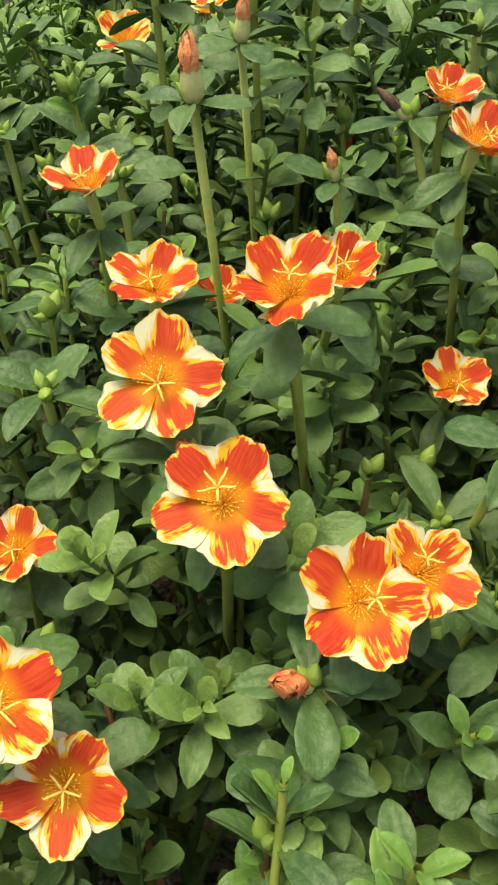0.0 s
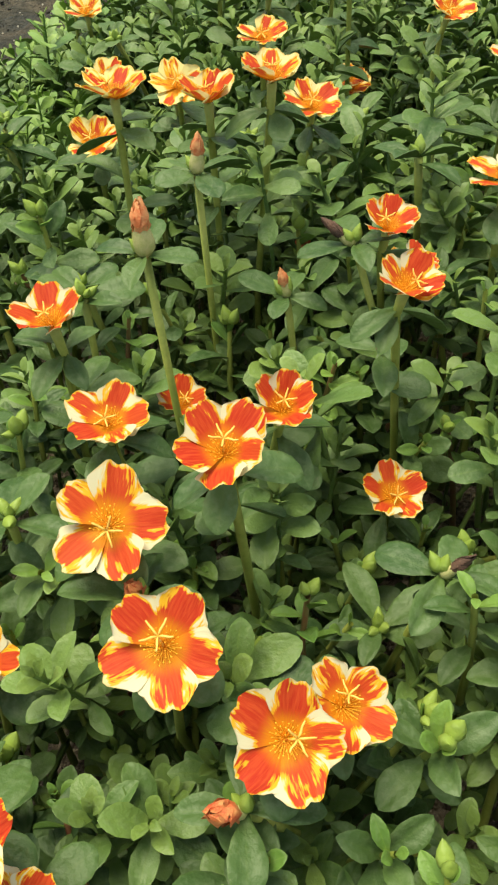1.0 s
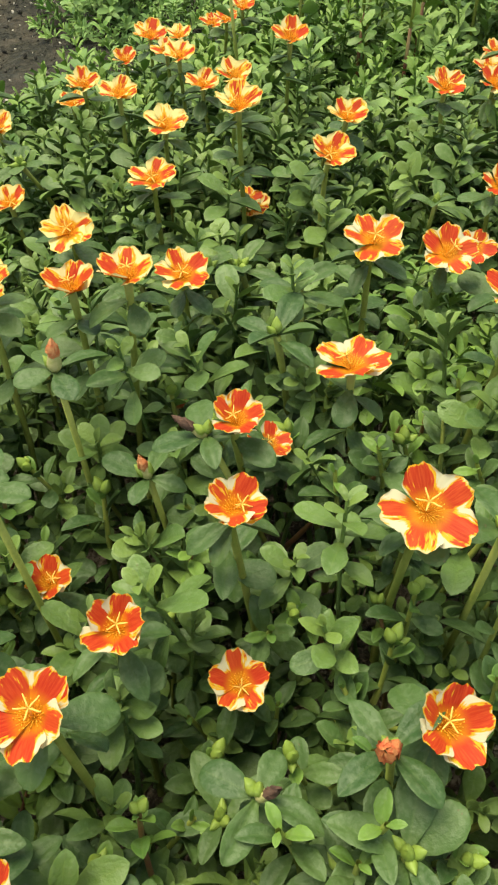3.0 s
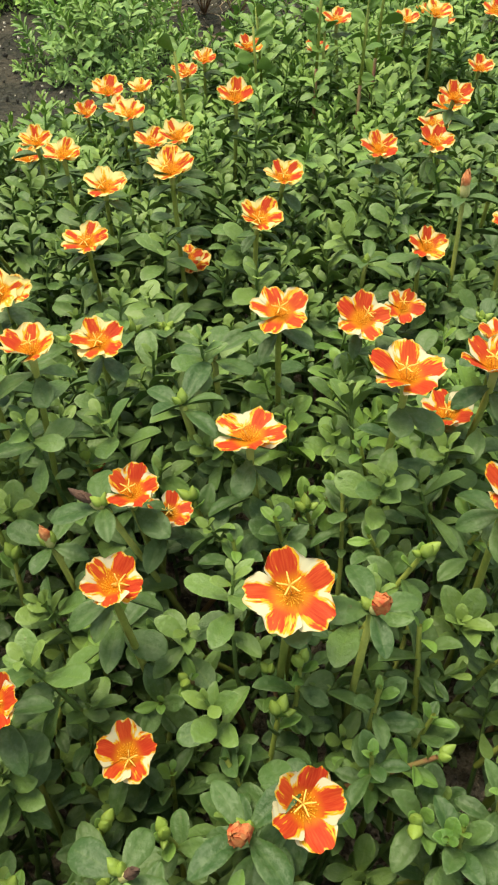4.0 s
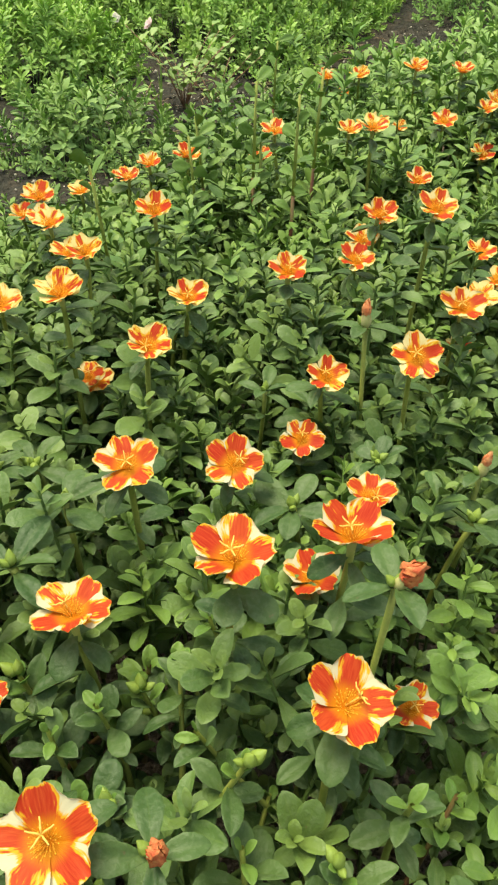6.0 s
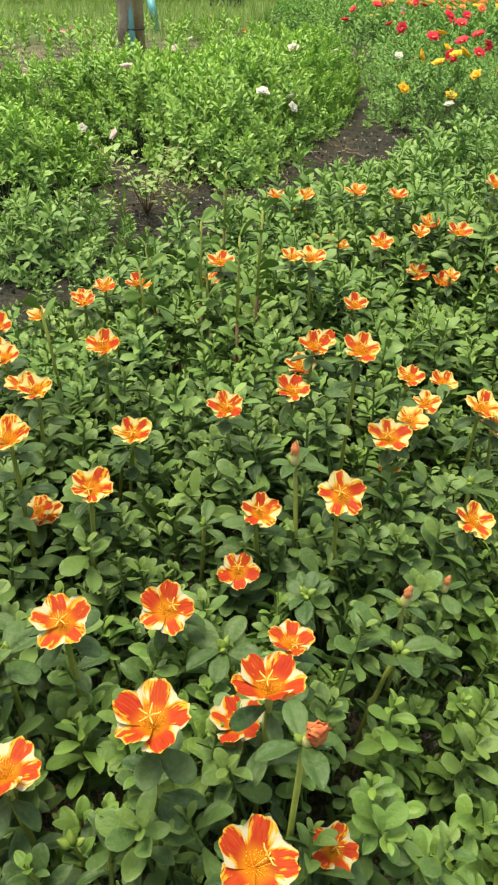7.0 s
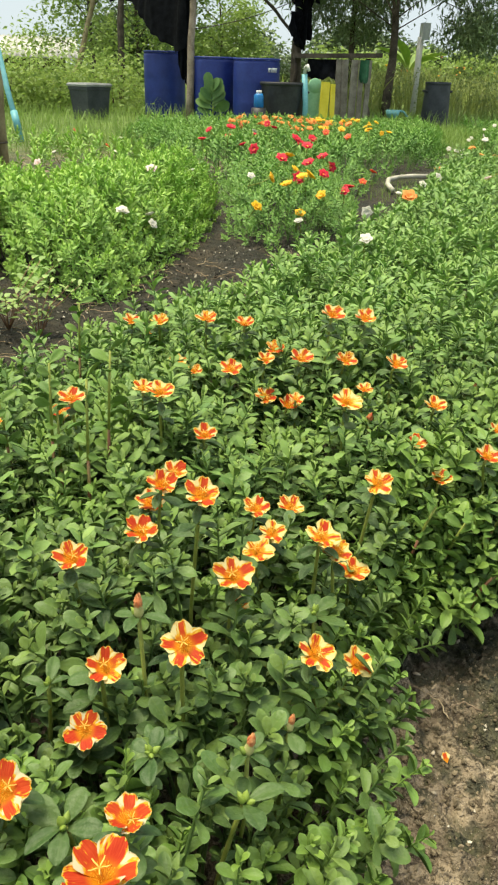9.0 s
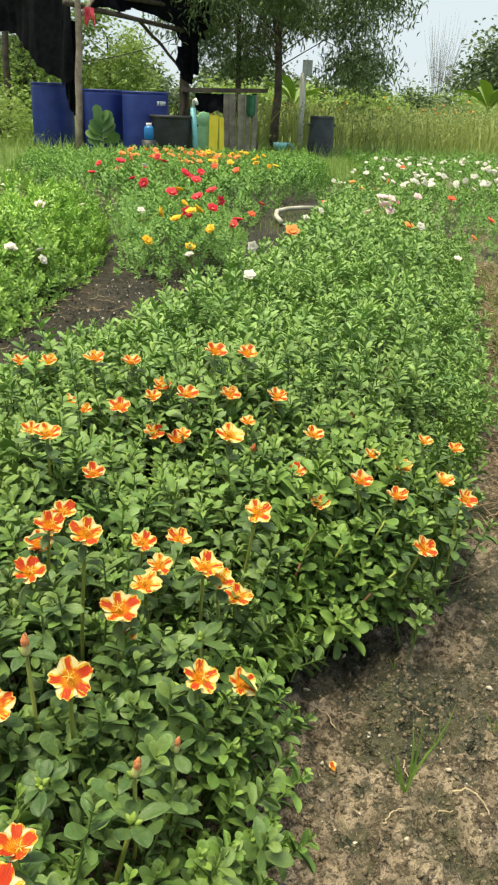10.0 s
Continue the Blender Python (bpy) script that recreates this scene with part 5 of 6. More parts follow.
def grass(name, poly, step, tall, mat, label, avoid=()):
    lots = {}
    for x, y, d in zip(*scatter(poly, step)):
        if any(inside(a, x, y) > 0 for a in avoid):
            continue
        for _ in range(3):
            t = int(rng.integers(3))
            k = tall * rng.uniform(0.5, 1.15) * (1 + 0.4 * wave(x, y, 0.8, 6.1))
            lots.setdefault(t, []).append(turned(x + rng.normal(0, step * 0.3), y + rng.normal(0, step * 0.3), -0.01, rng.uniform(0, 6.28), rng.uniform(0, 6.28), abs(rng.normal(0, 0.2)), k))
    tagged(new(name, build(name, *join([strew(BLADES[t], m) for t, m in lots.items()]), mat)), label, "grass", kind="stuff")


LAWN = [(-3.6, 6.2), (-2.2, 6.6), (-0.1, 6.9), (0.9, 6.2), (1.0, 9.6), (2.6, 10.4), (6.5, 10.2), (9, 10.2), (9, 12.5), (3, 13.5), (-3.6, 14.3)]
grass("lawn", LAWN, 0.14, 0.19, GRASS_GREEN, "unmown bright green grass in front of the drums")
grass("meadow_grass", [(3.5, 6.3), (4.1, 6.8), (5.0, 8.5), (5.7, 10.3), (4.7, 10.3), (4.2, 8.4)], 0.07, 0.13, GRASS_GREEN, "short green grass between two flower beds")
WEEDS = [(4.6, 12.6), (9, 11.6), (16, 14), (26, 22), (24, 30), (10, 26), (5.5, 17)]
grass("tall_weeds", WEEDS, 0.26, 0.66, WEED_GREEN, "tall yellowish wild grass and weeds")
grass("tall_weeds", [(-10, 14), (4, 13.2), (5.5, 17), (4, 20), (-10, 20)], 0.3, 0.55, TREE_LEAF, "tall wild grass behind the shade frame")

loose = []
for i in range(17000):
    x = rng.uniform(4.6, 17)
    y = 11.7 + 0.22 * abs(x - 7) + abs(rng.normal(0, 2.2))
    if inside(WEEDS, x, y) > 0:
        loose.append(leaf_pose(np.array([x, y, (0.12 + 0.62 * rng.uniform() ** 0.7) * (1 + 0.35 * wave(x, y, 0.9, 2.2))]), rng.uniform(0, 6.28), rng.normal(0.5, 0.5), rng.uniform(0.03, 0.065), rng.normal(0, 0.5)))
tagged(new("leafy_weeds", build("leafy_weeds", *strew(LEAF_TINY, loose), WEED_GREEN)), "leafy yellow-green weeds mixed into the wild grass", "weeds", kind="stuff")
for i in range(60):
    x, y = rng.uniform(6, 15), rng.uniform(12.5, 17)
    if inside(WEEDS, x, y) > 0:
        small_flower("orange" if i % 3 else "yellow", x, y, 0.74 + rng.normal(0, 0.08), 0.022)

PLASTIC_BLUE = plain_material("blue_plastic", (0.012, 0.026, 0.17), (0.020, 0.042, 0.23), 5.0, 0.48, 0.15, 0.003)
PLASTIC_BLACK = plain_material("black_plastic", (0.014, 0.015, 0.018), (0.035, 0.036, 0.04), 6.0, 0.5, 0.2, 0.003)
LID_GREY = plain_material("faded_lid", (0.16, 0.17, 0.175), (0.27, 0.28, 0.28), 6.0, 0.6, 0.2, 0.003)
PLASTIC_GREY = plain_material("grey_plastic", (0.028, 0.033, 0.042), (0.058, 0.065, 0.078), 6.0, 0.55, 0.2, 0.003)
WOOD_GREY = plain_material("weathered_wood", (0.16, 0.12, 0.09), (0.34, 0.28, 0.22), 9.0, 0.8, 0.6, 0.006)
SLAT_GREY = plain_material("grey_slat", (0.12, 0.105, 0.09), (0.25, 0.23, 0.20), 9.0, 0.85, 0.6, 0.006)
WOOD_DARK = plain_material("dark_wood", (0.035, 0.028, 0.022), (0.10, 0.08, 0.06), 9.0, 0.85, 0.6, 0.006)
BAMBOO = plain_material("old_bamboo", (0.17, 0.13, 0.06), (0.30, 0.26, 0.14), 7.0, 0.6, 0.4, 0.004)
PIPE_CYAN = plain_material("cyan_pipe", (0.12, 0.36, 0.42), (0.22, 0.50, 0.56), 6.0, 0.45, 0.1, 0.002)
PIPE_PALE = plain_material("pale_pipe", (0.60, 0.60, 0.57), (0.76, 0.76, 0.72), 6.0, 0.5, 0.1, 0.002)
BOARD_GREEN = plain_material("green_board", (0.20, 0.42, 0.24), (0.30, 0.52, 0.32), 6.0, 0.5, 0.1, 0.002)
BOARD_YELLOW = plain_material("yellow_board", (0.62, 0.50, 0.02), (0.72, 0.60, 0.05), 6.0, 0.5, 0.1, 0.002)
CLOTH_BLACK = plain_material("shade_cloth", (0.003, 0.0035, 0.0045), (0.009, 0.010, 0.013), 14.0, 0.95, 0.5, 0.006, through_light=0.02, gloss=0.08)
CLOTH_RED = plain_material("red_rag", (0.55, 0.04, 0.07), (0.70, 0.09, 0.12), 20.0, 0.8, 0.4, 0.004)
ROOF_TIN = plain_material("tin_roof", (0.20, 0.20, 0.20), (0.34, 0.34, 0.33), 2.0, 0.5, 0.2, 0.01, metal=0.3)
CHALK = plain_material("chalk_mark", (0.55, 0.57, 0.62), (0.70, 0.72, 0.75), 30.0, 0.8, 0.0)
BARK = plain_material("bark", (0.045, 0.036, 0.028), (0.13, 0.105, 0.08), 10.0, 0.9, 0.8, 0.012)
TREE_DARK = leaf_material("dark_tree_leaf", (0.06, 0.10, 0.045), (0.13, 0.19, 0.08), "island", bloom=0.1, through_light=0.2)
NEEDLE = leaf_material("needle_twig", (0.115, 0.195, 0.082), (0.25, 0.36, 0.15), "island", bloom=0.15, through_light=0.2)
BROAD_LEAF = leaf_material("broad_leaf", (0.065, 0.16, 0.04), (0.12, 0.24, 0.06), "object", bloom=0.15)
BANANA_LEAF = leaf_material("banana_leaf", (0.20, 0.34, 0.07), (0.34, 0.47, 0.11), "object", bloom=0.1, through_light=0.35)


def solid(name, pieces, mat, parent=None, label="", m=None, smooth=True):
    return part(name, build(name, *join(pieces), mat, smooth), parent, label, m)


def rough_pole(p, q, r0, r1, bow=0.03, sides=9, knots=10):
    """A slightly crooked pole from p to q."""
    p, q = np.array(p, float), np.array(q, float)
    s = np.linspace(0, 1, knots)
    side = rng.normal(0, bow, (knots, 3)) * np.sin(s * np.pi)[:, None]
    side[:, 2] *= 0.2
    pts = p + (q - p) * s[:, None] + np.cumsum(side, 0) * 0.4
    return tube(pts, (r0 + (r1 - r0) * s) * rng.uniform(0.92, 1.08, knots), sides)


def plank(p, q, wide, thick, turn=0.0):
    """A board from p to q with its broad side towards the front, turned about its length."""
    p, q = np.array(p, float), np.array(q, float)
    t = (q - p) / np.linalg.norm(q - p)
    f = np.array([math.sin(turn), -math.cos(turn), 0.0])
    a = np.cross(t, f)
    a /= np.linalg.norm(a)
    b = np.cross(t, a)
    v = np.array([e + sa * a * wide / 2 + sb * b * thick / 2 for e in (p, q) for sb in (-1, 1) for sa in (-1, 1)])
    return v, [np.array([(0, 2, 3, 1), (4, 5, 7, 6), (0, 1, 5, 4), (1, 3, 7, 5), (3, 2, 6, 7), (2, 0, 4, 6)])]


def drum(x, y, tall, radius, turn, label, marks=False):
    root = thing("plastic_drum", Matrix.Translation((x, y, 0)) @ Matrix.Rotation(turn, 4, "Z"), label, "drum", "blue drums")
    r = radius
    body = [(0, 0.0), (r * 0.93, 0.0), (r * 0.97, 0.03), (r * 0.985, tall * 0.08), (r * 0.99, tall * 0.32), (r * 0.995, tall * 0.34), (r * 0.99, tall * 0.36), (r * 0.99, tall * 0.64), (r * 0.995, tall * 0.66), (r * 0.99, tall * 0.68), (r * 0.985, tall * 0.92), (r * 0.97, tall * 0.965), (r * 0.90, tall * 0.97), (r * 0.90, tall * 0.93), (0, tall * 0.93)]
    part("body", build("body", *lathe(body, 40), PLASTIC_BLUE), root)
    rim = [(r * 0.965, tall * 0.970), (r * 0.995, tall * 0.972), (r * 1.0, tall * 0.985), (r * 0.99, tall * 0.998), (r * 0.94, tall), (r * 0.915, tall * 0.97)]
    part("rim", build("rim", *lathe(rim, 40), PLASTIC_BLUE), root, "thick rolled rim")
    if marks:
        for i, w in enumerate((0.035, 0.02, 0.05, 0.03)):
            a = -1.25 + 0.13 * i
            c, s = math.cos(a), math.sin(a)
            v, f = box(-w / 2, -0.002, -0.025, w / 2, 0.002, 0.025)
            m = Matrix.Translation((c * r * 0.998, s * r * 0.998, tall * 0.83)) @ Matrix.Rotation(a + math.pi / 2, 4, "Z")
            part("chalk_bar", build("chalk_bar", v, f, CHALK), root, "faded pale paint mark", m)
    return root


drum(1.82, 12.28, 0.87, 0.30, 0.3, "tall blue plastic drum behind a wooden post")
drum(2.36, 11.25, 0.80, 0.31, 1.0, "blue plastic drum behind a leafy plant")
drum(2.82, 10.75, 0.79, 0.305, 0.0, "blue plastic drum with faded pale marks", True)


def tub(x, y, top_r, low_r, tall, mat, label, name="plastic_tub"):
    root = thing(name, Matrix.Translation((x, y, 0)), label, "tub")
    part("body", build("body", *lathe([(0, 0), (low_r * 0.97, 0), (low_r, 0.006), (low_r + (top_r - low_r) * 0.04, tall * 0.04), (low_r + (top_r - low_r) * 0.96, tall * 0.96), (top_r, tall - 0.004), (top_r * 0.99, tall), (top_r * 0.955, tall), (top_r * 0.945, tall - 0.006), (top_r * 0.93, tall * 0.94), (low_r * 0.93, 0.05), (low_r * 0.9, 0.03), (0, 0.03)], 36), mat), root)
    part("rim", build("rim", *lathe([(top_r * 0.98, tall - 0.035), (top_r * 1.05, tall - 0.03), (top_r * 1.06, tall + 0.005), (top_r * 0.95, tall + 0.008)], 36), mat), root)
    for s in (-1, 1):
        part("handle", build("handle", *tube([(s * top_r * 0.98, -0.06, tall * 0.78), (s * top_r * 1.14, -0.05, tall * 0.8), (s * top_r * 1.14, 0.05, tall * 0.8), (s * top_r * 0.98, 0.06, tall * 0.78)], 0.014, 7), mat), root)
    return root


tub(3.05, 10.25, 0.28, 0.25, 0.52, PLASTIC_BLACK, "black plastic tub among orange flowers")
tub(5.66, 11.3, 0.175, 0.205, 0.56, PLASTIC_GREY, "dark grey plastic tub turned upside down on grass", "upturned_tub")
bin_root = thing("lidded_bin", Matrix.Translation((0.705, 11.5, 0)) @ Matrix.Rotation(0.62, 4, "Z"), "dark grey boxy plastic bin with a flat lid on the grass", "bin")
part("body", build("body", *lathe([(0, 0), (0.225, 0.0), (0.23, 0.02), (0.27, 0.36), (0.285, 0.365), (0.285, 0.40), (0.0, 0.40)], 4), PLASTIC_GREY, False), bin_root, m=Matrix.Rotation(radians(45), 4, "Z"))
part("lid", build("lid", *lathe([(0, 0.404), (0.30, 0.404), (0.305, 0.425), (0.28, 0.445), (0.0, 0.45)], 4), LID_GREY, False), bin_root, "faded grey flat lid", Matrix.Rotation(radians(45), 4, "Z"))
part("handle", build("handle", *tube([(0.18, -0.08, 0.30), (0.225, -0.07, 0.30), (0.225, 0.07, 0.30), (0.18, 0.08, 0.30)], 0.012, 7), PLASTIC_GREY), bin_root)

bottle = thing("water_bottle", Matrix.Translation((2.69, 10.05, 0.24)), "small bright blue plastic bottle beside the drum", "bottle")
part("body", build("body", *lathe([(0, 0), (0.055, 0), (0.06, 0.01), (0.06, 0.13), (0.045, 0.155), (0, 0.155)], 20), plain_material("bright_blue_plastic", (0.01, 0.14, 0.42), (0.02, 0.2, 0.5), 9.0, 0.35, 0.0)), bottle)
part("cap", build("cap", *lathe([(0, 0.155), (0.035, 0.155), (0.035, 0.19), (0, 0.19)], 16), CHALK), bottle, "white cap")
bottle_stand = thing("upturned_pail", Matrix.Translation((2.69, 10.05, 0)), "low black pail under the bottle", "pail")
part("body", build("body", *lathe([(0, 0), (0.11, 0), (0.09, 0.235), (0.0, 0.24)], 24), PLASTIC_BLACK), bottle_stand)
scoop = thing("blue_scoop", Matrix.Translation((4.85, 10.95, 0.0)), "pale blue plastic scoop lying in the grass", "scoop")
part("bowl", build("bowl", *lathe([(0, 0.09), (0.06, 0.095), (0.09, 0.14), (0.1, 0.20), (0.085, 0.20), (0.05, 0.11), (0, 0.105)], 18), PIPE_CYAN), scoop)
part("handle", build("handle", *tube([(0.09, 0, 0.19), (0.16, 0, 0.18), (0.24, 0.0, 0.1)], 0.015, 7), PIPE_CYAN), scoop)


def drape(corner_a, corner_b, top, bottoms, folds, seed, ripple=0.05):
    """Cloth that hangs between two uprights; bottoms: heights of its lower hem along the way."""
    a, b = np.array(corner_a, float), np.array(corner_b, float)
    nu, nv = 46, 30
    s, v = np.meshgrid(np.linspace(0, 1, nu), np.linspace(0, 1, nv))
    hem = np.interp(s, np.linspace(0, 1, len(bottoms)), bottoms)
    z = top + (hem - top) * v
    n = np.array([-(b - a)[1], (b - a)[0]]) / np.linalg.norm(b - a)
    rough = np.vectorize(lambda p, q: noise.noise(Vector((p * folds * 1.3 + seed * 7, q * 1.4 + p * folds * 0.5, seed))))(s, v)
    fine = np.vectorize(lambda p, q: noise.noise(Vector((p * folds * 4.0 - q * 1.5, q * 3.0 + seed, seed * 3))))(s, v)
    off = ripple * (1.9 * rough + 0.7 * fine) * (0.35 + v) + 0.05 * np.sin(s * 5 + seed * 2) * v
    x = a[0] + (b - a)[0] * s + n[0] * off
    y = a[1] + (b - a)[1] * s + n[1] * off
    z = z + (0.05 * rough + 0.03 * fine) * v
    verts = np.stack([x, y, z], -1).reshape(-1, 3)
    i, j = np.meshgrid(np.arange(nv - 1), np.arange(nu - 1), indexing="ij")
    q = np.stack([i * nu + j, i * nu + j + 1, (i + 1) * nu + j + 1, (i + 1) * nu + j], -1).reshape(-1, 4)
    back_side = verts + np.array([n[0], n[1], 0]) * 0.004
    return np.concatenate([verts, back_side]), [np.concatenate([q, q[:, ::-1] + len(verts)])]


shade = thing("shade_frame", Matrix.Identity(4), "weathered wooden shade frame with torn black cloth", "shade frame")
solid("post", [rough_pole((2.0, 11.15, 0), (2.12, 11.3, 2.9), 0.056, 0.036)], WOOD_GREY, shade, "pale weathered wooden post")
solid("post", [rough_pole((1.36, 14.4, 0), (1.42, 14.7, 2.9), 0.06, 0.05)], WOOD_DARK, shade)
solid("post", [rough_pole((3.88, 12.6, 0), (4.02, 12.9, 2.9), 0.085, 0.07)], WOOD_DARK, shade, "dark wooden post wrapped in cloth")
solid("post", [rough_pole((0.44, 14.6, 0), (1.15, 15.3, 2.2), 0.05, 0.04)], BAMBOO, shade, "leaning bamboo pole")
solid("beam", [rough_pole((1.9, 11.2, 1.78), (4.1, 12.7, 1.66), 0.035, 0.03)], WOOD_DARK, shade)
solid("beam", [rough_pole((1.9, 11.3, 1.95), (4.1, 12.8, 1.98), 0.03, 0.03)], WOOD_DARK, shade)
solid("beam", [rough_pole((1.0, 13.0, 2.2), (2.2, 11.2, 2.2), 0.035, 0.03)], WOOD_DARK, shade)
solid("brace", [rough_pole((3.1, 12.2, 1.72), (3.75, 12.55, 1.18), 0.025, 0.022)], WOOD_DARK, shade)
solid("brace", [rough_pole((2.12, 11.2, 1.66), (2.55, 11.6, 2.1), 0.03, 0.025)], WOOD_GREY, shade)
solid("cloth", [drape((1.0, 12.6), (2.02, 11.32), 2.5, [1.75, 1.50, 1.48, 1.42, 1.32, 1.20, 1.08, 0.96, 0.86, 0.92], 5, 0.7, 0.045)], CLOTH_BLACK, shade, "torn black shade cloth hanging in folds")
solid("cloth", [drape((1.90, 11.46), (2.10, 11.40), 1.6, [0.72, 0.50, 0.42, 0.55], 4, 1.4, 0.03)], CLOTH_BLACK, shade, "black strip of cloth along the post")
solid("cloth", [drape((3.62, 12.5), (4.32, 12.75), 2.5, [1.95, 1.75, 1.35, 1.05, 1.15, 1.7, 1.9], 7, 2.2, 0.10)], CLOTH_BLACK, shade, "tangled black cloth over the post")
solid("cloth", [drape((3.72, 12.42), (4.06, 12.62), 1.45, [1.12, 0.98, 1.08, 0.95, 1.15], 8, 5.1, 0.09)], CLOTH_BLACK, shade, "knotted rags on the post")
solid("cloth", [drape((2.2, 11.4), (4.0, 12.7), 2.5, [1.74, 1.82, 1.76, 1.86, 1.80, 1.72, 1.6], 5, 3.0, 0.12)], CLOTH_BLACK, shade, "sagging black net roof")
rag = thing("red_rag", Matrix.Translation((2.16, 11.2, 1.58)), "red rag tied to the wooden post", "rag")
solid("cloth", [drape((-0.02, -0.08), (0.10, -0.08), 0.16, [0.0, -0.05, 0.03, -0.08], 2, 0.4, 0.03)], CLOTH_RED, rag)
wire = thing("wire", Matrix.Identity(4), "thin sagging wire between the posts", "wire")
solid("wire", [tube([(2.1 + 1.9 * s, 11.3 + 1.4 * s, 1.12 + 0.55 * s - 0.25 * s * (1 - s)) for s in np.linspace(0, 1, 14)], 0.006, 4)], WOOD_DARK, wire)

stand = thing("plank_stand", Matrix.Identity(4), "low grey plank stand with coloured boards", "stand")
solid("top", [plank((3.30, 10.72, 0.83), (4.38, 10.42, 0.86), 0.05, 0.5)], WOOD_DARK, stand, "dark plank top", smooth=False)
for x, y, w, lean in ((3.79, 10.30, 0.085, 0.01), (3.88, 10.27, 0.08, -0.02), (3.97, 10.24, 0.09, 0.015), (4.06, 10.21, 0.06, 0.0), (4.14, 10.19, 0.06, 0.02)):
    solid("slat", [plank((x, y, 0), (x + lean, y + 0.02, 0.80), w, 0.025)], SLAT_GREY, stand, smooth=False)
for x, y in ((3.36, 10.85), (4.32, 10.55)):
    solid("leg", [rough_pole((x, y, 0), (x, y, 0.82), 0.035, 0.035)], WOOD_DARK, stand)
solid("curtain", [drape((3.42, 10.48), (3.80, 10.36), 0.80, [0.58, 0.55, 0.60, 0.56], 3, 0.5, 0.02)], CLOTH_BLACK, stand, "dark cloth under the top")
solid("curtain", [drape((4.02, 10.17), (4.13, 10.14), 0.80, [0.55, 0.52, 0.58], 2, 0.5, 0.012)], plain_material("dark_green_cloth", (0.01, 0.06, 0.03), (0.02, 0.10, 0.05), 14.0, 0.9, 0.4, 0.004), stand, "dark green cloth")
part("board", build("board", *lathe([(0.0, -0.015), (0.085, -0.015), (0.09, -0.01), (0.09, 0.01), (0.085, 0.015), (0.0, 0.015)], 28), BOARD_GREEN), stand, "rounded top of the mint green board", Matrix.Translation((3.46, 10.236, 0.49)) @ Matrix.Rotation(radians(90), 4, "X"))
solid("board", [plank((3.455, 10.225, 0), (3.46, 10.236, 0.49), 0.18, 0.026)], BOARD_GREEN, stand, "mint green board", smooth=False)
solid("board", [plank((3.54, 10.10, 0), (3.57, 10.14, 0.54), 0.11, 0.03)], BOARD_YELLOW, stand, "yellow board", smooth=False)
solid("board", [plank((3.66, 10.09, 0), (3.66, 10.12, 0.52), 0.06, 0.03)], BOARD_YELLOW, stand, "yellow board", smooth=False)
pipe = thing("water_pipe", Matrix.Identity(4), "pale cyan plastic pipe standing by the boards", "pipe")
solid("pipe", [tube([(3.28, 10.0, 0), (3.28, 10.02, 0.3), (3.26, 10.05, 0.62)], 0.035, 12)], PIPE_CYAN, pipe)
solid("tap", [tube([(3.26, 10.05, 0.62), (3.26, 10.03, 0.70), (3.27, 9.98, 0.72), (3.29, 9.96, 0.66)], 0.02, 8)], PIPE_PALE, pipe)

lamp_pole = thing("lamp_pole", Matrix.Translation((6.03, 12.9, 0)), "pale pipe pole with a small square lamp", "pole")
solid("pole", [tube([(0, 0, 0), (0, 0, 0.6), (0.01, 0.02, 1.2)], 0.05, 14)], PIPE_PALE, lamp_pole)
solid("lamp", [box(0.0, -0.05, 1.16, 0.13, 0.06, 1.40)], CHALK, lamp_pole, "square pale lamp head", smooth=False)

stake = thing("bamboo_stake", Matrix.Translation((0.045, 0, 0)), "old bamboo stakes tied to a cyan pipe", "stake")
solid("pole", [rough_pole((-0.235, 5.38, 0), (-0.20, 5.38, 0.54), 0.045, 0.041)], WOOD_GREY, stake, "grey split bamboo")
solid("pole", [rough_pole((-0.145, 5.46, 0), (-0.152, 5.51, 1.6), 0.037, 0.033)], BAMBOO, stake, "olive bamboo pole")
solid("pipe", [tube([(-0.17, 5.32, 0), (-0.198, 5.38, 0.41), (-0.218, 5.48, 1.6)], 0.023, 10)], PIPE_CYAN, stake, "cyan plastic pipe")
solid("tie", [tube([(-0.19 + 0.085 * math.cos(a), 5.41 + 0.08 * math.sin(a), 0.20) for a in np.linspace(0, 6.283, 18)], 0.006, 5)], WOOD_DARK, stake, "wire tie")
solid("tie", [tube([(-0.165 + (0.055 + 0.008 * math.sin(5 * a)) * math.cos(a), 5.45 + 0.06 * math.sin(a), 0.80 + 0.012 * math.sin(3 * a)) for a in np.linspace(0, 6.283, 22)], 0.009, 5)], CLOTH_RED, stake, "red plastic string")
lean_pipe = thing("leaning_pipe", Matrix.Identity(4), "cyan plastic pipe leaning beside the bamboo", "pipe")
solid("pipe", [tube([(-0.08, 7.9, 0.0), (-0.17, 8.1, 0.42), (-0.32, 8.4, 1.4)], 0.026, 10)], PIPE_CYAN, lean_pipe)
solid("joint", [tube([(-0.10, 7.92, 0.10), (-0.13, 8.0, 0.25)], 0.034, 10)], PIPE_CYAN, lean_pipe)

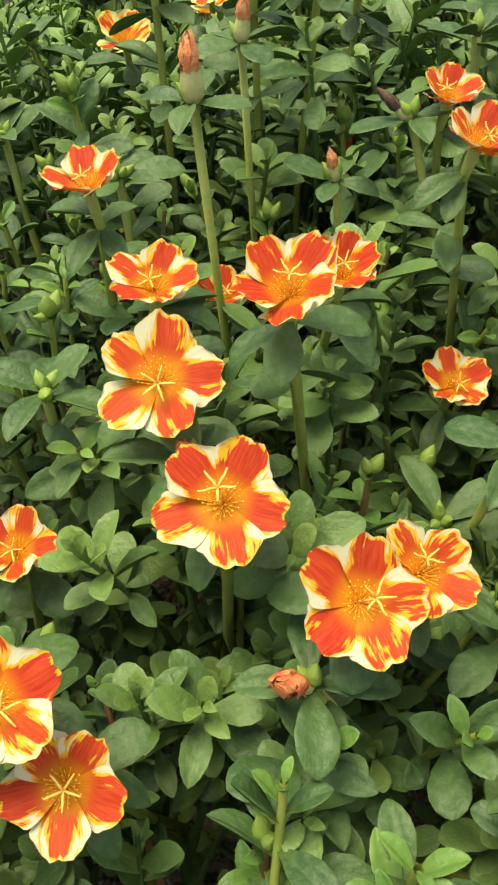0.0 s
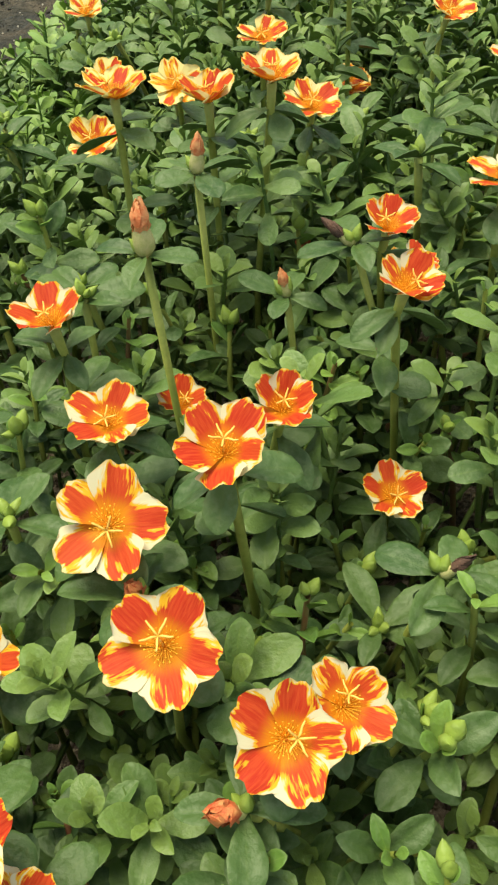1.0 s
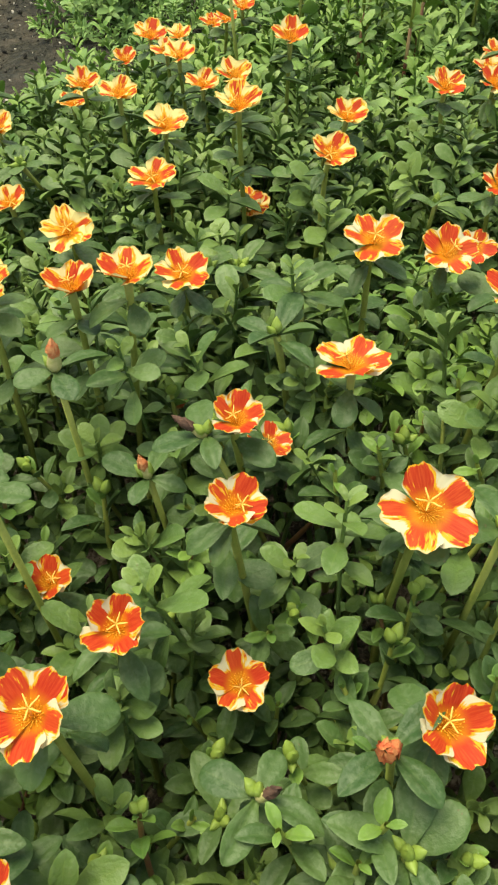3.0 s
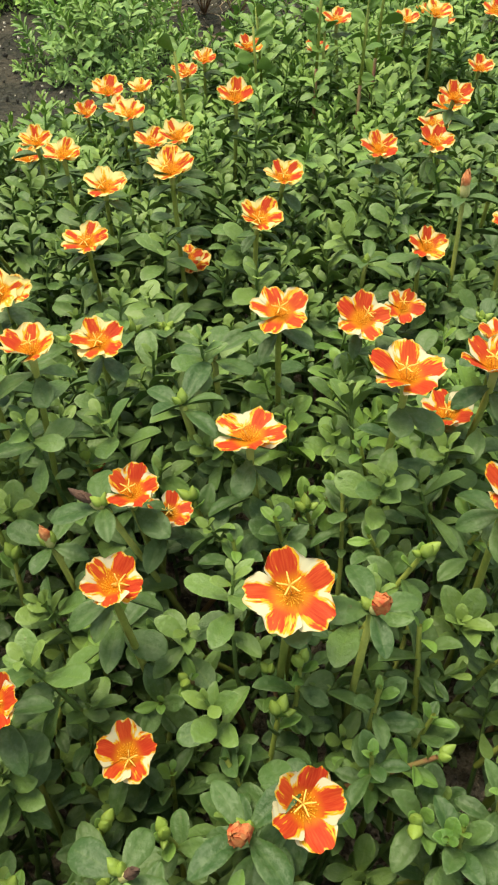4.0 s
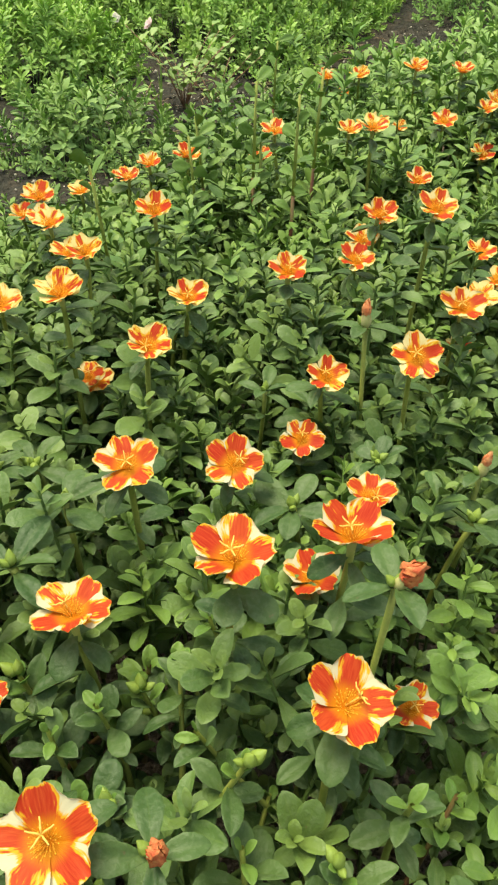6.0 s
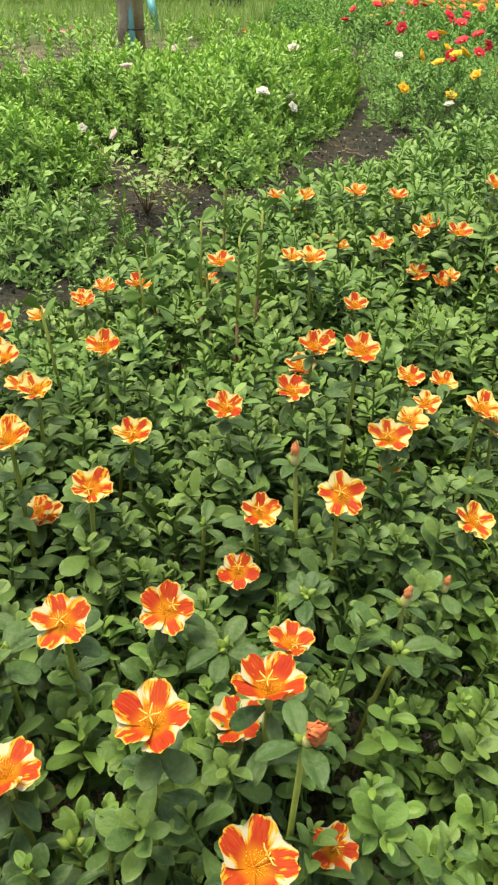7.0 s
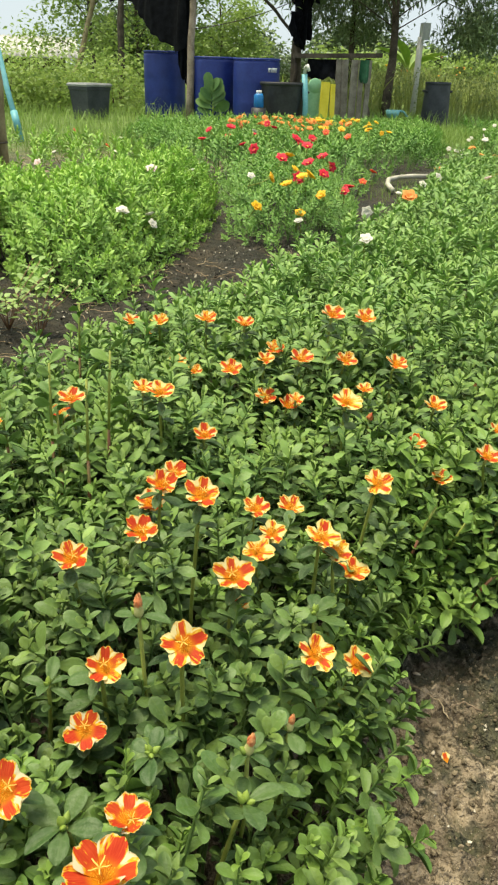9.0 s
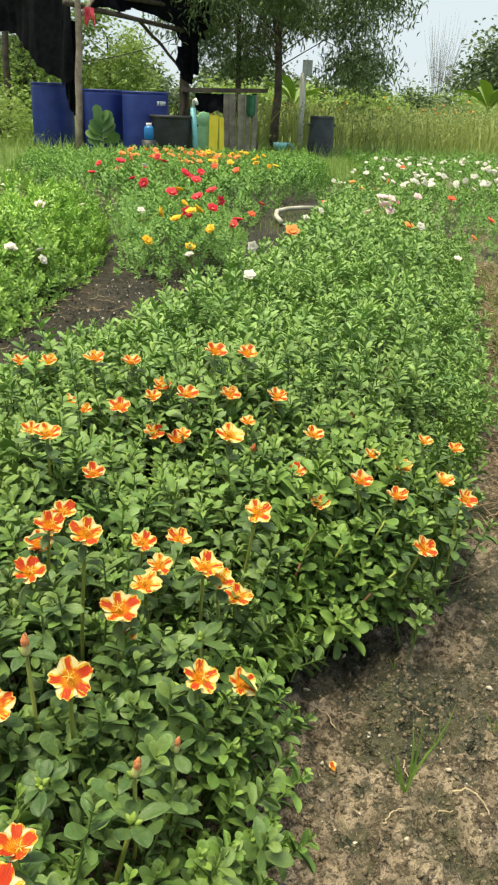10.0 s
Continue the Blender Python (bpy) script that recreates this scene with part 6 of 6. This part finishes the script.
shed = thing("shed", Matrix.Identity(4), "low shed with a pale corrugated tin roof", "shed")
u = np.linspace(-5.5, 0.95, 130)
roof_v = np.concatenate([np.stack([u, 25.4 + 0 * u - 1.2 * e, 1.40 - 0.55 * e + 0.012 * np.sin(u * 40)], 1) for e in (0.0, 1.0)] + [np.stack([u, 25.4 + 0 * u - 1.2 * e, 1.37 - 0.55 * e + 0.012 * np.sin(u * 40)], 1) for e in (0.0, 1.0)])
k = np.arange(129)
solid("roof", [(roof_v, [np.concatenate([np.stack([k, k + 1, k + 131, k + 130], 1), np.stack([k + 260, k + 390, k + 391, k + 261], 1), np.stack([k + 130, k + 131, k + 391, k + 390], 1)])])], ROOF_TIN, shed, "pale corrugated tin roof")
solid("wall", [box(-5.2, 24.6, 0, 0.6, 24.75, 0.95)], WOOD_DARK, shed, "dark board wall", smooth=False)


# ---- trees and bushes ----
def crown(ends, count, spread, shape, size, droop=0.0, flat=0.8):
    """Leaves round the ends of the limbs, loose at the rim."""
    mats = []
    for e in ends:
        c = np.asarray(e)
        for _ in range(count):
            p = c + rng.normal(0, 1, 3) * spread * np.array([1, 1, flat])
            rise = rng.normal(-droop, 0.45)
            mats.append(leaf_pose(p, rng.uniform(0, 6.28), rise, size * rng.uniform(0.6, 1.3), rng.normal(0, 0.6)))
    return strew(shape, mats)


def tree(name, x, y, tall, radius, leaf_mat, label, limbs=9, count=70, size=0.10, shape=None, droop=0.1, trunk=0.09, low=0.35, flat=0.7, bark=None, spread=0.28, limb=0.3):
    root = thing(name, Matrix.Translation((x, y, 0)), label, "tree" if name.endswith("tree") else "bush")
    pieces, ends = [rough_pole((0, 0, -0.05), (rng.normal(0, 0.1), rng.normal(0, 0.1), tall * 0.86), trunk, trunk * 0.35, 0.05)], []
    for i in range(limbs):
        h = tall * (low + (0.9 - low) * (i + 0.5) / limbs)
        a = i * 2.4 + rng.uniform(0, 0.8)
        r = radius * rng.uniform(0.6, 1.05) * (1.1 - 0.5 * abs((h / tall) - 0.6))
        tip = np.array([r * math.cos(a), r * math.sin(a), h + rng.uniform(0.0, 0.22) * tall - droop * r * 0.3])
        mid = np.array([0.5 * tip[0], 0.5 * tip[1], h + 0.06 * tall])
        pieces.append(tube([np.array([0, 0, h - 0.04 * tall]), mid, tip], [trunk * limb, trunk * limb * 0.65, trunk * limb * 0.22], 6))
        ends += [tip, mid * 0.4 + tip * 0.6 + rng.normal(0, 0.1, 3) * radius, tip + rng.normal(0, 0.2, 3) * radius]
    solid("trunk", pieces, bark or BARK, root)
    solid("crown", [crown(ends, count, spread * radius, shape or LEAF_TINY, size, droop, flat)], leaf_mat, root)
    return root


TWIG = (np.array([(0, 0, 0, 0, 0), (-0.12, 0.5, 0.03, -1, 0.5), (0.12, 0.5, 0.03, 1, 0.5), (0, 0.5, -0.06, 0, 0.5), (0, 1.0, -0.2, 0, 1.0)], float), [np.array([(0, 2, 1), (0, 3, 2), (0, 1, 3), (1, 2, 4), (2, 3, 4), (3, 1, 4)])])
tree("feathery_tree", 5.45, 12.7, 4.6, 1.9, NEEDLE, "tall tree with drooping feathery needle twigs", limbs=34, count=400, size=0.12, shape=TWIG, droop=0.65, trunk=0.075, low=0.30, flat=0.7, spread=0.12, limb=0.15)
tree("feathery_tree", 5.45, 14.4, 4.4, 1.1, NEEDLE, "feathery needle-leaved tree behind the shade frame", limbs=16, count=260, size=0.11, shape=TWIG, droop=0.7, trunk=0.06, low=0.25, flat=0.8, spread=0.20, limb=0.15)
for x, y, tall, r, mat, lab in ((-3.4, 15.5, 0.5, 0.7, TREE_LEAF, "low light green bushy tree"), (-1.6, 16.0, 0.5, 0.7, TREE_LEAF, "low light green bushy tree"), (1.0, 16.2, 3.6, 0.95, TREE_LEAF, "slender light green tree behind the bin"), (1.9, 17.0, 3.6, 1.2, TREE_LEAF, "light green tree behind the shade frame"), (3.6, 17.0, 2.1, 0.75, TREE_LEAF, "light green tree behind the drums"), (-5.0, 17, 3.6, 1.5, TREE_DARK, "dark green tree at the edge of the garden")):
    tree("tree", x, y, tall, r, mat, lab, limbs=12, count=190, size=0.095, trunk=0.045, low=0.12)
for x, y in ((-2.4, 13.4), (-1.3, 13.9), (-0.5, 13.3), (0.3, 13.9), (1.1, 13.5)):
    tree("bush", x, y, 0.55, 0.75, TREE_LEAF, "tangled leafy bush behind the lidded bin", limbs=8, count=130, size=0.08, trunk=0.02, low=0.1, spread=0.36)
for i in range(26):
    x = -12 + i * 1.9 + rng.normal(0, 0.5)
    y = (22 if x > 2 else 29) + 0.35 * abs(x) + rng.normal(0, 1.5)
    tall = rng.uniform(0.85, 1.25)
    tree("bush", x, y, tall, tall * 0.75, TREE_LEAF if i % 5 else TREE_DARK, "leafy green bush in the hedge behind the weeds", limbs=7, count=120, size=0.17, trunk=0.04, low=0.05, spread=0.33)
for x, y, tall, r in ((32.5, 42, 4.3, 2.6), (38, 44, 4.6, 2.8), (26, 48, 1.7, 1.6), (22, 49, 1.9, 1.7), (18, 47, 2.4, 1.9), (10, 48, 2.1, 1.9), (5, 48, 3.2, 2.2), (-6, 46, 3.0, 2.2)):
    tree("tree", x, y, tall, r, TREE_DARK, "dark rounded tree far behind the garden", limbs=13, count=230, size=0.36, trunk=0.12, low=0.08, spread=0.26)

bare = thing("bare_bush", Matrix.Translation((19.3, 29, 0)), "tall leafless grey bush against the sky", "bush")
twigs = []
for i in range(60):
    a, r = i * 2.4, rng.uniform(0.1, 1.05)
    twigs.append(tube([(0.1 * math.cos(a), 0.1 * math.sin(a), 0), (0.5 * r * math.cos(a), 0.5 * r * math.sin(a), 1.8), (r * math.cos(a), r * math.sin(a), rng.uniform(2.8, 4.6) - 0.5 * r)], [0.010, 0.005, 0.002], 4, False))
    twigs.append(tube([(0.5 * r * math.cos(a), 0.5 * r * math.sin(a), 1.8), (0.9 * r * math.cos(a + 0.5), 0.9 * r * math.sin(a + 0.5), rng.uniform(2.4, 3.8))], [0.004, 0.002], 4, False))
solid("branch", twigs, plain_material("pale_twig", (0.13, 0.13, 0.09), (0.22, 0.22, 0.16), 9.0, 0.8, 0.2, 0.002), bare)


def banana(x, y, tall, leaves, label):
    root = thing("banana_plant", Matrix.Translation((x, y, 0)), label, "plant")
    solid("trunk", [rough_pole((0, 0, 0), (0.03, 0, tall * 0.55), 0.09, 0.06)], STEM_GREEN, root)
    shape = leaf_shape((0, 0.12, 0.3, 0.5, 0.7, 0.88), 7, 0.30, 0.012, 0.10, 0.55, 0.8, 0.1)
    mesh = build("leaf", *shape, BANANA_LEAF)
    for i in range(leaves):
        part("leaf", mesh, root, m=Matrix(leaf_pose(np.array([0, 0, tall * 0.5]), i * 2.4 + 0.4, rng.uniform(0.6, 1.2), tall * rng.uniform(0.6, 0.8)).tolist()))
    return root


banana(15.4, 20.4, 1.55, 8, "bright green young banana plant in the weeds")
banana(16.6, 20.8, 1.5, 7, "bright green young banana plant in the weeds")
banana(9.2, 20.5, 1.4, 7, "small banana plant behind the lamp pole")

sapling = thing("broad_leaved_sapling", Matrix.Translation((-0.60, 10.0, 0)), "young sapling with large yellow-green drooping leaves", "sapling")
solid("stem", [rough_pole((0, 0, 0), (0.03, 0.02, 0.74), 0.014, 0.008)], STEM_GREEN, sapling)
droopy = build("leaf", *leaf_shape(RINGS_FINE, 7, 0.52, 0.03, 0.06, 0.45, 0.9, 0.1), BANANA_LEAF)
for i in range(11):
    part("leaf", droopy, sapling, m=Matrix(leaf_pose(np.array([0.02, 0.01, 0.42 + 0.033 * i]), i * 2.4, rng.uniform(-0.5, 0.5), rng.uniform(0.17, 0.26)).tolist()))

plant = thing("broad_leaved_plant", Matrix.Translation((2.25, 10.85, 0)), "broad-leaved green plant growing before the drums", "plant")
solid("stem", [rough_pole((0, 0, 0), (0.02, 0, 0.52), 0.014, 0.009)], STEM_GREEN, plant)
big_leaf = build("leaf", *leaf_shape(RINGS_FINE, 7, 0.56, 0.02, 0.05, 0.10, 1.6, 0.1), BROAD_LEAF)
for i in range(13):
    swing, size = radians((1 if i % 2 else -1) * (12 + 5 * i + rng.uniform(-9, 9))), rng.uniform(0.19, 0.28)
    along = Vector((math.sin(swing), rng.uniform(-0.3, 0.3), max(math.cos(swing), 0.1))).normalized()
    face = Vector((rng.normal(0, 0.35), -0.8, 0.55 + rng.normal(0, 0.2)))
    face = (face - along * face.dot(along)).normalized()
    side = along.cross(face)
    turn = Matrix((side, along, face)).transposed().to_4x4()
    part("leaf", big_leaf, plant, m=Matrix.Translation((0.0, -0.03 + 0.008 * (i % 5), 0.40 - 0.022 * i)) @ turn @ Matrix.Scale(size, 4))

# ---- upright red-stemmed purslane, weeds and litter ----
def tall_shoot(x, y, tip, lean):
    """A tall red-stemmed shoot that rises clear of the bed, with paired spoon leaves."""
    root = thing("tall_purslane", Matrix.Translation((x, y, 0.06)), "tall upright purslane shoot with a reddish stem and spoon leaves", "plant", "tall purslane shoots")
    h = tip - 0.06
    pts = [np.array([lean * s * s, 0.0, h * s]) for s in np.linspace(0, 1, 7)]
    part("stem", build("stem", *tube(pts[:5], np.linspace(0.0024, 0.0018, 5), 7), STEM_RED), root, "reddish lower stem")
    part("stem", build("stem", *tube(pts[4:], np.linspace(0.0018, 0.0013, 3), 7), STEM_GREEN), root)
    first = rng.uniform(0, 6.28)
    for i in range(18):
        s = 0.25 + 0.75 * i / 17
        p = np.array([lean * s * s, 0.0, h * s])
        a = first + (i // 2) * 1.75 + (i % 2) * 3.14 + rng.normal(0, 0.25)
        size = rng.uniform(0.019, 0.026)
        part("leaf", FRESH_MESHES[int(rng.integers(4))], root, m=Matrix(leaf_pose(p, a, (0.30 if i < 12 else 0.55) + rng.normal(0, 0.22), size, rng.normal(0, 0.7)).tolist()))
    return root


for row in ((0.285, 0.93, 0.35, 0.012), (0.173, 0.98, 0.295, -0.008), (0.23, 0.925, 0.285, 0.004), (0.26, 0.862, 0.344, 0.008), (0.165, 0.927, 0.29, -0.006), (0.222, 0.92, 0.343, 0.008), (0.26, 1.248, 0.317, 0.01), (0.095, 0.75, 0.32, -0.01), (0.66, 0.785, 0.17, 0.03), (0.72, 0.80, 0.18, 0.035), (0.62, 0.79, 0.19, 0.03), (0.78, 0.83, 0.17, 0.04), (0.70, 0.76, 0.13, 0.06)):
    tall_shoot(*row)


def weed(x, y, tall, stems, label):
    root = thing("weed", Matrix.Translation((x, y, 0)), label, "weed")
    for i in range(stems):
        a, r = i * 2.4, tall * rng.uniform(0.25, 0.7)
        top = np.array([r * math.cos(a), r * math.sin(a), tall * rng.uniform(0.55, 1.0)])
        pts = [np.zeros(3), top * np.array([0.35, 0.35, 0.55]), top]
        stem = part("stem", build("stem", *tube(pts, [0.0018, 0.0013, 0.0009], 5), WEED_STEM), root)
        for j in range(12):
            s = 0.3 + 0.7 * j / 11
            p = pts[1] + (pts[2] - pts[1]) * max(0.0, (s - 0.5) * 2) if s > 0.5 else pts[1] * s * 2
            part("leaf", LEAF_SMALL, stem, m=Matrix(leaf_pose(p, j * 2.4, rng.uniform(0.1, 0.8), tall * rng.uniform(0.10, 0.15)).tolist()))
    return root


WEED_PALE = leaf_material("pale_weed_leaf", (0.22, 0.36, 0.10), (0.36, 0.50, 0.17), "object", bloom=0.1, through_light=0.3)
WEED_STEM = plain_material("weed_stem", (0.26, 0.11, 0.07), (0.34, 0.22, 0.12), 45.0, 0.5, 0.2, 0.0005)
LEAF_SMALL = build("leaf", *leaf_shape(RINGS_FAR, 4, 0.6, 0.03, 0.05, 0.1, 1.2), WEED_PALE)
weed(0.09, 2.14, 0.22, 9, "straggly weed with reddish stems and small round leaves")
weed(0.17, 2.07, 0.16, 6, "low straggly weed in the trench")
weed(-0.02, 2.02, 0.12, 5, "low straggly weed in the trench")
weed(1.50, 1.42, 0.09, 5, "small round-leaved weed on the soil")
weed(1.38, 1.22, 0.06, 4, "small round-leaved weed on the soil")
weed(1.75, 1.75, 0.10, 5, "small round-leaved weed on the soil")


def tuft(x, y, blades, tall, label):
    root = thing("grass_tuft", Matrix.Translation((x, y, soil_height(x, y) - 0.003)), label, "grass")
    for i in range(blades):
        v, f = blade_shape(0.024, rng.uniform(0.05, 0.7))
        m = Matrix(turned(0, 0, 0, i * 2.1 + rng.uniform(0, 0.6), i * 2.1, rng.uniform(0.02, 0.5), tall * rng.uniform(0.5, 1.1)).tolist())
        part("blade", build("blade", v, f, GRASS_TUFT), root, m=m)
    return root


GRASS_TUFT = plain_material("tuft_green", (0.14, 0.27, 0.04), (0.26, 0.40, 0.08), 40.0, 0.5, 0.1, 0.001, through_light=0.3)
tuft(0.657, 0.547, 5, 0.125, "slender bright green grass tuft on bare soil")
tuft(0.731, 0.600, 4, 0.055, "small green grass seedling on bare soil")
tuft(0.806, 0.593, 4, 0.045, "small green grass seedling on bare soil")
tuft(0.750, 0.730, 3, 0.035, "tiny green grass seedling on bare soil")
tuft(0.03, 2.1, 5, 0.12, "thin pale grass tuft among weeds")

TWIG_BROWN = plain_material("twig_brown", (0.13, 0.085, 0.055), (0.30, 0.22, 0.15), 50.0, 0.8, 0.4, 0.001)
STRAW = plain_material("straw", (0.34, 0.26, 0.15), (0.52, 0.43, 0.28), 60.0, 0.7, 0.2, 0.001)


def twig(points, r, mat, label, name="twig"):
    root = thing(name, Matrix.Identity(4), label, name)
    p = np.array([(x, y, soil_height(x, y) + r + dz) for x, y, dz in points])
    s = np.linspace(0, len(p) - 1, len(p) * 4)
    p = np.stack([np.interp(s, np.arange(len(p)), p[:, k]) for k in range(3)], 1)
    p[:, :2] += rng.normal(0, 0.0012, (len(p), 2))
    solid("stem", [tube(p, np.linspace(r, r * 0.5, len(p)), 6)], mat, root)
    return root


twig(((0.90, 0.95, 0.004), (0.90, 0.87, 0.008), (0.86, 0.80, 0.002)), 0.0016, TWIG_BROWN, "thin brown dry twig on the soil")
twig(((0.80, 0.83, 0.002), (0.88, 0.86, 0.006), (1.02, 0.88, 0.003)), 0.0016, TWIG_BROWN, "thin brown dry twig on the soil")
twig(((0.83, 0.80, 0.003), (0.80, 0.76, 0.004), (0.76, 0.74, 0.002)), 0.0011, STRAW, "thin pale straw on the soil")
twig(((0.700, 0.525, 0.003), (0.715, 0.52, 0.006), (0.725, 0.505, 0.002), (0.72, 0.48, 0.002)), 0.0014, STRAW, "pale straw on the soil")
twig(((0.667, 0.512, 0.002), (0.69, 0.507, 0.003)), 0.0012, STRAW, "pale straw on the soil")
twig(((0.615, 0.520, 0.002), (0.63, 0.532, 0.005), (0.645, 0.528, 0.002)), 0.001, STRAW, "pale curled straw on the soil")
for i in range(8):
    x, y = rng.uniform(0.60, 1.0), rng.uniform(0.45, 0.85)
    if inside(BED, x, y) < -0.03:
        a = rng.uniform(0, 6.28)
        twig(((x, y, 0.001), (x + 0.02 * math.cos(a), y + 0.02 * math.sin(a), 0.003), (x + 0.04 * math.cos(a + 0.4), y + 0.04 * math.sin(a + 0.4), 0.001)), 0.0009, STRAW if i % 2 else TWIG_BROWN, "short dry stalk on the soil")

dropped = thing("fallen_petal", Matrix.Translation((0.601, 0.603, soil_height(0.601, 0.603) + 0.004)) @ Matrix.Rotation(0.4, 4, "X"), "fallen orange petal on the soil", "petal")
part("petal", PETALS["orange"][0], dropped, m=Matrix.Scale(0.011, 4))
for x, y, k, sq in ((0.627, 0.735, 0.0055, 0.45), (0.703, 0.778, 0.005, 0.6), (0.60, 0.63, 0.0035, 0.8), (0.68, 0.64, 0.003, 0.8), (0.72, 0.56, 0.0045, 0.8), (0.63, 0.50, 0.004, 0.8), (0.57, 0.57, 0.0032, 0.8), (0.76, 0.64, 0.0035, 0.7), (0.93, 0.78, 0.006, 0.7), (0.85, 0.66, 0.006, 0.7), (0.70, 0.48, 0.005, 0.7)):
    stone = thing("pebble", Matrix.Translation((x, y, soil_height(x, y) + k * 0.35)) @ Matrix.Rotation(rng.uniform(0, 6.28), 4, "Z"), "small pale pebble on the soil", "pebble", "pebbles on the soil")
    v, f = LUMPS[int(rng.integers(6))]
    part("stone", build("stone", v * np.array([k, k * sq, k * 0.7]), f, PEBBLE), stone)


def litter(poly, count, label):
    """Dry broken stems, past counting."""
    lo, hi = np.min(poly, 0), np.max(poly, 0)
    pieces, n = [], 0
    while n < count:
        x, y = rng.uniform(lo[0], hi[0]), rng.uniform(lo[1], hi[1])
        if inside(poly, x, y) < 0:
            continue
        n += 1
        a, k = rng.uniform(0, 6.28), rng.uniform(0.03, 0.13)
        z = soil_height(x, y) + rng.uniform(0.0, 0.035)
        q, way = [np.array([x, y, z])], a
        for _ in range(5):
            way += rng.normal(0, 0.7)
            q.append(q[-1] + k * 0.22 * np.array([math.cos(way), math.sin(way), rng.normal(0, 0.25)]))
        pieces.append(tube(q, np.linspace(0.0015, 0.0007, 6), 3, False))
    tagged(new("dry_litter", build("dry_litter", *join(pieces), TWIG_DRY)), label, "litter", kind="stuff")


TWIG_DRY = plain_material("dry_stem", (0.13, 0.075, 0.045), (0.38, 0.29, 0.18), 30.0, 0.8, 0.3, 0.001, source="island")
litter([(1.02, 0.88), (1.35, 1.05), (2.1, 2.0), (2.9, 3.1), (2.5, 3.0), (1.75, 1.85), (1.2, 1.12)], 2200, "tangle of dry brown stems along the bed")
litter([(0.0, 1.5), (0.5, 2.0), (1.2, 2.9), (0.9, 3.0), (0.3, 2.6), (-0.3, 2.0)], 90, "dry stalks strewn in the trench")
lots = {}
for x, y, d in zip(*scatter([(1.10, 0.98), (1.4, 1.2), (2.3, 2.3), (3.0, 3.15), (2.6, 3.15), (1.75, 1.85), (1.22, 1.12)], 0.036)):
    if wave(x, y, 6.0, 3.3) > -0.05:
        lots.setdefault(int(rng.integers(7)), []).append(turned(x, y, soil_height(x, y) - 0.01, rng.uniform(0, 6.28), rng.uniform(0, 6.28), abs(rng.normal(0, 0.5)), rng.uniform(0.3, 0.65)))
tagged(new("seedling_weeds", build("seedling_weeds", *join([strew(LIME_SHOOTS[t], m) for t, m in lots.items()]), WEED_GREEN)), "small green seedling weeds among dry stems", "weeds", kind="stuff")
grass("rim_weeds", [(1.10, 0.98), (1.5, 1.3), (2.3, 2.3), (3.1, 3.2), (2.6, 3.1), (1.75, 1.85), (1.25, 1.12)], 0.027, 0.06, GRASS_GREEN, "short green weeds among dry stems")
grass("path_weeds", [(1.95, 3.95), (2.3, 4.35), (2.75, 4.95), (2.6, 5.3), (2.2, 5.1), (1.9, 4.4)], 0.06, 0.06, GRASS_GREEN, "short weeds round the old pipe between beds")
edge_stone = thing("pale_edging_pipe", Matrix.Identity(4), "pale pipe lying between the beds", "pipe")
solid("pipe", [tube([(2.17, 4.50, 0.02), (2.20, 4.66, 0.035), (2.28, 4.84, 0.04), (2.40, 4.95, 0.04), (2.52, 5.0, 0.04), (2.66, 5.03, 0.035)], 0.015, 10)], plain_material("dirty_pipe", (0.34, 0.32, 0.26), (0.52, 0.49, 0.42), 12.0, 0.6, 0.2, 0.002), edge_stone)
